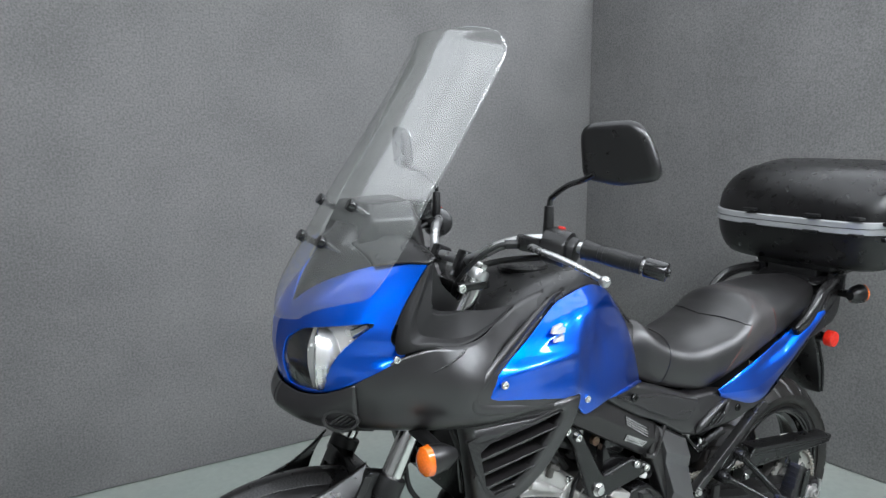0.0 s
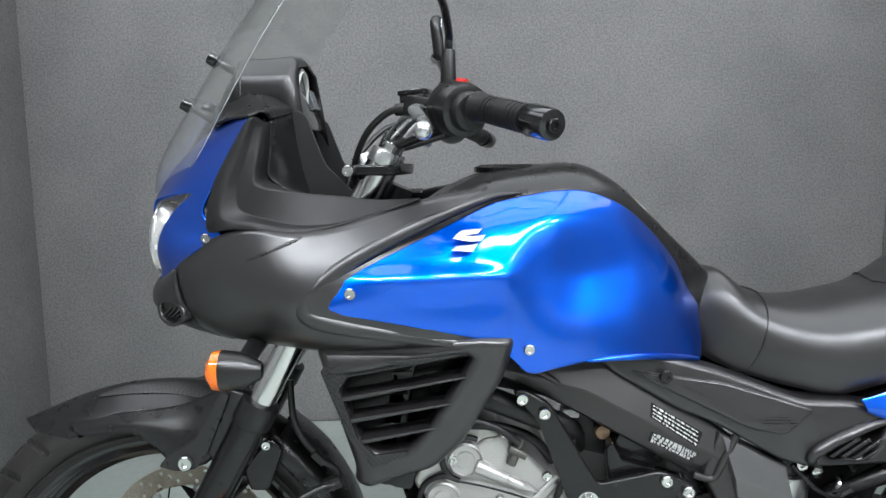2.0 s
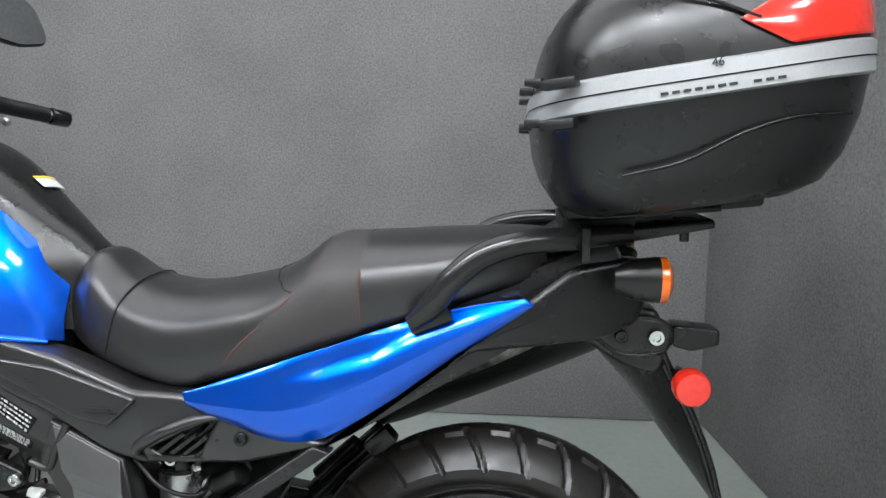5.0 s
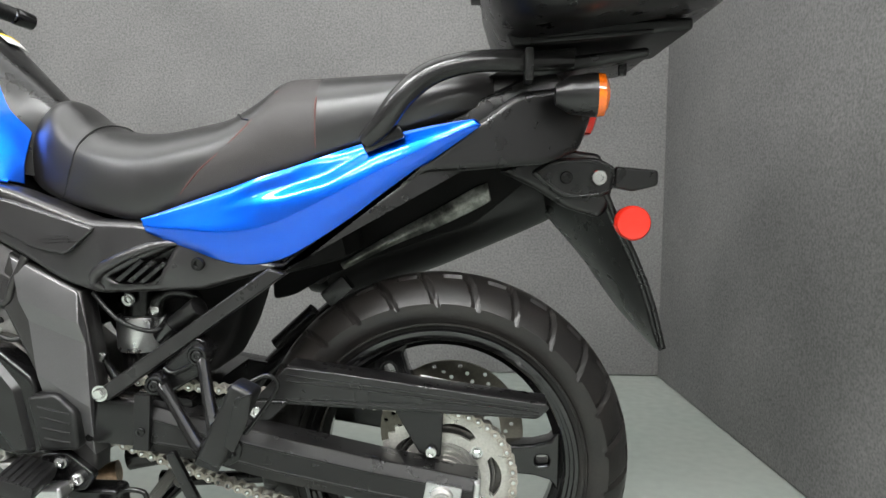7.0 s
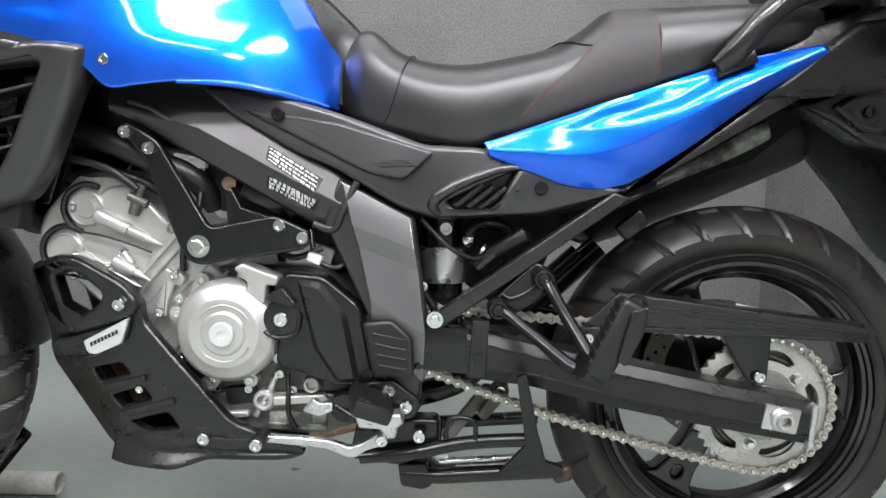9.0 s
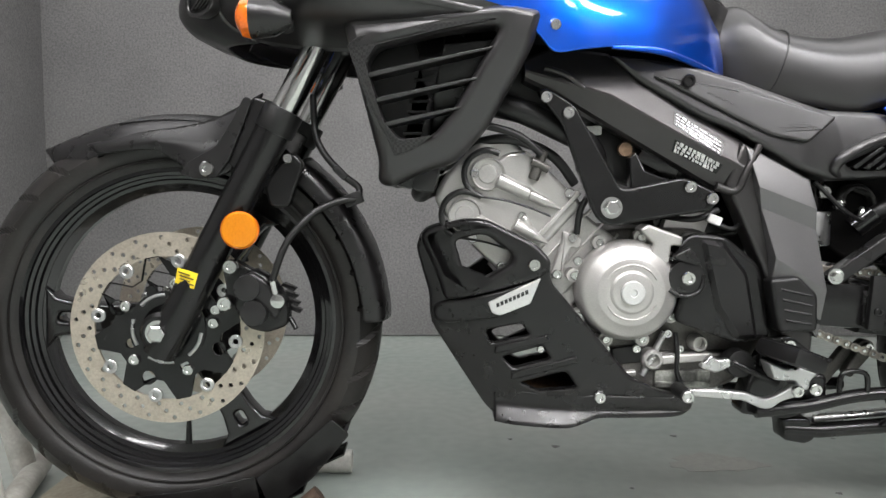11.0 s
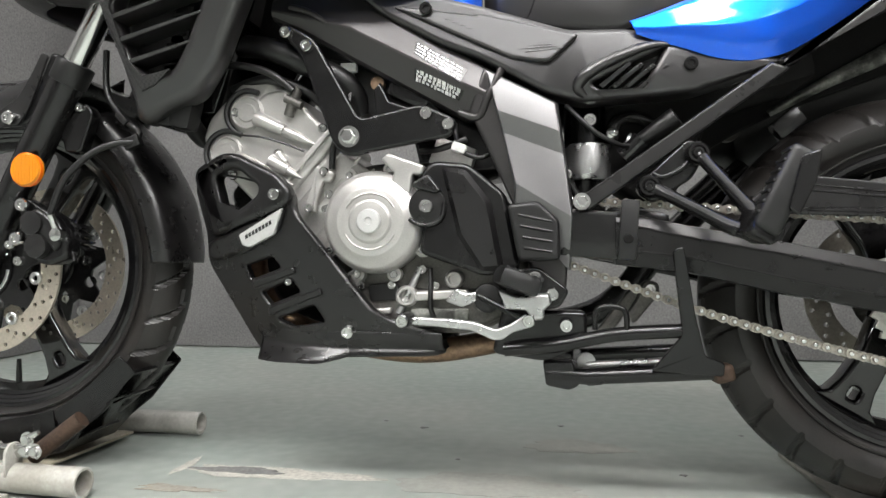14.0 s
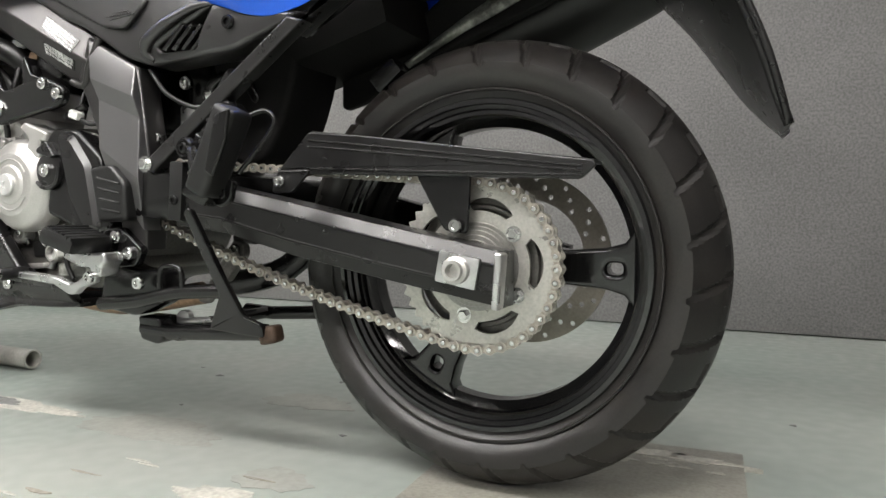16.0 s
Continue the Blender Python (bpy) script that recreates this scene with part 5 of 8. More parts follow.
# ---- bars ----
part("handlebar", tube([(0.592, -0.4, 1.126), (0.53, -0.27, 1.153), (0.485, -0.19, 1.165), (0.44, -0.13, 1.15), (0.405, -0.07, 1.115), (0.4, 0, 1.11), (0.405, 0.07, 1.115), (0.44, 0.13, 1.15), (0.485, 0.19, 1.165), (0.53, 0.27, 1.153), (0.592, 0.4, 1.126)], 0.0112, steps=8), ALLOY, bike, "silver aluminium handlebar")
for s in (-1, 1):
    g = Vector((0.592 - 0.53, s * -0.13, 1.126 - 1.153)).normalized()
    base, tip = Vector((0.53, s * 0.275, 1.152)), Vector((0.592, s * 0.4, 1.126))
    d = (tip - base).normalized()
    grip = part("grip", tube([base + d * t for t in (-0.005, 0.0, 0.03, 0.06, 0.09, 0.108)], [0.02, 0.019, 0.0165, 0.0175, 0.0165, 0.0175], sides=20), SOFT, bike, "ribbed black rubber hand grip")
    for k in range(10):
        part("grip_rib", rod(base + d * (0.014 + 0.009 * k), base + d * (0.018 + 0.009 * k), 0.0174, segments=20), SOFT, grip)
    part("bar_end", rod(tip - d * 0.028, tip + d * 0.012, 0.019, 0.0175, segments=28, bevel=0.003), GLOSS, grip, "gloss black bar end weight")
    shared("end_screw", DARK_BOLT, Matrix.Translation(tip + d * 0.011) @ d.to_track_quat("-Y", "Z").to_matrix().to_4x4() @ Matrix.Diagonal((0.008, 0.008, 0.008, 1)), grip)
    drum = Vector((0.505, s * 0.228, 1.153))
    sw = part("switch_housing", rod(drum - d * 0.03, drum + d * 0.022, 0.036, segments=36, bevel=0.009), PLASTIC, bike, "black round switch housing")
    part("housing_step", rod(drum + d * 0.02, drum + d * 0.036, 0.027, 0.024, segments=32, bevel=0.004), SOFT, sw)
    part("housing_joint", rod(drum - d * 0.006, drum - d * 0.004, 0.0364, segments=36), SOFT, sw)
    part("red_switch", box(drum + Vector((0.004, 0, 0.036)), (0.014, 0.014, 0.008), (0, 10, s * 28), 0.003), RED_PLASTIC, sw)
    part("switch", box((0.52, s * 0.25, 1.165), (0.01, 0.018, 0.012), (0, 10, s * 28), 0.002), SOFT, sw)
    part("lever_perch", box((0.462, s * 0.19, 1.158), (0.05, 0.05, 0.028), (0, 10, s * 28), 0.008), SATIN, bike)
    lever = part("lever", tube([(0.452, s * 0.2, 1.156), (0.446, s * 0.245, 1.152), (0.452, s * 0.3, 1.143), (0.459, s * 0.35, 1.131), (0.459, s * 0.39, 1.122)], [0.0085, 0.0085, 0.0075, 0.0065, 0.006], flat=0.8), ALLOY, bike, "polished aluminium lever with a ball end")
    bm = bmesh.new()
    bmesh.ops.create_uvsphere(bm, u_segments=16, v_segments=10, radius=0.0105, matrix=Matrix.Translation((0.459, s * 0.397, 1.12)))
    part("lever_ball", bm, ALLOY, lever)
    # mirrors
    stem = part("mirror", tube([(0.492, s * 0.21, 1.17), (0.492, s * 0.211, 1.235), (0.492, s * 0.222, 1.252), (0.485, s * 0.27, 1.275), (0.475, s * 0.318, 1.287), (0.473, s * 0.35, 1.3)], 0.0055), GLOSS, bike, "black bar mirror on a bent stem")
    part("boot", rod((0.491, s * 0.21, 1.17), (0.492, s * 0.21, 1.232), 0.0115, 0.009, bevel=0.002), SOFT, stem)
    face = rounded([(-0.066, -0.046), (-0.066, 0.036), (-0.048, 0.052), (0.03, 0.056), (0.054, 0.036), (0.073, -0.024), (0.066, -0.046), (0.0, -0.057)], 0.017, 5)
    ux, uy = (0.42, 0.907) if s < 0 else (0.26, 0.965)
    u, n, v = Vector((ux, s * uy, 0)), Vector((uy, s * -ux, 0)), Vector((-0.12, 0, 0.993))
    turn = Matrix(((u.x, -n.x, v.x, 0.513 if s < 0 else 0.508), (u.y, -n.y, v.y, s * (0.372 if s < 0 else 0.393)), (u.z, -n.z, v.z, 1.335), (0, 0, 0, 1)))
    shell = plate(face, 0.0, 0.03 if s < 0 else 0.024, 0.014, segments=6)
    bmesh.ops.transform(shell, matrix=turn, verts=shell.verts)
    part("mirror_shell", shell, PLASTIC, stem, "matte black mirror shell")
    glass = plate([(x * 0.9, z * 0.9) for x, z in face], -0.0025, -0.0008, 0)
    bmesh.ops.transform(glass, matrix=turn, verts=glass.verts)
    part("mirror_glass", glass, MIRROR, stem, "mirror glass")
# clutch cable, brake reservoir, risers
part("clutch_cable", tube([(0.45, -0.18, 1.155), (0.41, -0.16, 1.155), (0.37, -0.13, 1.12), (0.35, -0.09, 1.06), (0.38, -0.07, 1.0)], 0.005), SOFT, bike)
part("cable_boot", tube([(0.455, -0.185, 1.157), (0.42, -0.165, 1.157)], 0.009, smooth=False), SOFT, bike)
part("wiring", tube([(0.49, -0.2, 1.13), (0.44, -0.12, 1.115), (0.38, -0.09, 1.09), (0.34, -0.08, 1.02)], 0.0065), SOFT, bike)
part("wiring", tube([(0.49, 0.2, 1.13), (0.43, 0.13, 1.11), (0.36, 0.1, 1.09), (0.33, 0.08, 1.02)], 0.006), SOFT, bike)
part("brake_hose", tube([(0.44, 0.17, 1.16), (0.38, 0.14, 1.14), (0.33, 0.1, 1.08), (0.31, 0.08, 1.0)], 0.005), SOFT, bike)
res = part("brake_reservoir", box((0.44, 0.2, 1.188), (0.05, 0.05, 0.04), (0, -5, -20), 0.005), GLOSS, bike, "square dark brake fluid reservoir")
part("reservoir_lid", box((0.438, 0.2, 1.212), (0.054, 0.054, 0.01), (0, -5, -20), 0.003), GLOSS, res)
part("reservoir_base", box((0.445, 0.2, 1.165), (0.03, 0.03, 0.02), (0, -5, -20), 0.003), ALLOY, res)
for s in (-1, 1):
    riser = part("bar_riser", box((0.4, s * 0.05, 1.1), (0.035, 0.03, 0.06), (0, 25, 0), 0.006), SATIN, bike)
    bolt(0.405, s * 0.05 - 0.016, 1.11, 0.006, riser)
part("ignition_lock", rod((0.365, 0, 1.06), (0.35, 0, 1.095), 0.017, bevel=0.003), ALLOY, bike)

# ---- seat ----
TOPS = ((0.886, 0.855, 0.04), (0.908, 0.89, 0.06), (0.943, 0.902, 0.084), (0.99, 0.868, 0.104), (1.04, 0.852, 0.119), (1.1, 0.849, 0.13), (1.17, 0.861, 0.137), (1.225, 0.874, 0.14), (1.27, 0.899, 0.14), (1.312, 0.929, 0.138), (1.36, 0.934, 0.136), (1.43, 0.938, 0.133), (1.5, 0.942, 0.125), (1.58, 0.945, 0.11), (1.63, 0.943, 0.085))
BOTTOMS = [(0.885, 0.805), (0.9, 0.778), (0.93, 0.757), (0.98, 0.737), (1.08, 0.715), (1.13, 0.715), (1.17, 0.733), (1.28, 0.77), (1.44, 0.823), (1.55, 0.86), (1.64, 0.885)]
seat_rows = []
for x, zt, hw in TOPS:
    zb = float(np.interp(x, [b[0] for b in BOTTOMS], [b[1] for b in BOTTOMS]))
    h = zt - zb
    half = [(0, zt), (hw * 0.42, zt - 0.005), (hw * 0.74, zt - 0.13 * h - 0.004), (hw * 0.93, zt - 0.34 * h), (hw, zt - 0.62 * h), (hw * 0.975, zb + 0.1 * h), (hw * 0.91, zb)]
    nose_in = max(0.0, min(1.0, (0.98 - x) / 0.088))
    half = [(y if k < 3 else max(y, (0.03, 0.046, 0.056, 0.06, 0.056)[k - 2] * nose_in), z) for k, (y, z) in enumerate(half)]
    seat_rows.append([(x - 0.12 * nose_in * max(0.0, zt - z - 0.01), -y, z) for y, z in half[::-1]] + [(x - 0.12 * nose_in * max(0.0, zt - z - 0.01), y, z) for y, z in half[1:]])


def seam_x(z):
    return float(np.interp(z, [0.73, 0.78, 0.827, 0.87, 0.9, 0.93, 0.96], [1.15, 1.19, 1.244, 1.285, 1.305, 1.32, 1.335]))


saddle = part("seat", skin(seat_rows, steps=20, across=10, keep=lambda c: c.x < seam_x(c.z)), LEATHER, bike, "black vinyl rider seat with a raised front", sharp=80)
part("grip_section", skin(seat_rows, steps=20, across=10, keep=lambda c: seam_x(c.z) <= c.x < 1.372), VINYL, saddle, "charcoal textured seat section", sharp=80)
part("pillion_section", skin(seat_rows, steps=20, across=10, keep=lambda c: c.x >= 1.372), LEATHER, saddle, "black vinyl pillion seat", sharp=80)
part("seat_base", box((1.26, 0, 0.79), (0.68, 0.16, 0.05), (0, -12, 0), 0.01), SATIN, saddle)


def seat_surface(x, z):
    """Half width of the seat at x and height z, by the section there."""
    k = int(np.clip(np.searchsorted([t[0] for t in TOPS], x), 1, len(TOPS) - 1))
    t = (x - TOPS[k - 1][0]) / (TOPS[k][0] - TOPS[k - 1][0])
    side_pts = []
    for a, b in zip(seat_rows[k - 1][:7], seat_rows[k][:7]):
        side_pts.append((a[2] + (b[2] - a[2]) * t, -(a[1] + (b[1] - a[1]) * t)))
    return float(np.interp(z, [p[0] for p in side_pts], [p[1] for p in side_pts]))


def seam(points, mat, r=0.0016):
    part("seam", tube([(x, -seat_surface(x, z) - 0.0004, z) for x, z in points], r, sides=6), mat, saddle)


seam([(seam_x(z) + 0.004, z) for z in (0.735, 0.76, 0.79, 0.82, 0.85, 0.88, 0.905)], THREAD)
seam([(1.374, z) for z in (0.808, 0.83, 0.86, 0.89, 0.92)], THREAD)
def seat_point(x, u):
    """A point on the seat: u runs from the lower left edge (0) over the top (6) to the other side (12)."""
    k = int(np.clip(np.searchsorted([t[0] for t in TOPS], x), 1, len(TOPS) - 1))
    t = (x - TOPS[k - 1][0]) / (TOPS[k][0] - TOPS[k - 1][0])
    a, b = [curve(row, 8)[int(round(u * 8))] for row in (seat_rows[k - 1], seat_rows[k])]
    p = a.lerp(b, t)
    out = Vector((0, p.y, p.z - 0.8)).normalized()
    return p + out * 0.0006


for line, us in ((lambda u: 1.281 - 0.06 * max(0.0, 1 - abs(u - 6) / 3.0) ** 0.7, [3.1 + 0.29 * k for k in range(21)]), (lambda u: 1.012 - 0.05 * (abs(u - 6) / 6) ** 1.6, [0.25 + 0.5 * k for k in range(24)])):
    part("seam", tube([seat_point(line(u), u) for u in us], 0.0013, sides=6), SOFT, saddle)

# ---- tail ----
tail_rows = []
for x, zt, zb in ((1.12, 0.717, 0.7), (1.15, 0.726, 0.688), (1.19, 0.74, 0.674), (1.225, 0.752, 0.661), (1.26, 0.764, 0.654), (1.295, 0.777, 0.656), (1.33, 0.788, 0.667), (1.38, 0.805, 0.697), (1.44, 0.824, 0.738), (1.52, 0.846, 0.795), (1.603, 0.86, 0.853)):
    h = zt - zb
    out = min(1.0, h / 0.08)
    yy = float(np.interp(x, [1.12, 1.3, 1.45, 1.61], [0.15, 0.148, 0.142, 0.137]))
    tail_rows.append([(x, -yy, zt), (x + 0.001, -yy - 0.004 * out, zt - h * 0.07), (x + 0.003, -yy - 0.0075 * out, zt - h * 0.2), (x + 0.004, -yy - 0.0115 * out, zt - h * 0.36), (x + 0.005, -yy - 0.0155 * out, zt - h * 0.52), (x + 0.006, -yy - 0.016 * out, zt - h * 0.6), (x + 0.008, -yy - 0.0125 * out, zt - h * 0.82), (x + 0.009, -yy - 0.004 * out, zb)])
def ease(v):
    v = min(1.0, max(0.0, v))
    return v * v * (3 - 2 * v)


def arrow_recess(x, y, z):
    """The tail panel's arrow: a wedge pressed in above a ridge, and a face that falls away under it."""
    ridge = float(np.interp(x, [1.257, 1.332, 1.395, 1.468, 1.562, 1.603], [0.733, 0.744, 0.763, 0.804, 0.838, 0.856]))
    upper = ease((x - float(np.interp(z, [0.733, 0.787, 0.8, 0.84], [1.235, 1.297, 1.323, 1.408]))) / 0.072)
    lower = ease((x - float(np.interp(z, [0.655, 0.685, 0.733], [1.3, 1.275, 1.235]))) / 0.09)
    deep = 0.006 * upper * ease((z - ridge) / 0.024) + 0.0045 * lower * ease((ridge - z) / 0.055)
    return (x, (-1 if y < 0 else 1) * (abs(y) - deep), z)


for f in (False, True):
    part("tail_side_panel", bend(skin(tail_rows, flip=f, steps=10, across=8), arrow_recess), BLUE, bike, "glossy metallic blue tail side panel with an arrow crease", sharp=60, solid=0.005)
for s in (-1, 1):
    part("tail_lower", bend(plate(rounded([(1.3, 0.625), (1.32, 0.66), (1.35, 0.668), (1.47, 0.752), (1.6, 0.852), (1.665, 0.9), (1.74, 0.912), (1.782, 0.9), (1.755, 0.82), (1.71, 0.8), (1.6, 0.79), (1.535, 0.787), (1.4, 0.69)], 0.012), -0.145, -0.105, 0.01, segments=3), lambda x, y, z: (x, s * -1 * (y + 0.045 * max(0, (x - 1.55) / 0.2)), z)), PLASTIC, bike, "matte black tail cowl")
part("tail_core", box((1.55, 0, 0.83), (0.4, 0.2, 0.08), (0, -22, 0), 0.02), PLASTIC, bike)
part("tail_lamp", box((1.772, 0, 0.868), (0.03, 0.1, 0.045), (0, 15, 0), 0.012), RED, bike, "red tail lamp")
for s in (-1, 1):
    rail = part("grab_rail", tube([(1.45, s * 0.152, 0.828), (1.475, s * 0.162, 0.852), (1.505, s * 0.166, 0.89), (1.545, s * 0.16, 0.922), (1.6, s * 0.148, 0.938), (1.67, s * 0.13, 0.942), (1.74, s * 0.11, 0.945)], [0.013, 0.017, 0.017, 0.017, 0.016, 0.016, 0.014], flat=0.75), SEMI, bike, "black plastic pillion grab rail")
    part("rail_foot", box((1.475, s * 0.148, 0.832), (0.06, 0.02, 0.02), (0, -22, 0), 0.004), SATIN, rail)
    part("rail_strap", box((1.678, s * 0.125, 0.935), (0.012, 0.05, 0.045), (0, 0, 0), 0.003), PLASTIC, rail)
    sig = part("turn_signal", bend(lathe([(0.014, -0.05), (0.026, -0.03), (0.03, 0.0), (0.03, 0.006)], (0, 0, 0), 28, axis="x"), lambda x, y, z: (1.764 + x, s * 0.15 + y * 0.8, 0.892 + z)), PLASTIC, bike, "black rear turn signal with an amber lens")
    part("lens", bend(lathe([(0.03, 0.006), (0.029, 0.016), (0.018, 0.022), (0.004, 0.024)], (0, 0, 0), 28, axis="x"), lambda x, y, z: (1.764 + x, s * 0.15 + y * 0.8, 0.892 + z)), AMBER_DEEP, sig, "amber lens")
    part("stalk", rod((1.745, s * 0.06, 0.888), (1.745, s * 0.14, 0.891), 0.012), SOFT, sig)
rack = part("luggage_rack", plate(rounded([(1.62, 0.925), (1.65, 0.944), (1.85, 0.966), (1.853, 0.953), (1.7, 0.925)], 0.006), -0.1, 0.1, 0.006), PLASTIC, bike, "black luggage rack over the tail")
part("rack_lug", box((1.82, -0.06, 0.945), (0.012, 0.012, 0.03)), SATIN, rack)

# rear mudguard and plate bracket, carried a little off the middle
FY = 0.032
fender = part("rear_mudguard", skin([
    [(1.79, FY - 0.03, 0.8), (1.745, 0.06, 0.805), (1.69, 0.16, 0.79)],
    [(1.812, FY - 0.028, 0.75), (1.772, 0.07, 0.745), (1.713, 0.16, 0.745)],
    [(1.832, FY - 0.026, 0.705), (1.797, 0.07, 0.692), (1.744, 0.16, 0.703)],
    [(1.86, FY - 0.024, 0.651), (1.827, 0.075, 0.632), (1.796, 0.16, 0.644)],
    [(1.886, FY - 0.022, 0.585), (1.862, 0.08, 0.567), (1.846, 0.16, 0.574)],
    [(1.901, FY - 0.018, 0.535), (1.886, 0.08, 0.531), (1.878, 0.155, 0.533)],
    [(1.914, FY - 0.012, 0.497), (1.911, 0.065, 0.496), (1.914, 0.12, 0.494)]]), PLASTIC, bike, "matte black curved rear mudguard", solid=0.012)
part("mudguard_mount", plate(rounded([(1.64, 0.79), (1.74, 0.826), (1.8, 0.818), (1.822, 0.77), (1.815, 0.73), (1.8, 0.715), (1.75, 0.73), (1.7, 0.762)], 0.008), FY - 0.034, FY + 0.03, 0.008, segments=3), PLASTIC, fender)
part("mudguard_ridge", tube([(1.806, FY - 0.032, 0.765), (1.832, FY - 0.03, 0.708), (1.861, FY - 0.028, 0.652), (1.89, FY - 0.025, 0.58), (1.912, FY - 0.016, 0.503)], 0.005), PLASTIC, fender)
side_plate = part("side_plate", plate(rounded([(1.688, 0.788), (1.727, 0.811), (1.795, 0.811), (1.824, 0.797), (1.826, 0.772), (1.81, 0.75), (1.742, 0.746)], 0.012), FY - 0.045, FY - 0.028, 0.004), PLASTIC, fender)
part("plate_rim", tube([(1.7, FY - 0.046, 0.787), (1.73, FY - 0.046, 0.804), (1.792, FY - 0.046, 0.804), (1.816, FY - 0.046, 0.793), (1.818, FY - 0.046, 0.775), (1.806, FY - 0.046, 0.757), (1.747, FY - 0.046, 0.753), (1.7, FY - 0.046, 0.787)], 0.002, sides=8), PLASTIC, side_plate)
bolt(1.797, FY - 0.045, 0.78, 0.013, side_plate, name="lock")
bolt(1.746, FY - 0.045, 0.78, 0.01, side_plate, DARK_BOLT)
part("rear_bracket", plate(rounded([(1.822, 0.765), (1.822, 0.798), (1.89, 0.792), (1.89, 0.768), (1.85, 0.758)], 0.006), FY - 0.045, FY, 0.004), PLASTIC, fender)
part("reflector", lathe([(0.027, FY - 0.055), (0.027, FY - 0.075), (0.024, FY - 0.079), (0.004, FY - 0.08)], (1.847, 0, 0.71), 40), RED, fender, "round red reflector")
part("reflector_arm", box((1.842, FY - 0.042, 0.712), (0.03, 0.04, 0.03), (0, 20, 0), 0.004), PLASTIC, fender)

# ---- frame and side covers ----
def spar_mid(x):
    return float(np.interp(x, [0.57, 0.7, 0.84, 0.93], [0.77, 0.735, 0.66, 0.615]))


def spar_face(x, z):
    return -0.144 + (0.34 * (z - spar_mid(x)) if z > spar_mid(x) else 0.3 * (spar_mid(x) - z))


bm = bmesh.new()
beam = []
for x, zt, zb in ((0.57, 0.79, 0.757), (0.62, 0.812, 0.734), (0.7, 0.802, 0.689), (0.8, 0.738, 0.632), (0.875, 0.692, 0.59), (0.925, 0.66, 0.585)):
    zm = spar_mid(x)
    beam.append([bm.verts.new(p) for p in ((x, -0.1, zt), (x, spar_face(x, zt - 0.004) + 0.004, zt), (x, spar_face(x, zt - 0.005), zt - 0.005), (x, -0.144, zm + 0.002), (x, -0.144, zm - 0.002), (x, spar_face(x, zb + 0.005), zb + 0.005), (x, spar_face(x, zb) + 0.005, zb), (x, -0.1, zb))])
for p, q in zip(beam, beam[1:]):
    for k in range(8):
        bm.faces.new((p[k], p[(k + 1) % 8], q[(k + 1) % 8], q[k]))
bm.faces.new(beam[0][::-1])
bm.faces.new(beam[-1])
spar = part("frame_spar", bm, FRAME, bike, "satin dark grey twin-spar frame beam", sharp=12)
part("pivot_plate", plate([(0.908, 0.665), (1.018, 0.608), (1.04, 0.46), (1.036, 0.43), (1.03, 0.33), (0.985, 0.33), (0.955, 0.45), (0.905, 0.56), (0.885, 0.6)], -0.143, -0.1, 0.006), FRAME, spar)
bm = bmesh.new()
facets = []
for (x0, z0), (x1, z1), y in (((0.912, 0.66), (1.014, 0.607), -0.144), ((0.93, 0.596), (1.021, 0.562), -0.157), ((0.938, 0.564), (1.026, 0.53), -0.148), ((0.957, 0.487), (1.038, 0.437), -0.164), ((0.957, 0.45), (1.034, 0.36), -0.15)):
    facets.append([bm.verts.new(p) for p in ((x0 - 0.004, y + 0.03, z0), (x0, y, z0), (x1, y, z1), (x1 + 0.003, y + 0.03, z1))])
for p, q in zip(facets, facets[1:]):
    for k in range(3):
        bm.faces.new((p[k], p[k + 1], q[k + 1], q[k]))
bmesh.ops.contextual_create(bm, geom=facets[0])
part("pivot_facet", soften(bm, 0.002, 6), FRAME_LIT, spar, "dark grey faceted pivot casting, lightened for reflected light", sharp=10)
part("weld", tube([(0.935, -0.141, 0.66), (0.915, -0.144, 0.62), (0.9, -0.141, 0.59), (0.87, -0.14, 0.597)], 0.006), FRAME, spar)
part("weld", tube([(0.6, -0.14, 0.775), (0.63, -0.143, 0.765), (0.66, -0.14, 0.745)], 0.005), FRAME, spar)
part("frame_spar_right", plate([(0.57, 0.79), (0.62, 0.81), (0.7, 0.8), (0.925, 0.66), (1.018, 0.608), (1.036, 0.43), (1.03, 0.33), (0.985, 0.33), (0.955, 0.45), (0.875, 0.59), (0.6, 0.745)], 0.1, 0.14, 0.006), FRAME, bike)
rng = random.Random(4)
for pts, rows_n in (([(0.803, 0.712), (0.884, 0.663), (0.873, 0.643), (0.8, 0.692)], 4), ([(0.803, 0.668), (0.878, 0.63), (0.87, 0.616), (0.8, 0.651)], 3)):
    lab = part("warning_label", bend(plate(pts, 0, 0.001, 0), lambda x, y, z: (x, spar_face(x, z) - 0.0014 + y, z)), SATIN, spar, "dark label with unreadable white print")
    p0, p1, p2, p3 = [Vector(p) for p in pts]
    for k in range(rows_n):
        t = (k + 0.5) / rows_n
        a, b = p0.lerp(p3, t), p1.lerp(p2, t)
        d = (p0 - p3) * (0.3 / rows_n)
        s0 = 0.04
        while s0 < 0.92:
            s1 = min(0.96, s0 + rng.uniform(0.025, 0.08))
            u, v = a.lerp(b, s0), a.lerp(b, s1)
            h = d * rng.uniform(0.5, 1.1) * (1.0 if rows_n == 4 else 1.6)
            part("print_bar", bend(plate([tuple(u - h), tuple(v - h), tuple(v + h), tuple(u + h)], 0, 0.0006, 0), lambda x, y, z: (x, spar_face(x, z) - 0.0021 + y, z)), PRINT, lab)
            s0 = s1 + rng.uniform(0.015, 0.04)
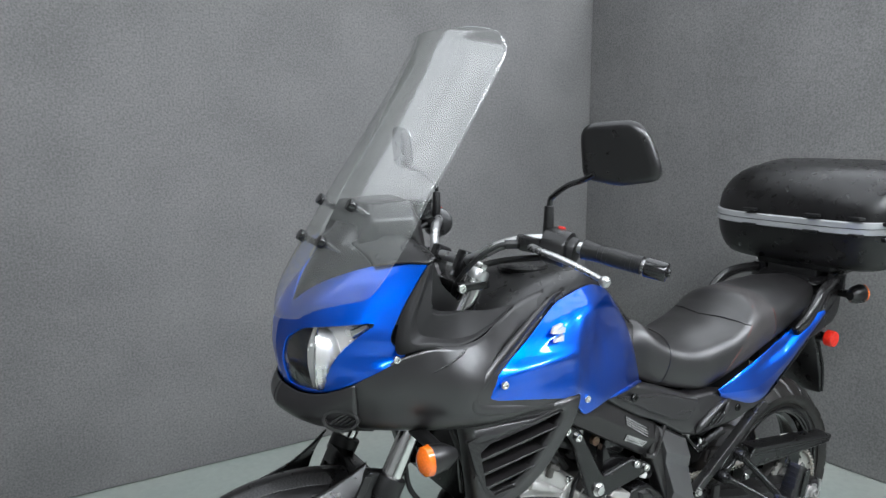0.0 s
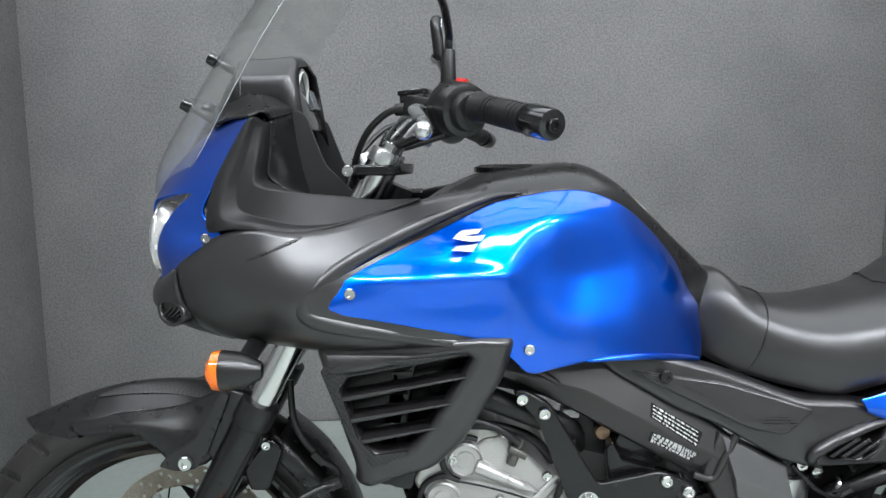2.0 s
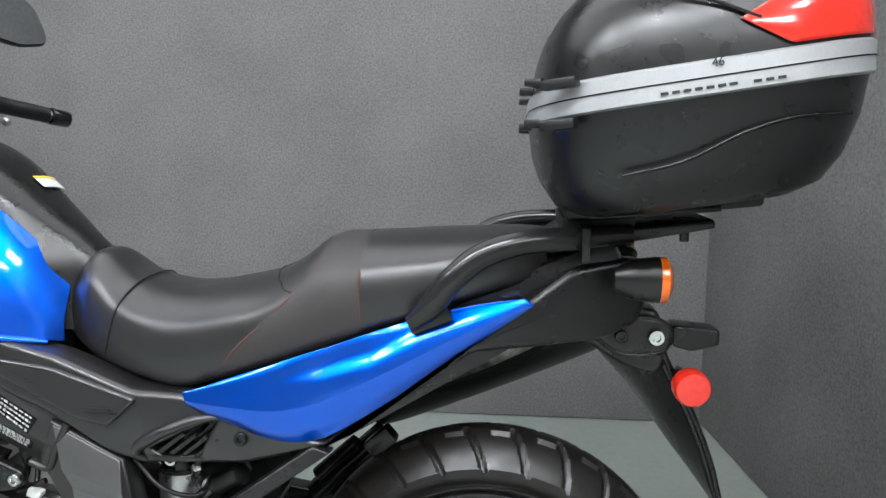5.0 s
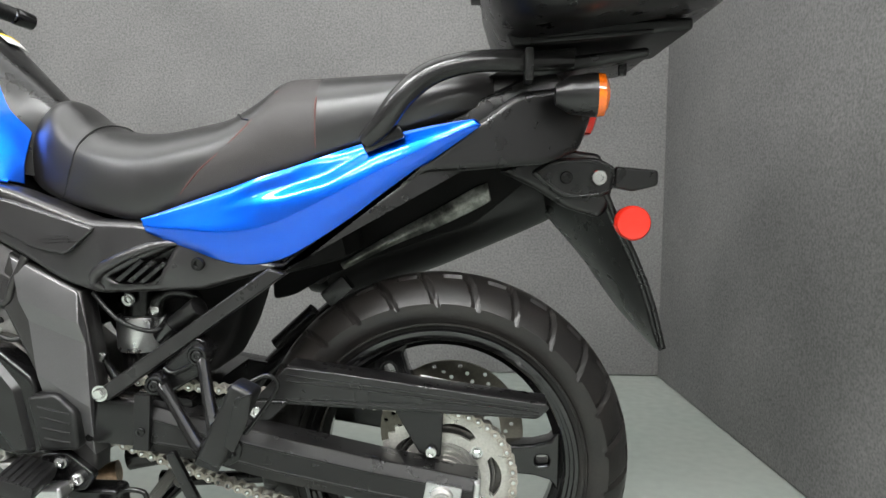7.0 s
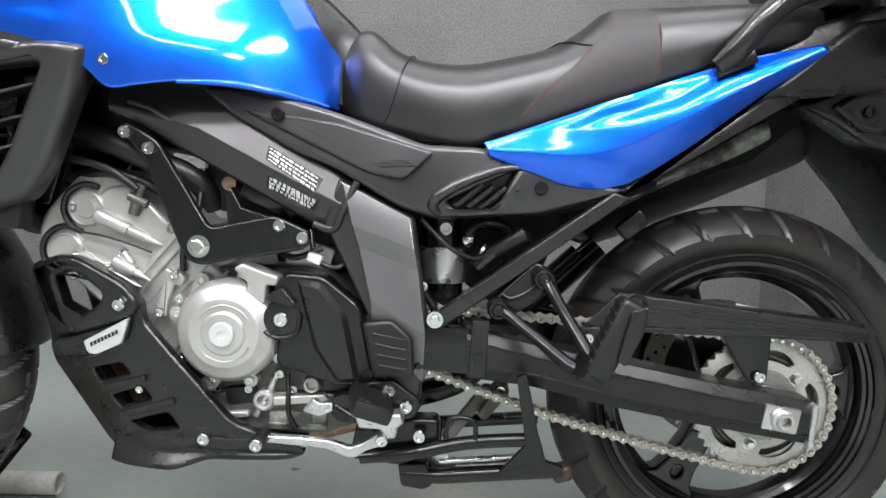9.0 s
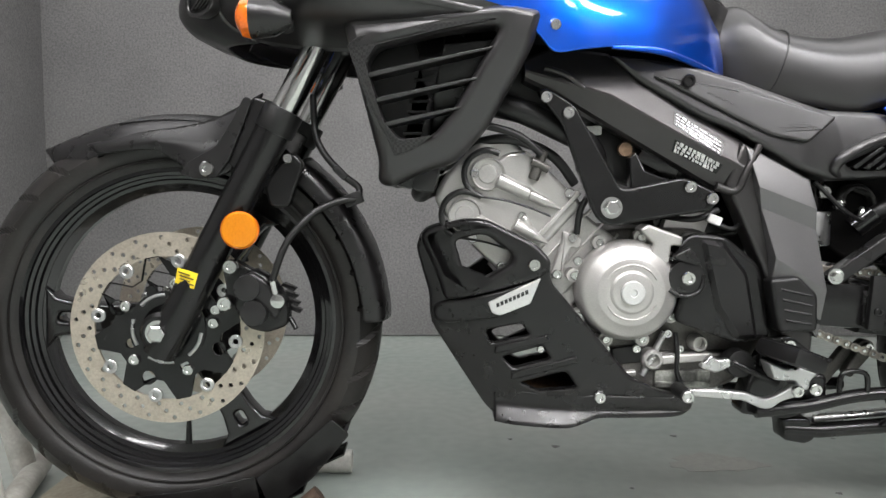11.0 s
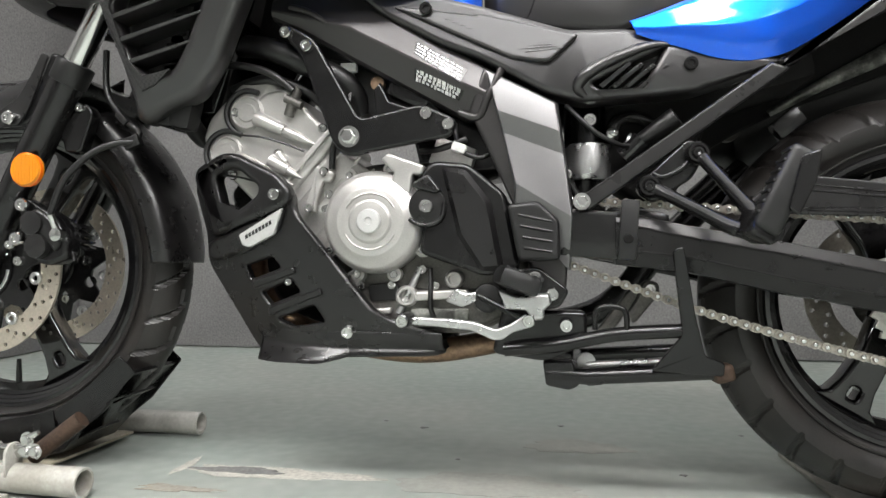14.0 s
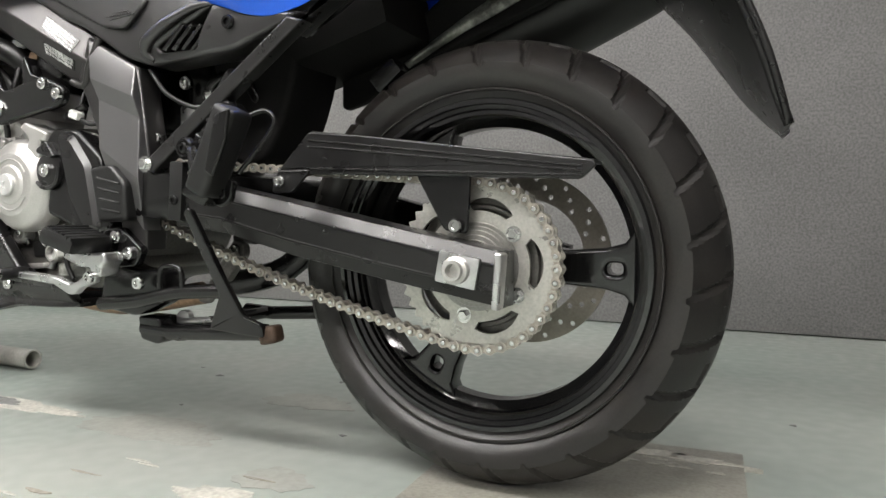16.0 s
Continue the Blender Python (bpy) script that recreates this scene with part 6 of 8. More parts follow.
pad = part("heel_plate", plate(rounded([(0.945, 0.455), (0.99, 0.46), (1.02, 0.432), (1.022, 0.375), (0.962, 0.372)], 0.008), -0.173, -0.142, 0.006, segments=3), SOFT, spar, "ribbed black heel guard")
for k in range(4):
    part("rib", rod((0.962 + 0.003 * k, -0.173, 0.44 - 0.016 * k), (1.01, -0.173, 0.43 - 0.0145 * k), 0.002, segments=8), SOFT, pad)
brk = part("engine_mount", plate(rounded([(0.585, 0.738), (0.6, 0.745), (0.645, 0.718), (0.718, 0.59), (0.815, 0.61), (0.87, 0.585), (0.862, 0.56), (0.735, 0.54), (0.705, 0.533), (0.682, 0.543), (0.67, 0.57), (0.625, 0.69)], 0.012), -0.156, -0.141, 0.004), SATIN, bike, "satin black Y-shaped engine mount")
for x, z, r in ((0.6, 0.729, 0.0095), (0.634, 0.706, 0.0095), (0.823, 0.595, 0.0095), (0.857, 0.577, 0.0095)):
    bolt(x, -0.156, z, r, brk)
bolt(0.703, -0.156, 0.563, 0.0115, brk, NUT, "nut")
cover_shape = rounded([(0.7, 0.798), (0.82, 0.785), (0.91, 0.76), (1.035, 0.715), (1.115, 0.712), (1.23, 0.685), (1.29, 0.662), (1.335, 0.652), (1.21, 0.614), (1.05, 0.606), (1.0, 0.622), (0.9, 0.68), (0.845, 0.702), (0.747, 0.757)], 0.012)
def cover_lean(s):
    return lambda x, y, z: (x, s * (y + (0.1 + 0.12 * min(1, max(0, (x - 0.88) / 0.12))) * max(0.0, z - 0.665) - 0.25 * max(0.0, min(z, 0.64) - 0.605) * min(1, max(0, (x - 0.95) / 0.1)) + 0.009), z)


for s in (1, -1):
    cover = part("side_cover", bend(plate(cover_shape, -0.155, -0.1, 0.008, [rounded([(1.066, 0.632), (1.17, 0.68), (1.15, 0.645), (1.14, 0.625), (1.085, 0.62)], 0.005)], segments=3), cover_lean(s)), COWL, bike, "matte black side cover with slatted vent")
    part("knee_pad", bend(plate(rounded([(0.765, 0.766), (0.91, 0.745), (1.05, 0.704), (1.005, 0.664), (0.95, 0.674), (0.82, 0.738)], 0.01), -0.161, -0.15, 0.004), cover_lean(s)), COWL, cover)
    part("vent_lip", bend(tube([(1.195, 0.682, -0.152), (1.15, 0.682, -0.157), (1.1, 0.665, -0.158), (1.058, 0.642, -0.158), (1.047, 0.625, -0.157), (1.058, 0.613, -0.154)], [0.002, 0.006, 0.008, 0.009, 0.008, 0.004], sides=14), lambda x, y, z: cover_lean(s)(x, z, y)), COWL, cover)
    part("vent_back", bend(plate([(1.06, 0.625), (1.175, 0.685), (1.145, 0.615)], -0.125, -0.12, 0), cover_lean(s)), SATIN, cover)
    for k in range(4):
        part("vent_slat", bend(plate([(1.076 + 0.018 * k, 0.628 - 0.002 * k), (1.118 + 0.017 * k, 0.66 - 0.002 * k), (1.123 + 0.017 * k, 0.656 - 0.002 * k), (1.083 + 0.018 * k, 0.624 - 0.001 * k)], -0.155, -0.125, 0.0015), cover_lean(s)), PLASTIC, cover)
    if s > 0:
        bolt(1.204, -0.15, 0.653, 0.01, cover, DARK_BOLT)
        bolt(0.82, -0.143, 0.757, 0.01, cover, DARK_BOLT)
        for k in range(12):
            part("pad_rib", bend(rod((0.85 + 0.011 * k, -0.1614, 0.739 - 0.0052 * k), (0.935 + 0.0082 * k, -0.1614, 0.7235 - 0.0036 * k), 0.0009, segments=6), cover_lean(1)), PLASTIC, cover)
part("subframe_rail", plate([(1.042, 0.46), (1.062, 0.446), (1.334, 0.64), (1.309, 0.649)], -0.16, -0.135, 0.004), STRUT, bike, "satin black subframe strut")
bolt(1.052, -0.161, 0.459, 0.0085, bike, NUT, "pivot_nut")

# ---- swing arm ----
bm = bmesh.new()
arm_rows = []
for x, zt, zb, out in ((1.1, 0.446, 0.368, 0.158), (1.197, 0.424, 0.358, 0.166), (1.314, 0.402, 0.331, 0.171), (1.45, 0.374, 0.305, 0.171), (1.612, 0.343, 0.276, 0.165)):
    arm_rows.append([bm.verts.new((x, y, z)) for y, z in ((-0.112, zt), (0.011 - out, zt), (0.0075 - out, zt - 0.001), (-out, zt - 0.0155), (-out - 0.0012, zt - 0.0165), (-out - 0.0012, zt - 0.0185), (-out, zt - 0.0195),
                     (-out, zb + 0.0235), (-out - 0.0012, zb + 0.0225), (-out - 0.0012, zb + 0.0205), (-out, zb + 0.0195), (0.011 - out, zb + 0.001), (0.015 - out, zb), (-0.112, zb))])
for p, q in zip(arm_rows, arm_rows[1:]):
    for k in range(14):
        bm.faces.new((p[k], p[(k + 1) % 14], q[(k + 1) % 14], q[k]))
bm.faces.new(arm_rows[0][::-1])
bm.faces.new(arm_rows[-1])
arm = part("swing_arm", bm, ARM, bike, "satin black box-section swing arm", sharp=10)
part("end_cap", plate(rounded([(1.607, 0.343), (1.617, 0.341), (1.612, 0.274), (1.603, 0.276)], 0.003), -0.17, -0.148, 0.003, segments=2), ALLOY, arm, "bright arm end cap")
part("axle_plate", box((1.561, -0.168, 0.3205), (0.053, 0.008, 0.038), (0, 10, 0), 0.003), ALLOY, arm)
part("axle_nut", lathe([(0.017, -0.17), (0.0165, -0.18), (0.0125, -0.182), (0.0115, -0.187), (0.0082, -0.187), (0.0078, -0.174), (0.001, -0.174)], (1.561, 0, 0.3205), 6 * 3), CAST, arm)
part("arm_front", box((1.07, -0.13, 0.412), (0.1, 0.05, 0.07), (0, 4, 0), 0.008), SATIN, arm)
part("arm_clip", box((1.117, -0.163, 0.418), (0.025, 0.012, 0.085), (0, 4, 0), 0.003), SOFT, arm)
bolt(1.116, -0.168, 0.405, 0.007, arm, DARK_BOLT)
part("right_arm", plate([(1.06, 0.46), (1.3, 0.42), (1.62, 0.34), (1.61, 0.285), (1.3, 0.33), (1.06, 0.38)], 0.12, 0.16, 0.006), SATIN, arm)
part("arm_bridge", box((1.13, 0, 0.41), (0.09, 0.26, 0.08), (0, 8, 0), 0.01), SATIN, arm)
guard_part = part("chain_guard", plate(rounded([(1.275, 0.447), (1.325, 0.497), (1.4, 0.49), (1.712, 0.449), (1.716, 0.443), (1.698, 0.427), (1.33, 0.44)], 0.005), -0.135, -0.128, 0.002), PLASTIC, bike, "black chain guard over the upper chain")
part("guard_top", plate([(1.325, 0.494), (1.712, 0.446), (1.712, 0.45), (1.326, 0.499)], -0.13, -0.085, 0.001), PLASTIC, guard_part)
for z0, z1 in ((0.486, 0.442), (0.4775, 0.4365), (0.4475, 0.4315)):
    part("guard_line", rod((1.325, -0.1352, z0), (1.7, -0.1352, z1), 0.0016, segments=6), SEMI, guard_part)
part("guard_bracket", plate(rounded([(1.485, 0.436), (1.56, 0.436), (1.556, 0.362), (1.525, 0.366)], 0.006), -0.128, -0.122, 0.002), SATIN, guard_part)
part("guard_tab", plate(rounded([(1.275, 0.446), (1.33, 0.446), (1.3, 0.415), (1.265, 0.415)], 0.006), -0.138, -0.132, 0.002), PLASTIC, guard_part)
bolt(1.542, -0.13, 0.372, 0.009, guard_part)
bolt(1.281, -0.139, 0.43, 0.009, guard_part)
part("white_label", plate([(1.52, 0.468), (1.585, 0.457), (1.585, 0.464), (1.522, 0.476)], -0.085, -0.083, 0), LABEL, guard_part)

part("inner_fender", plate(rounded([(1.24, 0.56), (1.24, 0.625), (1.33, 0.66), (1.6, 0.85), (1.72, 0.88), (1.72, 0.8), (1.6, 0.7), (1.5, 0.665), (1.4, 0.63), (1.33, 0.6), (1.28, 0.57)], 0.012), 0.08, 0.1, 0.004), MATT, bike, "black inner fender over the rear tyre")
# ---- exhaust ----
muffler = part("muffler", tube([(1.27, 0.19, 0.585), (1.3, 0.195, 0.6), (1.33, 0.2, 0.612), (1.5, 0.2, 0.681), (1.69, 0.2, 0.76), (1.72, 0.2, 0.772)], [0.03, 0.055, 0.074, 0.077, 0.074, 0.068], sides=32), SOFT, bike, "black exhaust silencer on the far side")
part("silencer_cap", tube([(1.716, 0.2, 0.77), (1.728, 0.2, 0.775), (1.742, 0.2, 0.781)], [0.069, 0.067, 0.05], sides=32), RUST, muffler, "heat-stained end cap")
part("silencer_tip", rod((1.735, 0.2, 0.778), (1.76, 0.2, 0.788), 0.024), SATIN, muffler)
part("hanger_bush", lathe([(0.02, 0.0), (0.02, -0.02), (0.012, -0.024), (0.009, -0.02), (0.002, -0.02)], (1.313, 0.13, 0.605), 24), GREY_CAST, muffler, "round rubber hanger bush")
part("heat_shield", skin([[(x, 0.072, zt), (x + 0.003, 0.067, (zt + zb) / 2), (x + 0.006, 0.072, zb)] for x, zt, zb in ((1.365, 0.627, 0.619), (1.45, 0.678, 0.661), (1.53, 0.722, 0.694), (1.6, 0.762, 0.728), (1.622, 0.77, 0.742))]), SHIELD, muffler, "dull steel exhaust heat shield", solid=0.003)
part("hanger", box((1.375, 0.0, 0.592), (0.05, 0.03, 0.03), (0, -40, 0), 0.006), SATIN, muffler)
part("link_pipe", tube([(0.95, 0.1, 0.25), (1.1, 0.12, 0.29), (1.22, 0.14, 0.42), (1.35, 0.15, 0.54)], 0.024), SATIN, muffler)
part("header_pipe", tube([(0.5, 0.02, 0.44), (0.47, 0.02, 0.38), (0.5, 0.02, 0.29), (0.6, 0.02, 0.24), (0.78, 0.02, 0.215), (0.95, 0.06, 0.24)], 0.021), RUST, muffler, "heat-stained exhaust header")

# ---- engine ----
AX = Vector((-0.74, 0, 0.67)).normalized()      # front cylinder's axis in side view
UP = Vector((0.67, 0, 0.74)).normalized()
O = Vector((0.69, 0, 0.44))


def eng(u, v):
    """A place in side view: u along the front cylinder, v across it."""
    p = O + AX * u + UP * v
    return (p.x, p.z)


block = part("engine", plate(rounded([eng(0.0, -0.08), eng(0.12, -0.075), eng(0.12, 0.07), eng(0.0, 0.08)], 0.01), -0.105, 0.1, 0.006), CAST, bike, "cast aluminium V-twin engine")
part("cylinder_head", plate(rounded([eng(0.1, -0.09), eng(0.235, -0.085), eng(0.25, -0.06), eng(0.25, 0.055), eng(0.225, 0.085), eng(0.1, 0.082)], 0.012), -0.112, 0.105, 0.008, segments=3), CAST, block)
part("head_cover", plate(rounded([eng(0.225, -0.085), eng(0.28, -0.075), eng(0.295, -0.04), eng(0.292, 0.045), eng(0.268, 0.075), eng(0.225, 0.083)], 0.014), -0.108, 0.1, 0.008), CAST, block)
for u, v, r in ((0.246, 0.013, 0.028), (0.229, -0.059, 0.028)):
    x, z = eng(u, v)
    part("cam_cap", lathe([(r, -0.105), (r, -0.117), (r * 0.9, -0.12), (r * 0.82, -0.1165), (r * 0.55, -0.1165), (r * 0.5, -0.119), (0.004, -0.119)], (x, 0, z), 36), CAST, block)
    part("coil_neck", rod((x + 0.016, -0.116, z - 0.009), (x + 0.066, -0.118, z - 0.032), 0.0125, 0.0105, bevel=0.003), CAST, block)
    part("coil_end", rod((x + 0.066, -0.118, z - 0.032), (x + 0.092, -0.118, z - 0.044), 0.0085, 0.008, bevel=0.002, bm=rod((x + 0.092, -0.118, z - 0.044), (x + 0.117, -0.118, z - 0.055), 0.0075, 0.0015)), CAST, block)
part("stud", rod((0.559, -0.12, 0.536), (0.59, -0.12, 0.518), 0.0115, 0.01, bevel=0.003, bm=rod((0.59, -0.12, 0.518), (0.613, -0.12, 0.505), 0.008, 0.0015)), CAST, block)
part("stud", rod((0.572, -0.118, 0.548), (0.583, -0.118, 0.53), 0.007, bevel=0.002), CAST, block)
part("stud", rod((0.604, -0.116, 0.652), (0.588, -0.116, 0.606), 0.0085, bevel=0.003, bm=rod((0.585, -0.12, 0.635), (0.612, -0.12, 0.622), 0.007)), GREY_CAST, block)
part("pipe_bracket", plate(rounded([(0.637, 0.526), (0.668, 0.512), (0.661, 0.497), (0.649, 0.5), (0.637, 0.466), (0.637, 0.448), (0.616, 0.456), (0.623, 0.472), (0.634, 0.504)], 0.005), -0.122, -0.108, 0.003), CAST, block)
for x, z in ((0.651, 0.515), (0.627, 0.457), (0.66, 0.478), (0.658, 0.455)):
    bolt(x, -0.122, z, 0.0075, block)
part("gasket_rib", plate([eng(0.115, -0.095), eng(0.123, -0.095), eng(0.123, 0.09), eng(0.115, 0.09)], -0.118, 0.1, 0.002), CAST, block)
for k in range(3):
    a, b = eng(0.025 + 0.03 * k, -0.085), eng(0.025 + 0.03 * k, 0.085)
    part("casting_rib", rod((a[0], -0.1045, a[1]), (b[0], -0.1045, b[1]), 0.0022, segments=8), CAST, block)
for u, v in ((0.13, 0.078), (0.2, 0.075), (0.13, -0.08), (0.195, -0.078), (0.16, 0.0), (0.262, 0.0)):
    x, z = eng(u, v)
    bolt(x, -0.113, z, 0.008, block)
part("crankcase", plate(rounded([(0.6, 0.42), (0.64, 0.5), (0.72, 0.53), (0.87, 0.53), (0.95, 0.46), (0.98, 0.36), (0.93, 0.27), (0.7, 0.25), (0.63, 0.32)], 0.03), -0.1, 0.12, 0.01), GREY_CAST, block)
cx, cz = 0.737, 0.433
stator = part("alternator_cover", lathe([(0.08, -0.108), (0.08, -0.13), (0.0785, -0.139), (0.0745, -0.146), (0.068, -0.151), (0.057, -0.1545), (0.054, -0.158), (0.051, -0.1592), (0.034, -0.1598), (0.031, -0.163), (0.029, -0.1635), (0.019, -0.164), (0.004, -0.164)], (cx, 0, cz), 72), CAST, block, "round satin aluminium alternator cover")
part("cover_plug", lathe([(0.0185, -0.163), (0.0185, -0.168), (0.017, -0.1695), (0.006, -0.17), (0.005, -0.167), (0.001, -0.167)], (cx, 0, cz), 32), LABEL_BRIGHT, stator)
for a in (35, 75, 120, 165, 210, 250, 290, 330):
    x, z = cx + 0.086 * math.cos(radians(a)), cz + 0.086 * math.sin(radians(a))
    lug = part("lug", lathe([(0.011, -0.106), (0.011, -0.124), (0.004, -0.124)], (x, 0, z), 18), CAST, stator)
    bolt(x, -0.124, z, 0.006, stator)
for sgn in (1, -1):
    part("cover_rib", tube([(cx + 0.043 * math.cos(radians(t)), -0.16, cz + sgn * 0.043 * math.sin(radians(t))) for t in (28, 55, 90, 125, 152)], 0.0014, sides=8), CAST, stator)
part("timing_boss", plate(rounded([(0.751, 0.529), (0.762, 0.538), (0.818, 0.518), (0.815, 0.503), (0.8, 0.505), (0.797, 0.476), (0.769, 0.479), (0.766, 0.492), (0.772, 0.508)], 0.004), -0.15, -0.11, 0.004), CAST, block)
spc = part("sprocket_cover", plate(rounded([(0.808, 0.5), (0.83, 0.525), (0.885, 0.52), (0.94, 0.475), (0.963, 0.36), (0.91, 0.35), (0.81, 0.385), (0.818, 0.43), (0.812, 0.455)], 0.012), -0.148, -0.105, 0.007, segments=3), SATIN, block, "satin black front sprocket cover")
part("cover_boss", lathe([(0.03, -0.146), (0.028, -0.153), (0.016, -0.155), (0.004, -0.155)], (0.824, 0, 0.455), 32), PLASTIC, spc)
bolt(0.824, -0.155, 0.455, 0.011, spc)
part("cover_wedge", plate(rounded([(0.826, 0.503), (0.846, 0.479), (0.838, 0.474), (0.803, 0.484), (0.802, 0.491)], 0.003), -0.159, -0.145, 0.003, segments=2), PLASTIC, spc)
part("cover_lip", tube([(0.797, -0.152, 0.436), (0.812, -0.155, 0.428), (0.832, -0.155, 0.428), (0.846, -0.154, 0.438), (0.85, -0.153, 0.46)], 0.0035), PLASTIC, spc)
bolt(0.864, -0.13, 0.504, 0.0085, spc, NUT, "nut")
part("cover_facet", plate(rounded([(0.845, 0.515), (0.882, 0.51), (0.92, 0.462), (0.94, 0.36), (0.905, 0.357), (0.87, 0.41)], 0.008), -0.156, -0.14, 0.008, segments=1), PLASTIC, spc, sharp=15)
part("sump", plate(rounded([(0.66, 0.33), (0.95, 0.33), (0.96, 0.3), (0.88, 0.26), (0.68, 0.265)], 0.012), -0.108, 0.1, 0.008), GREY_CAST, block)
sump_box = part("sump_box", box((0.8365, -0.1, 0.285), (0.092, 0.03, 0.03), (0, 0, 0), 0.005), SHIELD, block)
part("box_ridge", box((0.8365, -0.116, 0.28), (0.09, 0.003, 0.004), (0, 0, 0), 0.001), SHIELD, sump_box)
for x, z in ((0.665, 0.36), (0.71, 0.335), (0.76, 0.335), (0.81, 0.36), (0.83, 0.335), (0.69, 0.31)):
    bolt(x, -0.112, z, 0.007, block)
for bx, bz, br in ((0.785, 0.318, 0.017), (0.7, 0.345, 0.013), (0.86, 0.345, 0.014)):
    part("case_boss", lathe([(br, -0.1), (br, -0.12), (br * 0.8, -0.124), (br * 0.62, -0.124), (br * 0.55, -0.112), (0.003, -0.112)], (bx, 0, bz), 28), CAST, block)
part("case_rib", plate(rounded([(0.8, 0.325), (0.88, 0.33), (0.885, 0.318), (0.8, 0.31)], 0.004), -0.122, -0.1, 0.003), CAST, block)
part("case_rib", plate(rounded([(0.69, 0.295), (0.76, 0.3), (0.76, 0.29), (0.69, 0.284)], 0.004), -0.118, -0.1, 0.003), CAST, block)
# black plate laid on the case for the shade of a recess
part("dark_recess", plate(rounded([(0.72, 0.335), (0.77, 0.34), (0.77, 0.312), (0.725, 0.308)], 0.006), -0.1115, -0.1, 0.002), SOFT, block)
part("strut_rod", rod((0.771, -0.112, 0.291), (0.806, -0.112, 0.362), 0.0055), ALLOY, block)
part("loom", tube([(0.822, -0.115, 0.362), (0.824, -0.122, 0.33), (0.824, -0.122, 0.3), (0.834, -0.118, 0.275)], 0.004), SOFT, block)
# rear cylinder and the dark mass under the tank
part("rear_cylinder", plate(rounded([(0.8, 0.5), (0.77, 0.62), (0.8, 0.7), (0.94, 0.69), (0.96, 0.52)], 0.02), -0.06, 0.09, 0.01), SATIN, block)
part("rear_head", box((0.85, -0.062, 0.54), (0.07, 0.03, 0.05), (0, 20, 0), 0.006), CAST, block)
air = part("airbox", box((0.7, 0, 0.76), (0.36, 0.18, 0.14), (0, 12, 0), 0.03), SOFT, bike, "black airbox under the tank")
part("throttle_body", box((0.74, -0.05, 0.65), (0.12, 0.07, 0.09), (0, 15, 0), 0.012), SOFT, air)
part("connector", box((0.685, -0.1, 0.685), (0.026, 0.014, 0.014), (0, 0, 0), 0.002), LABEL, air, "white wiring connector")
part("sensor", rod((0.735, -0.1, 0.655), (0.735, -0.112, 0.655), 0.011), RUST, air)
part("hose", tube([(0.5, -0.1, 0.73), (0.56, -0.12, 0.715), (0.63, -0.115, 0.685), (0.68, -0.1, 0.66), (0.7, -0.07, 0.62)], 0.019), SOFT, air)
part("hose", tube([(0.48, -0.09, 0.66), (0.55, -0.11, 0.67), (0.62, -0.1, 0.645), (0.66, -0.09, 0.6)], 0.008), SOFT, air)
for u, v in ((0.246, 0.013), (0.229, -0.059)):
    cxl, czl = eng(u, v)
    part("lead_boot", tube([(cxl + 0.037 * math.cos(radians(t)), -0.113, czl + 0.037 * math.sin(radians(t))) for t in (60, 85, 110, 140, 170, 200, 230, 255)], 0.0048, sides=8), SOFT, air)
    part("spark_lead", tube([(cxl - 0.01, -0.116, czl - 0.036), (cxl + 0.03, -0.122, czl - 0.042), (cxl + 0.07, -0.122, czl - 0.054), (cxl + 0.1, -0.119, czl - 0.066)], 0.0018, sides=8), SOFT, air)
for pts, r in (([(0.44, -0.1, 0.69), (0.5, -0.128, 0.69), (0.56, -0.13, 0.675), (0.6, -0.125, 0.645)], 0.006), ([(0.86, -0.11, 0.585), (0.87, -0.13, 0.545), (0.9, -0.13, 0.53), (0.92, -0.12, 0.54)], 0.004),
               ([(0.7, -0.09, 0.7), (0.75, -0.12, 0.675), (0.8, -0.12, 0.64), (0.83, -0.1, 0.61)], 0.007), ([(0.8, -0.08, 0.55), (0.84, -0.13, 0.545), (0.88, -0.125, 0.56)], 0.005)):
    part("cable", tube(pts, r, sides=10), SOFT, air)
part("connector", box((0.87, -0.135, 0.545), (0.022, 0.014, 0.014), (0, 20, 0), 0.003), LABEL, air, "white wiring connector")
part("coil", box((0.79, -0.1, 0.64), (0.07, 0.04, 0.04), (0, 25, 0), 0.008), SATIN, air)
part("cable", tube([(0.69, -0.1, 0.66), (0.685, -0.115, 0.6), (0.665, -0.115, 0.56), (0.66, -0.11, 0.52)], 0.005), SOFT, air)
part("bracket_plate", plate([(0.735, 0.64), (0.745, 0.65), (0.76, 0.62), (0.82, 0.6), (0.81, 0.585), (0.74, 0.585)], -0.135, -0.11, 0.003), SATIN, air)
rad = part("radiator", box((0.408, 0, 0.71), (0.035, 0.3, 0.24), (0, 12, 0), 0.006), SATIN, bike, "dark finned radiator")
for k in range(12):
    part("fin", box((0.386 + 0.0034 * k, -0.151, 0.61 + 0.016 * k), (0.03, 0.003, 0.004), (0, 0, 0), 0), SATIN, rad)
part("radiator_tank", box((0.42, -0.135, 0.615), (0.04, 0.04, 0.06), (0, 12, 0), 0.012), SOFT, rad)
part("radiator_hose", tube([(0.42, -0.12, 0.6), (0.41, -0.06, 0.585), (0.42, 0.0, 0.59), (0.47, 0.03, 0.61)], 0.016), SOFT, rad)
for s in (-1, 1):
    part("inner_shroud", plate(rounded([(0.3, 0.82), (0.4, 0.82), (0.43, 0.72), (0.42, 0.63), (0.395, 0.61), (0.37, 0.64)], 0.008), s * 0.15, s * 0.13, 0.004), SOFT, bike)
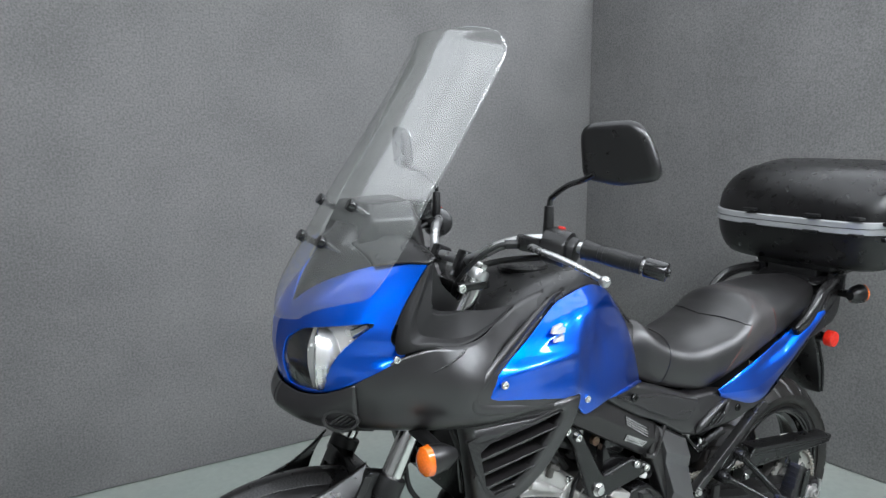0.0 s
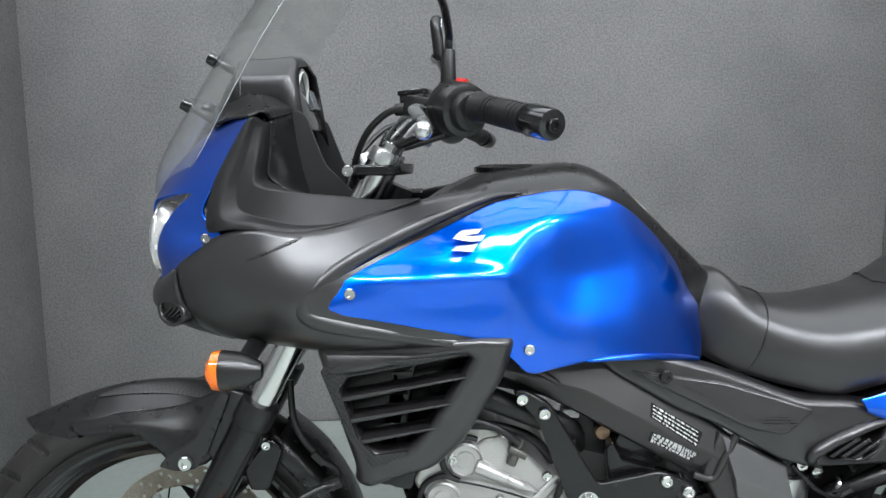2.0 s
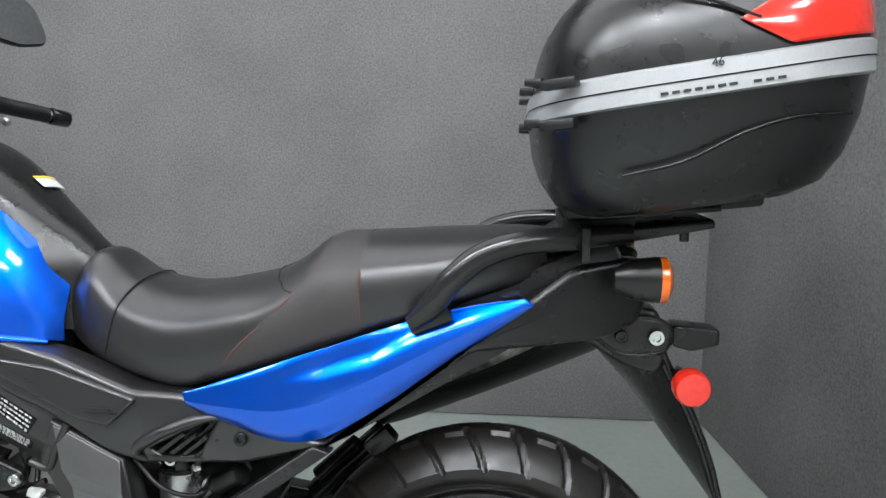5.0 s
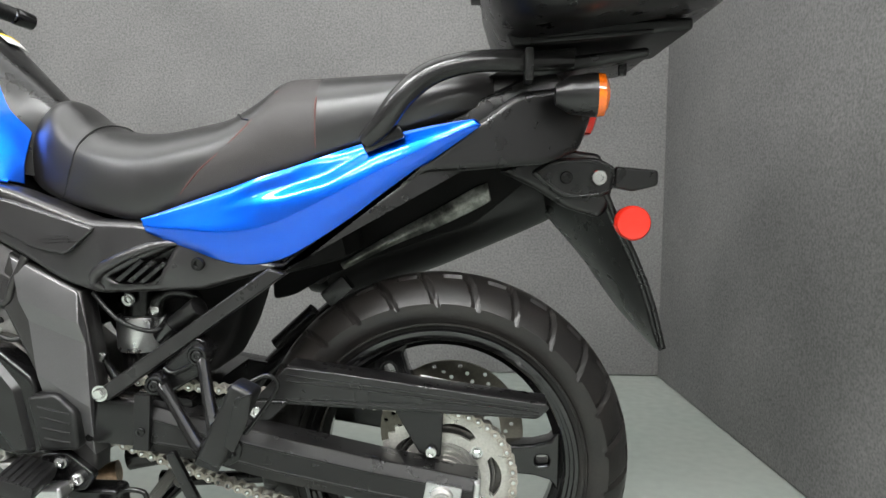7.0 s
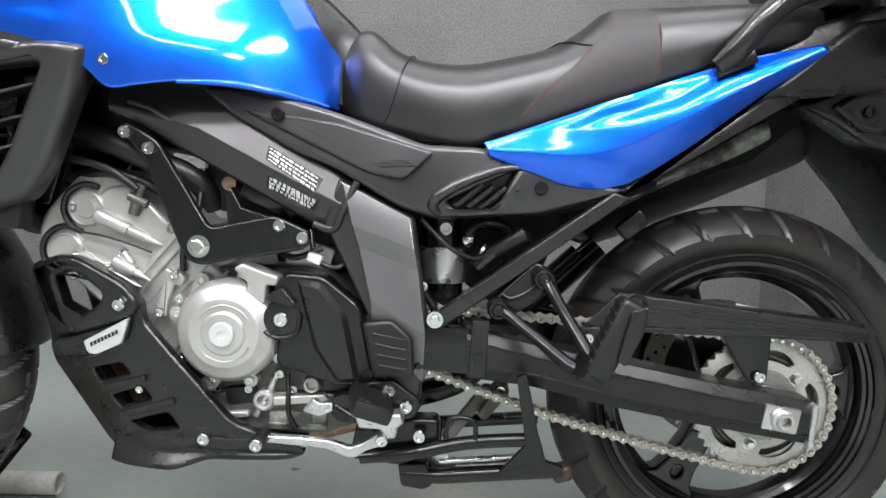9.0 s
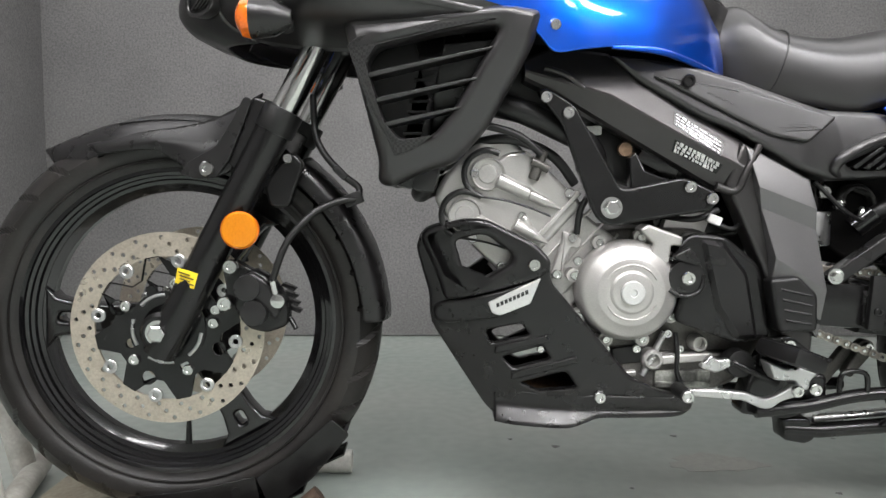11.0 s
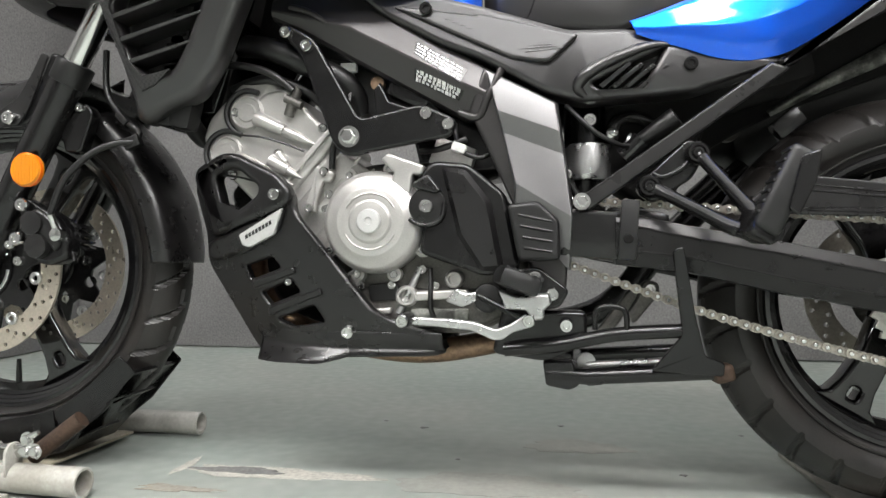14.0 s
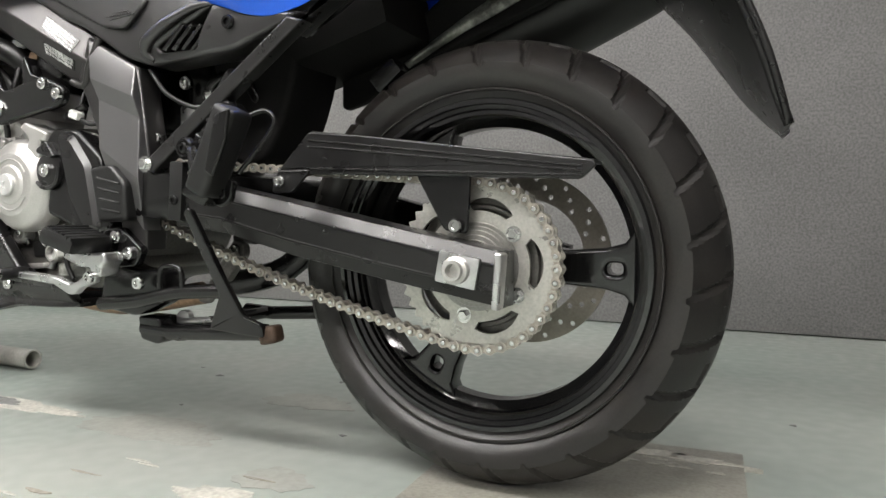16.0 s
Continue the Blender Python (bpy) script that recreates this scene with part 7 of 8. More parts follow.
part("steering_head", rod((0.3, 0, 0.82), (0.4, 0, 1.05), 0.04), SATIN, bike)
part("nose_inner", box((0.2, 0, 0.92), (0.16, 0.2, 0.14), (0, 0, 0), 0.02), SOFT, bike)
# rear shock and dark parts above the swing arm
shock = part("rear_shock", rod((1.06, -0.04, 0.44), (1.06, -0.04, 0.64), 0.033, segments=28, bevel=0.005), SATIN, bike, "rear shock with a bright reservoir")
part("shock_body", rod((1.062, -0.045, 0.5), (1.062, -0.045, 0.557), 0.04, segments=32, bevel=0.003), ALLOY, shock, "bright shock sleeve")
part("battery_box", box((1.24, 0.03, 0.66), (0.32, 0.18, 0.1), (0, -15, 0), 0.02), MATT, bike)
part("inner_mudguard", plate(rounded([(1.09, 0.5), (1.09, 0.62), (1.2, 0.63), (1.25, 0.635), (1.245, 0.59), (1.225, 0.53), (1.19, 0.465), (1.15, 0.46)], 0.02), -0.06, 0.06, 0.01), MATT, bike)
part("adjuster", rod((1.13, -0.1, 0.545), (1.19, -0.12, 0.585), 0.012, 0.016, bevel=0.003), SOFT, shock)
part("adjuster_base", rod((1.12, -0.09, 0.53), (1.145, -0.1, 0.555), 0.02), GLOSS, shock)
for bx, by, bz, br in ((1.066, -0.09, 0.589, 0.011), (1.031, -0.12, 0.503, 0.009)):
    bolt(bx, by, bz, br, shock)
part("hose_fitting", rod((1.122, -0.095, 0.556), (1.143, -0.102, 0.547), 0.0125, segments=20, bevel=0.003), ALLOY, shock, "bright hose fitting")
part("banjo", lathe([(0.009, -0.07), (0.009, -0.085), (0.004, -0.088)], (1.1, 0, 0.57), 16), CHROME, shock)
part("reservoir_hose", tube([(1.1, -0.075, 0.56), (1.104, -0.075, 0.585), (1.125, -0.065, 0.597), (1.155, -0.06, 0.59), (1.175, -0.05, 0.56)], 0.011), SEMI, shock)
part("drop_link", tube([(1.031, -0.112, 0.505), (1.036, -0.112, 0.49), (1.05, -0.11, 0.466)], [0.009, 0.006, 0.008]), SATIN, shock)
part("far_tube", rod((1.305, 0.12, 0.535), (1.232, 0.12, 0.468), 0.014), SEMI, shock)
part("breather_hose", tube([(1.03, -0.13, 0.605), (1.07, -0.135, 0.565), (1.11, -0.12, 0.545), (1.13, -0.1, 0.55)], 0.0035), SOFT, shock)

# ---- foot gear ----
hang = part("pillion_peg_bracket", tube([(1.144, -0.165, 0.478), (1.162, -0.178, 0.468), (1.2, -0.212, 0.442), (1.238, -0.246, 0.416), (1.262, -0.262, 0.41)], [0.014, 0.0095, 0.009, 0.0105, 0.012]), SATIN, bike, "black forked pillion peg bracket")
part("bracket_arm", tube([(1.209, -0.165, 0.523), (1.218, -0.178, 0.51), (1.238, -0.212, 0.474), (1.258, -0.242, 0.44), (1.268, -0.256, 0.425)], [0.014, 0.0095, 0.009, 0.0105, 0.012]), SATIN, hang)
part("bracket_body", plate(rounded([(1.125, 0.478), (1.2, 0.548), (1.225, 0.53), (1.205, 0.49), (1.15, 0.455)], 0.01), -0.158, -0.128, 0.004), SATIN, hang)
part("bracket_rib", tube([(1.15, -0.158, 0.498), (1.165, -0.16, 0.492), (1.195, -0.16, 0.508), (1.2, -0.158, 0.53)], 0.004), SATIN, hang)
for x, z in ((1.144, 0.478), (1.209, 0.523)):
    part("boss", lathe([(0.016, -0.15), (0.016, -0.176), (0.013, -0.18), (0.01, -0.18), (0.009, -0.176), (0.002, -0.176)], (x, 0, z), 24), SATIN, hang)
    bolt(x, -0.176, z, 0.008, hang, DARK_BOLT)
part("hinge", box((1.262, -0.262, 0.416), (0.034, 0.04, 0.034), (0, 28, 20), 0.005), SATIN, hang)
peg2 = part("pillion_peg", box((1.29, -0.268, 0.46), (0.034, 0.04, 0.112), (0, 26, 0), 0.008, segments=3), SOFT, hang, "folded black pillion footpeg")
for k in range(7):
    part("peg_rib", box((1.2585 + 0.0061 * k, -0.268, 0.434 + 0.0124 * k), (0.005, 0.034, 0.004), (0, 26, 0), 0.001), SOFT, peg2)
part("peg_cap", plate(rounded([(1.306, 0.5), (1.328, 0.507), (1.322, 0.47), (1.302, 0.428), (1.29, 0.436)], 0.004), -0.293, -0.288, 0.002), SATIN, peg2)
part("peg_loop", tube([(1.298, -0.24, 0.5), (1.325, -0.23, 0.512), (1.34, -0.227, 0.503), (1.336, -0.23, 0.485), (1.3, -0.245, 0.435)], 0.003), SATIN, hang)
part("hinge_ear", plate(rounded([(1.268, 0.4), (1.285, 0.43), (1.3, 0.425), (1.295, 0.402), (1.278, 0.392)], 0.006), -0.255, -0.245, 0.002), SATIN, hang)
bolt(1.285, -0.255, 0.41, 0.006, hang, DARK_BOLT)
peg = part("rider_peg", box((0.962, -0.208, 0.346), (0.058, 0.09, 0.026), (0, 20, 12), 0.009), SOFT, bike, "rider footpeg with ribbed rubber")
for k in range(6):
    part("peg_rib", box((0.945 + 0.009 * k, -0.209, 0.3645 - 0.0034 * k), (0.004, 0.08, 0.006), (0, 20, 12), 0.001), SOFT, peg)
part("peg_bracket", plate(rounded([(0.935, 0.333), (0.96, 0.325), (1.006, 0.328), (1.01, 0.314), (1.0, 0.306), (0.998, 0.291), (0.981, 0.29), (0.975, 0.304), (0.945, 0.305)], 0.004), -0.2, -0.165, 0.005, segments=3), ALLOY, peg, "bare aluminium peg hanger")
part("peg_plate", plate(rounded([(0.95, 0.36), (0.99, 0.365), (1.035, 0.33), (1.02, 0.305), (0.97, 0.3), (0.94, 0.32)], 0.008), -0.155, -0.14, 0.003), SATIN, peg)
for x, z in ((0.985, 0.35), (1.01, 0.325), (1.03, 0.28)):
    bolt(x, -0.156, z, 0.01, peg)
shift = part("gear_lever", plate(rounded([(0.8, 0.293), (0.86, 0.291), (0.902, 0.287), (0.932, 0.277), (0.951, 0.284), (0.974, 0.299), (0.988, 0.294), (0.984, 0.282), (0.955, 0.273), (0.941, 0.262), (0.927, 0.262), (0.897, 0.275), (0.8, 0.283)], 0.005), -0.2, -0.186, 0.003), ALLOY, bike, "bright forged aluminium gear lever")
part("toe_piece", rod((0.803, -0.225, 0.289), (0.803, -0.18, 0.289), 0.0105, bevel=0.003), SOFT, shift)
bolt(0.803, -0.224, 0.289, 0.009, shift)
bolt(0.978, -0.2, 0.29, 0.009, shift)
part("selector_arm", plate(rounded([(0.851, 0.313), (0.868, 0.333), (0.879, 0.325), (0.909, 0.328), (0.907, 0.316), (0.876, 0.304)], 0.004), -0.15, -0.136, 0.003), ALLOY, shift)
part("selector_rod", rod((0.9, -0.145, 0.322), (0.965, -0.17, 0.292), 0.005), SATIN, shift)
part("linkage_boot", rod((0.915, -0.12, 0.318), (0.915, -0.15, 0.318), 0.022, bevel=0.004), SOFT, shift)
stand = part("side_stand", tube([(0.94, -0.15, 0.243), (1.02, -0.152, 0.252), (1.1, -0.15, 0.268), (1.19, -0.15, 0.275)], 0.0105), SATIN, bike, "folded black side stand")
part("stand_foot", bend(plate(rounded([(1.17, 0.388), (1.184, 0.394), (1.205, 0.3), (1.222, 0.24), (1.25, 0.23), (1.25, 0.21), (1.15, 0.215), (1.19, 0.27)], 0.006), -0.14, -0.128, 0.003), lambda x, y, z: (x, y - 0.4 * max(0.0, z - 0.215), z)), SATIN, stand)
cstand = part("centre_stand", tube([(1.0, -0.12, 0.205), (1.06, -0.12, 0.202), (1.24, -0.12, 0.215)], 0.0125, smooth=False), SATIN, bike, "folded black centre stand")
part("stand_block", plate(rounded([(0.995, 0.225), (1.04, 0.225), (1.05, 0.19), (1.035, 0.182), (1.0, 0.188)], 0.006), -0.13, -0.09, 0.004), SATIN, cstand)
part("stand_block", plate(rounded([(1.05, 0.21), (1.085, 0.212), (1.085, 0.19), (1.06, 0.187)], 0.005), -0.12, -0.09, 0.004), SATIN, cstand)
part("stand_end", box((1.25, -0.122, 0.213), (0.03, 0.028, 0.026), (0, -12, 8), 0.008, segments=3), DARK_RUST, cstand, "rusty stand toe")
part("link_arm", plate(rounded([(1.14, 0.336), (1.15, 0.346), (1.168, 0.34), (1.17, 0.324), (1.15, 0.3), (1.132, 0.278), (1.118, 0.288), (1.138, 0.318)], 0.006), -0.085, -0.068, 0.003), GREY_CAST, cstand, "grimy cast suspension link")
bolt(1.155, -0.086, 0.331, 0.009, cstand)
part("right_leg", tube([(1.0, 0.12, 0.205), (1.06, 0.12, 0.202), (1.24, 0.12, 0.215)], 0.0125, smooth=False), SATIN, cstand)
part("stand_bar", rod((1.05, -0.12, 0.203), (1.05, 0.12, 0.203), 0.011), SATIN, cstand)
part("spring", rod((1.06, -0.1, 0.215), (1.19, -0.1, 0.225), 0.007), ALLOY, cstand)
part("spring_hook", lathe([(0.014, -0.09), (0.014, -0.1), (0.006, -0.102)], (1.06, 0, 0.22), 16), ALLOY, cstand)
part("stand_mount", plate(rounded([(0.94, 0.32), (1.0, 0.3), (1.06, 0.3), (1.06, 0.25), (1.0, 0.225), (0.92, 0.235)], 0.012), -0.14, -0.1, 0.006), SATIN, cstand)
part("link_arm", plate(rounded([(1.06, 0.245), (1.13, 0.335), (1.15, 0.33), (1.15, 0.31), (1.12, 0.29), (1.08, 0.24)], 0.006), -0.07, -0.055, 0.003), GREY_CAST, cstand)
part("loop", tube([(1.07, -0.155, 0.275), (1.075, -0.155, 0.305), (1.11, -0.155, 0.305), (1.115, -0.155, 0.275)], 0.004), SATIN, stand)

# skid plate
def dense(poly, gap=0.03):
    """The outline with points added along its long edges, so that it bends smoothly."""
    out = []
    for p, q in zip(poly, poly[1:] + poly[:1]):
        n = max(1, int(math.dist(p, q) / gap))
        out += [(p[0] + (q[0] - p[0]) * k / n, p[1] + (q[1] - p[1]) * k / n) for k in range(n)]
    return out


outer = [(0.402, 0.5), (0.415, 0.522), (0.492, 0.545), (0.537, 0.535), (0.612, 0.48), (0.612, 0.45), (0.742, 0.297), (0.79, 0.275), (0.84, 0.262), (0.832, 0.225), (0.538, 0.213), (0.518, 0.232), (0.429, 0.37), (0.425, 0.42)]
holes = [dense(rounded([(0.465, 0.51), (0.502, 0.521), (0.517, 0.518), (0.554, 0.49), (0.55, 0.476), (0.496, 0.441), (0.485, 0.441)], 0.008), 0.02)]
for a in (((0.516, 0.366), (0.57, 0.38), (0.585, 0.362), (0.525, 0.343)), ((0.543, 0.322), (0.603, 0.344), (0.618, 0.324), (0.56, 0.303)), ((0.572, 0.28), (0.642, 0.304), (0.66, 0.278), (0.6, 0.268))):
    holes.append(rounded(list(a), 0.006))


def guard_face(x, z):
    """How far out the guard's flank stands: near its front and lower edges it turns inwards."""
    d = max(0.0, min((x - 0.437) * 0.977 + (z - 0.366) * 0.211, (x - 0.437) * 0.837 + (z - 0.366) * 0.547))
    return -(0.078 + 0.6 * min(d, 0.09) + 0.2 * max(0.0, min(d, 0.2) - 0.09) - 0.7 * max(0.0, 0.28 - z) * min(d, 0.2) / 0.2)


def flank(s):
    return lambda x, y, z: (x, s * (guard_face(x, z) + y + 0.168), z)


skid = part("engine_guard", bend(plate(dense(rounded(outer, 0.014)), -0.168, -0.145, 0.006, holes), flank(1)), PLASTIC, bike, "matte black engine guard with slatted flanks", sharp=30)
part("right_flank", bend(plate(dense(rounded(outer, 0.014)), -0.168, -0.145, 0.006, holes), flank(-1)), PLASTIC, skid, sharp=30)
part("guard_belly", bend(plate(dense([(0.425, 0.4), (0.44, 0.4), (0.548, 0.236), (0.825, 0.238), (0.832, 0.225), (0.538, 0.213), (0.518, 0.232), (0.429, 0.37)]), -0.14, 0.14, 0.003), lambda x, y, z: (x, y / 0.14 * -(guard_face(x, z) + 0.01), z)), PLASTIC, skid)
skirt = []
for x, out, zb in ((0.533, 0.016, 0.212), (0.56, 0.02, 0.211), (0.6, 0.02, 0.212), (0.645, 0.018, 0.213), (0.675, 0.01, 0.219), (0.7, 0.004, 0.225), (0.75, 0.003, 0.226), (0.82, 0.002, 0.228), (0.845, -0.01, 0.232)):
    skirt.append([(x, guard_face(x, 0.264) + 0.002, 0.264), (x, guard_face(x, 0.25) - 0.002, 0.25), (x, guard_face(x, 0.24) - 0.25 * out, 0.238), (x, guard_face(x, 0.24) - out, zb + 0.006), (x, guard_face(x, 0.24) - out + 0.002, zb), (x, guard_face(x, 0.24) + 0.03, zb + 0.002)])
part("guard_skirt", skin(skirt, steps=4, across=3), PLASTIC, skid, solid=0.003)
loop_outer = [(0.409, 0.512), (0.417, 0.528), (0.479, 0.546), (0.512, 0.545), (0.588, 0.508), (0.613, 0.481), (0.607, 0.463), (0.595, 0.455), (0.546, 0.438), (0.478, 0.417), (0.45, 0.412), (0.434, 0.462)]
part("guard_loop", bend(plate(dense(rounded(loop_outer, 0.012, 4), 0.02), -0.182, -0.15, 0.009, holes[:1], segments=4), flank(1)), PLASTIC, skid, sharp=50)
part("guard_shoulder", bend(plate(dense(rounded([(0.43, 0.4), (0.452, 0.412), (0.478, 0.416), (0.546, 0.437), (0.6, 0.458), (0.588, 0.42), (0.53, 0.388), (0.452, 0.372), (0.433, 0.376)], 0.01, 4), 0.02), -0.176, -0.15, 0.007, segments=4), flank(1)), PLASTIC, skid, sharp=50)
for x0, z0, x1, z1 in ((0.53, 0.333, 0.61, 0.358), (0.557, 0.29, 0.655, 0.325)):
    part("guard_slat", bend(plate(rounded([(x0, z0 - 0.006), (x0, z0 + 0.008), (x1, z1 + 0.006), (x1 + 0.004, z1 - 0.004)], 0.003), -0.174, -0.15, 0.003), flank(1)), PLASTIC, skid)
badge = part("name_plate", bend(plate(rounded([(0.516, 0.414), (0.597, 0.456), (0.581, 0.414), (0.536, 0.394), (0.523, 0.397)], 0.004), -0.18, -0.17, 0.002), flank(1)), LABEL_BRIGHT, skid, "bright silver name plate with small dark bars")
for k in range(8):
    part("print_bar", bend(plate([(0.53 + 0.0062 * k, 0.407 + 0.003 * k), (0.5345 + 0.0062 * k, 0.4092 + 0.003 * k), (0.5335 + 0.0062 * k, 0.4155 + 0.003 * k), (0.529 + 0.0062 * k, 0.413 + 0.003 * k)], -0.1806, -0.179, 0), flank(1)), INK, badge)
for x, z in ((0.585, 0.476), (0.696, 0.262), (0.6, 0.34)):
    bolt(x, guard_face(x, z) - (0.015 if z > 0.4 else 0.001), z, 0.0095 if z != 0.34 else 0.006, skid)

# ---- top case ----
case = tagged(new("top_case"), "black hard top case with a silver band on the luggage rack", "top case")
case.location = (1.78, 0, 0.98)
bpy.context.view_layer.update()


TILT = 0.14


def ring(z, x0, x1, half, n=4.4):
    """A rounded plan outline at a height."""
    pts = []
    cx, hx = (x0 + x1) / 2, (x1 - x0) / 2
    for k in range(64):
        a = 2 * math.pi * k / 64
        c, sn = math.cos(a), math.sin(a)
        pts.append((cx + hx * math.copysign(abs(c) ** (2 / n), c), half * math.copysign(abs(sn) ** (2 / n), sn), z))
    return pts


def rings(levels, bm=None, tilt=TILT):
    own = bmesh.new()
    rows = []
    for lv in levels:
        rows.append([own.verts.new((x, y, z + tilt * (x - 1.78))) for x, y, z in ring(*lv)])
    for a, b in zip(rows, rows[1:]):
        for k in range(64):
            own.faces.new((a[k], a[(k + 1) % 64], b[(k + 1) % 64], b[k]))
    own.faces.new(rows[0][::-1])
    own.faces.new(rows[-1])
    return join(own, bm)


X0, X1, HW = 1.603, 1.985, 0.298


def shell(levels, **more):
    """Rings given by how far each lies inside the widest one."""
    return rings([(z, X0 + q, X1 - q, HW - q) for z, q in levels], **more)


part("lower_shell", shell([(0.988, 0.095), (0.991, 0.06), (1.003, 0.036), (1.03, 0.019), (1.07, 0.007), (1.112, 0.002)]), PLASTIC, case, "grained black lower shell")
band = part("band", shell([(1.1115, 0.001), (1.114, -0.003), (1.146, -0.002), (1.1485, 0.001)]), SILVER, case, "satin silver band with dark print")
lid = part("lid", shell([(1.148, 0.003), (1.165, 0.004), (1.18, 0.006), (1.2, 0.011), (1.22, 0.02), (1.24, 0.034), (1.256, 0.052), (1.269, 0.076), (1.278, 0.105), (1.284, 0.145)]), PLASTIC, case, "grained black lid")
part("band_line", shell([(1.1295, -0.0035), (1.131, -0.0035)]), SATIN, band)
lens = []
for k in range(23):
    x = 1.812 + (1.975 - 1.812) * k / 22
    lo = max(1.152 + TILT * (x - 1.78), 1.188 - 0.5 * (x - 1.812))
    hi = min(1.19 + 0.62 * (x - 1.812), 1.222)
    col = []
    for t in (0, 0.34, 0.67, 1):
        z = lo + (hi - lo) * t
        q = float(np.interp(z - TILT * (x - 1.78), [1.148, 1.18, 1.2, 1.22, 1.24], [0.003, 0.006, 0.011, 0.02, 0.034])) - 0.003
        hx, cx0 = (X1 - X0) / 2 - q, (X0 + X1) / 2
        col.append((x, -(HW - q) * max(0.0, 1 - min(1.0, abs((x - cx0) / hx)) ** 4.4) ** (1 / 4.4), z))
    lens.append(col)
part("red_lens", skin(lens, steps=1, across=3), RED, lid, "red reflector lens", solid=0.002)
part("lid_crease", tube([(1.66, -0.268, 1.234), (1.72, -0.283, 1.226), (1.78, -0.289, 1.209), (1.83, -0.294, 1.189)], 0.0022), SATIN, lid)
for x0, x1, z, h in ((1.732, 1.811, 1.1195, 0.003), (1.823, 1.858, 1.1285, 0.003)):
    n = int((x1 - x0) / 0.011)
    for k in range(n):
        xa = x0 + (x1 - x0) * (k + 0.1) / n
        part("print_bar", box((xa + 0.004, -0.3016, z + TILT * (xa - (x0 + x1) / 2)), (0.0075, 0.0012, h), (0, -8, 0), 0), INK, band)
letters = bpy.data.curves.new("print_number", "FONT")
letters.body, letters.size, letters.extrude = "46", 0.0125, 0.0004
words = bpy.data.objects.new("print_number", letters)
number = bpy.data.meshes.new_from_object(words)
bpy.data.objects.remove(words)
number.materials.clear()
number.materials.append(INK)
shared("print_number", number, pose(1.783, -0.3016, 1.1405, 90, -8, 0), band)
part("case_crease", tube([(1.7, -0.288, 1.03), (1.76, -0.294, 1.045), (1.82, -0.297, 1.075), (1.87, -0.294, 1.09), (1.93, -0.281, 1.095)], 0.002), SATIN, case)
for y in (-0.2, -0.08, 0.12):
    for z in (1.135, 1.088):
        part("hinge", box((1.6 + (0.012 if abs(y) > 0.15 else 0), y, z), (0.022, 0.045, 0.009), (0, 0, -20 if y < -0.15 else 0), 0.003), SOFT, case)
for z in (1.133, 1.09):
    part("hinge", box((1.632, -0.283, z - 0.006), (0.04, 0.018, 0.011), (0, -5, -25), 0.003), SOFT, case)
base = part("mounting_plate", plate(rounded([(1.64, 1.0), (1.655, 0.962), (1.72, 0.966), (1.905, 0.985), (1.905, 1.002), (1.8, 0.998)], 0.006), -0.12, 0.12, 0.006), SOFT, case, "black mounting plate")
part("plate_rim", plate([(1.68, 0.966), (1.85, 0.978), (1.85, 0.985), (1.68, 0.973)], -0.126, 0.126, 0.002), SOFT, case)
part("plate_foot", box((1.7, 0, 0.955), (0.1, 0.16, 0.026), (0, -4, 0), 0.004), SOFT, case)

part("tank_label", skin([[(0.812, 0.0, 1.013), (0.828, 0.0, 0.999)], [(0.812, 0.03, 1.012), (0.828, 0.03, 0.997)], [(0.812, 0.05, 1.008), (0.828, 0.05, 0.992)]]), LABEL, tank, "white label with a yellow strip", solid=0.001)

part("label_strip", skin([[(0.8085, 0.0, 1.0165), (0.8125, 0.0, 1.0135)], [(0.8085, 0.03, 1.0155), (0.8125, 0.03, 1.0125)], [(0.8085, 0.05, 1.0115), (0.8125, 0.05, 1.0085)]]), YELLOW, tank, "yellow strip above the label", solid=0.0012)

# ---- wheel stand ----
stand_root = tagged(new("wheel_stand"), "chipped white tubular steel wheel chock holding the front tyre", "wheel stand")
stand_root.location = (0, 0, 0)
bpy.context.view_layer.update()
for s in (-1, 1):
    rail = bmesh.new()
    lathe([(0.0235, 0.3), (0.0235, -0.29), (0.0195, -0.29), (0.0195, 0.3)], (0, s * 0.2, 0.0265), 28, rail, closed=True, axis="x")
    part("base_rail", bend(rail, lambda x, y, z: (x - 0.01, y + 0.03 * (0.3 - x) / 0.59, z) if s < 0 else (x * 0.955 - 0.022, y, z)), CHIPPED, stand_root, "chipped white steel tube")
    low, high = (Vector((-0.251, -0.160, 0.077)), Vector((-0.296, -0.165, 0.365))) if s < 0 else (Vector((-0.375, 0.139, 0.030)), Vector((-0.446, 0.111, 0.413)))
    part("upright", tube([low, low.lerp(high, 0.3), low.lerp(high, 0.7), high], 0.0225, sides=18), CHIPPED, stand_root)
    part("foot_tab", box((0.13, s * 0.222, 0.004), (0.075, 0.02, 0.006), bevel=0.001), CHIPPED, stand_root)
    part("foot_tab", box((-0.06, s * 0.222, 0.004), (0.08, 0.02, 0.006), bevel=0.001), CHIPPED, stand_root)
part("cross_rail", rod((-0.261, -0.185, 0.036), (-0.375, 0.19, 0.0265), 0.0225), CHIPPED, stand_root)
part("outrigger", rod((-0.26, -0.205, 0.026), (-0.37, -0.37, 0.026), 0.0235), CHIPPED, stand_root)
part("tread_plate", box((-0.08, 0, 0.014), (0.44, 0.3, 0.006), bevel=0.002), GRIMY, stand_root, "worn bare steel base plate")
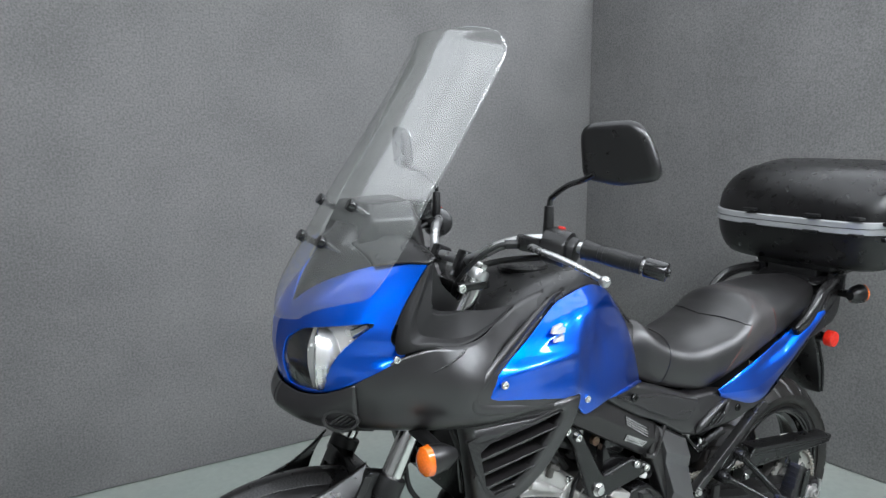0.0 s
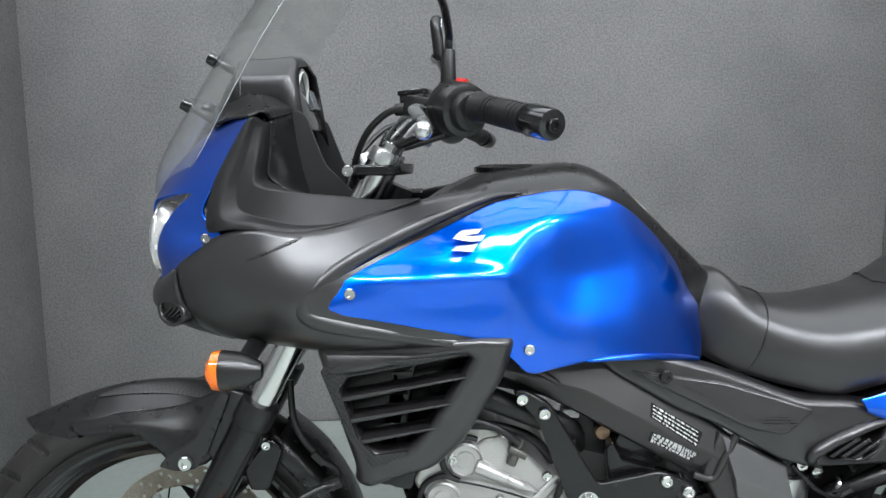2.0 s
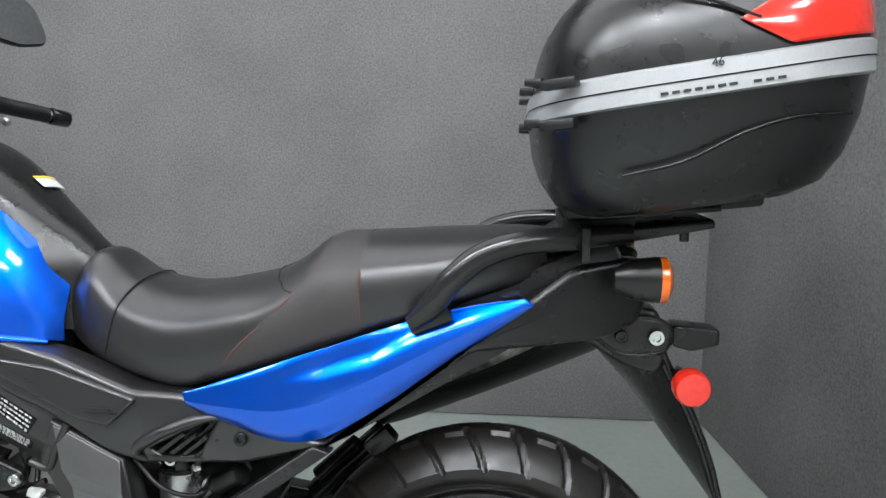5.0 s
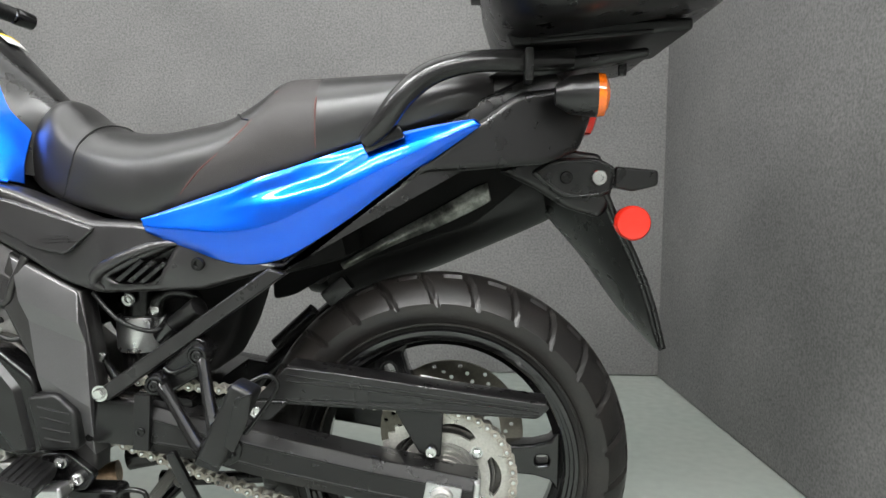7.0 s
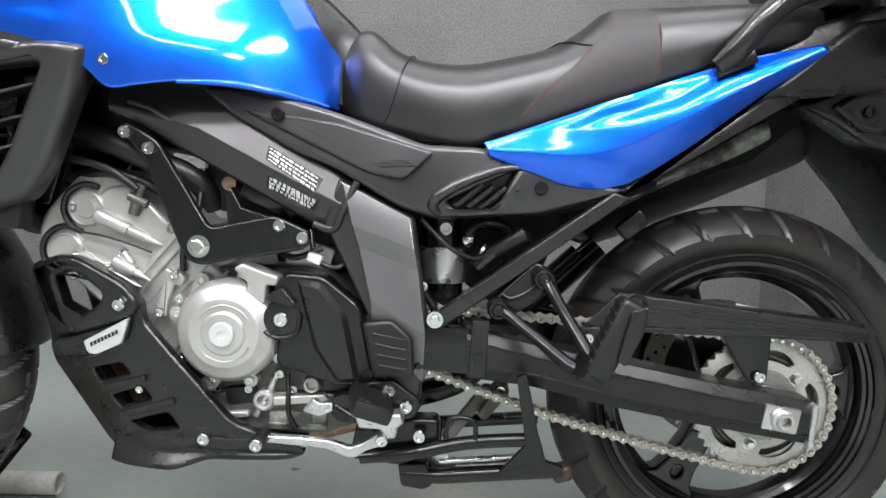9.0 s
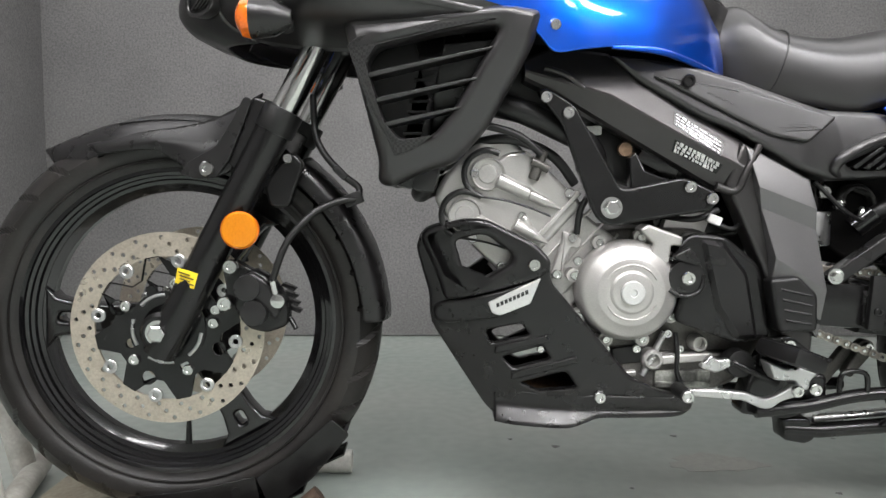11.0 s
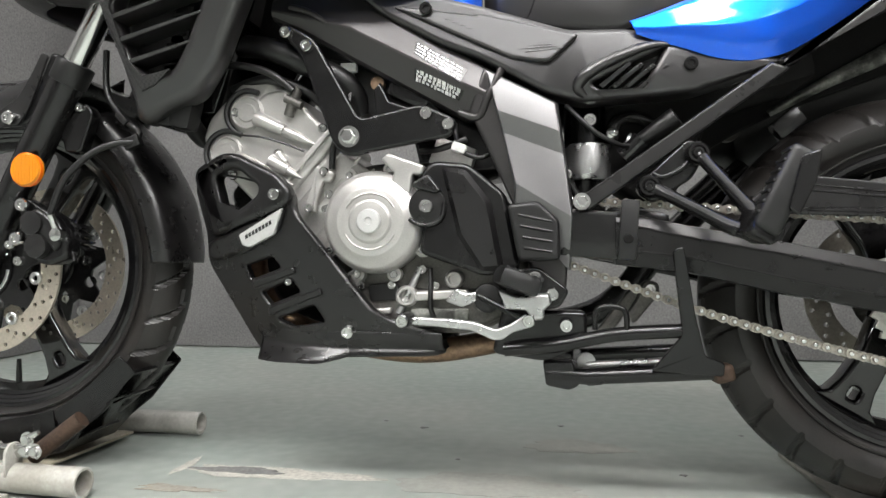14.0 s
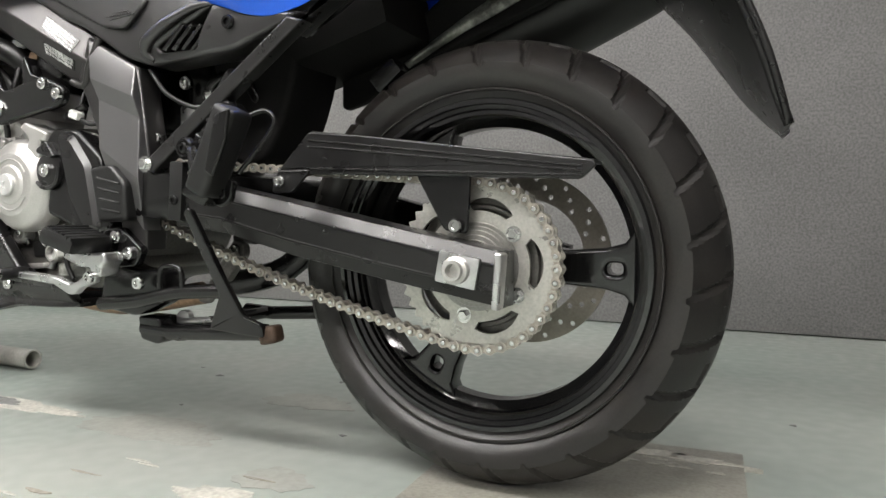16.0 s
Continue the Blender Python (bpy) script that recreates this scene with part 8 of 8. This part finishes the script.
for s in (-1, 1):
    part("cradle_side", plate([(-0.08, 0.073), (0.03, 0.085), (0.133, 0.108), (0.146, 0.035), (0.05, 0.02), (-0.055, 0.02)], s * 0.075 - 0.002, s * 0.075 + 0.002, 0.001), SATIN, stand_root, "black wheel cradle plate")
    part("cradle_flap", plate(rounded([(0.135, 0.105), (0.2, 0.15), (0.262, 0.207), (0.292, 0.18), (0.23, 0.105), (0.16, 0.05)], 0.006), s * 0.075 - 0.002, s * 0.075 + 0.002, 0.001), SATIN, stand_root)
part("cradle_floor", plate([(-0.06, 0.024), (0.06, 0.018), (0.15, 0.032), (0.285, 0.175), (0.28, 0.18), (0.145, 0.04), (0.06, 0.026), (-0.06, 0.03)], -0.075, 0.075, 0.001), SATIN, stand_root)
for x, z in ((0.19, 0.065), (0.26, 0.13), (-0.03, 0.016), (0.06, 0.016)):
    part("tread_tooth", box((x, -0.03, z), (0.045, 0.06, 0.004), (0, -25, 0), 0.001), SATIN, stand_root)
part("stop_plate", plate(rounded([(-0.323, 0.407), (-0.269, 0.403), (-0.27, 0.303), (-0.3, 0.303), (-0.31, 0.312), (-0.325, 0.314)], 0.004), -0.104, -0.098, 0.001), SATIN, stand_root, "black wheel stop plate")
part("stop_arm", rod((-0.318, -0.1, 0.36), (-0.296, -0.16, 0.335), 0.012), SATIN, stand_root)
part("stop_bar", rod((-0.296, -0.165, 0.345), (-0.45, 0.13, 0.375), 0.016), CHIPPED, stand_root)
for dx in (-0.016, 0.016):
    lug = plate(rounded([(-0.018, -0.028), (-0.018, 0.012), (-0.008, 0.024), (0.008, 0.024), (0.018, 0.012), (0.018, -0.028)], 0.005), dx - 0.0025, dx + 0.0025, 0.001)
    bmesh.ops.transform(lug, matrix=Matrix.Translation((0.148, -0.2, 0.06)) @ pose(0, 0, 0, 0, 0, 90), verts=lug.verts)
    part("hinge_lug", lug, CHIPPED, stand_root, "welded white hinge lug")
part("lug_base", box((0.148, -0.2, 0.046), (0.03, 0.03, 0.012), bevel=0.003), CHIPPED, stand_root)
part("hinge_pin", rod((0.118, -0.2, 0.074), (0.2, -0.196, 0.08), 0.005), CHROME, stand_root)
part("swing_bar", rod((0.178, -0.175, 0.055), (0.255, -0.16, 0.116), 0.014), DARK_RUST, stand_root, "dark rusted swing bar")
part("pin_tab", box((0.125, -0.202, 0.086), (0.006, 0.012, 0.02), (0, -25, 0), 0.002), CHROME, stand_root)
for dz in (-0.013, 0.013):
    part("wing_nut", rod((0.196, -0.2, 0.082 + dz), (0.204 + abs(dz) * 0.4, -0.2, 0.082 + dz * 1.5), 0.0055, 0.004, segments=10), CHROME, stand_root, "bright wing nut")
part("link_strap", plate(rounded([(0.165, 0.068), (0.195, 0.09), (0.203, 0.08), (0.172, 0.058)], 0.003), -0.2, -0.196, 0.001), CHROME, stand_root)
for x, z in ((0.186, 0.072), (0.204, 0.072), (0.19, 0.09)):
    bolt(x, -0.2, z, 0.008, stand_root, NUT, "nut")

# ---- floor details ----
tagged(part("floor_mat", bend(plate([(-0.72, -0.62), (-0.72, -0.155), (-0.115, -0.172), (-0.14, -0.265), (-0.2, -0.62)], 0.0005, 0.003, 0.0006), lambda x, y, z: (x, z, y)), DARK_SHEET), "thin dark sheet on the floor beside the wheel stand", "mat")
floor_ob = bpy.data.objects["floor"]


def patch(name, cx, cy, w, d, mat, label, seed, z=0.0035, ragged=0.3, n=40):
    rng = random.Random(seed)
    phase = [rng.uniform(0, 6.28) for _ in range(6)]
    pts = []
    for k in range(n):
        a = 2 * math.pi * k / n
        r = 1 + ragged * (0.5 * math.sin(3 * a + phase[0]) + 0.3 * math.sin(7 * a + phase[1]) + 0.25 * math.sin(13 * a + phase[2]))
        pts.append((cx + w / 2 * r * math.cos(a), cy + d / 2 * r * math.sin(a)))
    bm = bmesh.new()
    f = bm.faces.new([bm.verts.new((x, y, 0.0004)) for x, y in pts])
    r = bmesh.ops.extrude_face_region(bm, geom=[f])
    bmesh.ops.translate(bm, vec=(0, 0, z - 0.0004), verts=[v for v in r["geom"] if isinstance(v, bmesh.types.BMVert)])
    ob = part(name, bm, mat, floor_ob, label)
    return ob


patch("worn_patch", 0.53, -0.02, 0.34, 0.06, WORN, "pale scuffed floor patch", 3, 0.0012)
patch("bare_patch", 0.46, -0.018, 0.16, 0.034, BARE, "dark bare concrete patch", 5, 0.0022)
patch("worn_patch", 0.35, -0.005, 0.02, 0.1, WORN, "pale scuffed floor patch", 7, 0.0012)
patch("stain", 0.4, -0.125, 0.13, 0.03, STAIN, "brown floor stain", 8, 0.0012, 0.5)
patch("worn_patch", 1.76, 0.215, 0.2, 0.03, WORN, "pale scuffed floor patch", 11, 0.0078, 0.45)
patch("worn_patch", 1.23, -0.2, 0.16, 0.05, WORN, "pale scuffed floor patch", 12, 0.0012, 0.35)
for k, (x, y, w) in enumerate(((1.233, 0.093, 0.012), (0.72, 0.35, 0.018), (1.02, 0.42, 0.014), (0.62, 0.4, 0.01), (0.83, 0.12, 0.008), (1.4, 0.4, 0.01), (1.95, 0.5, 0.012), (2.05, 0.1, 0.01))):
    patch("speck", x, y, w, w * 0.8, BARE, "dark floor speck", 20 + k, 0.0012, 0.5, 14)
for k, (x, y, w, h) in enumerate(((0.9, -0.02, 0.3, 0.12), (1.25, -0.12, 0.12, 0.08), (1.45, -0.3, 0.2, 0.1), (0.55, -0.22, 0.35, 0.08), (1.05, 0.25, 0.2, 0.1))):
    patch("stain", x, y, w, h, STAIN_PALE, "faint brown floor stain", 40 + k, 0.0008, 0.25, 60)
rng = random.Random(9)
for k in range(16):
    patch("paint_flake", rng.uniform(1.66, 1.86), rng.uniform(0.16, 0.245), rng.uniform(0.012, 0.05), rng.uniform(0.004, 0.012), WORN, "pale flake of old paint", 60 + k, 0.0078, 0.5, 16)
for k in range(14):
    patch("scuff", rng.uniform(0.95, 1.5), rng.uniform(-0.34, -0.12), rng.uniform(0.02, 0.09), rng.uniform(0.004, 0.012), rng.choice((WORN, STAIN, STAIN_PALE)), "small floor scuff", 90 + k, 0.0011 + 0.00005 * k, 0.4, 18)
plate_slab = box((1.66, 0.06, 0.004), (0.44, 0.4, 0.006), (0, 0, 3), 0.001)
tagged(part("floor_plate", plate_slab, WORN_STEEL), "worn dull steel floor plate under the rear tyre", "floor plate")
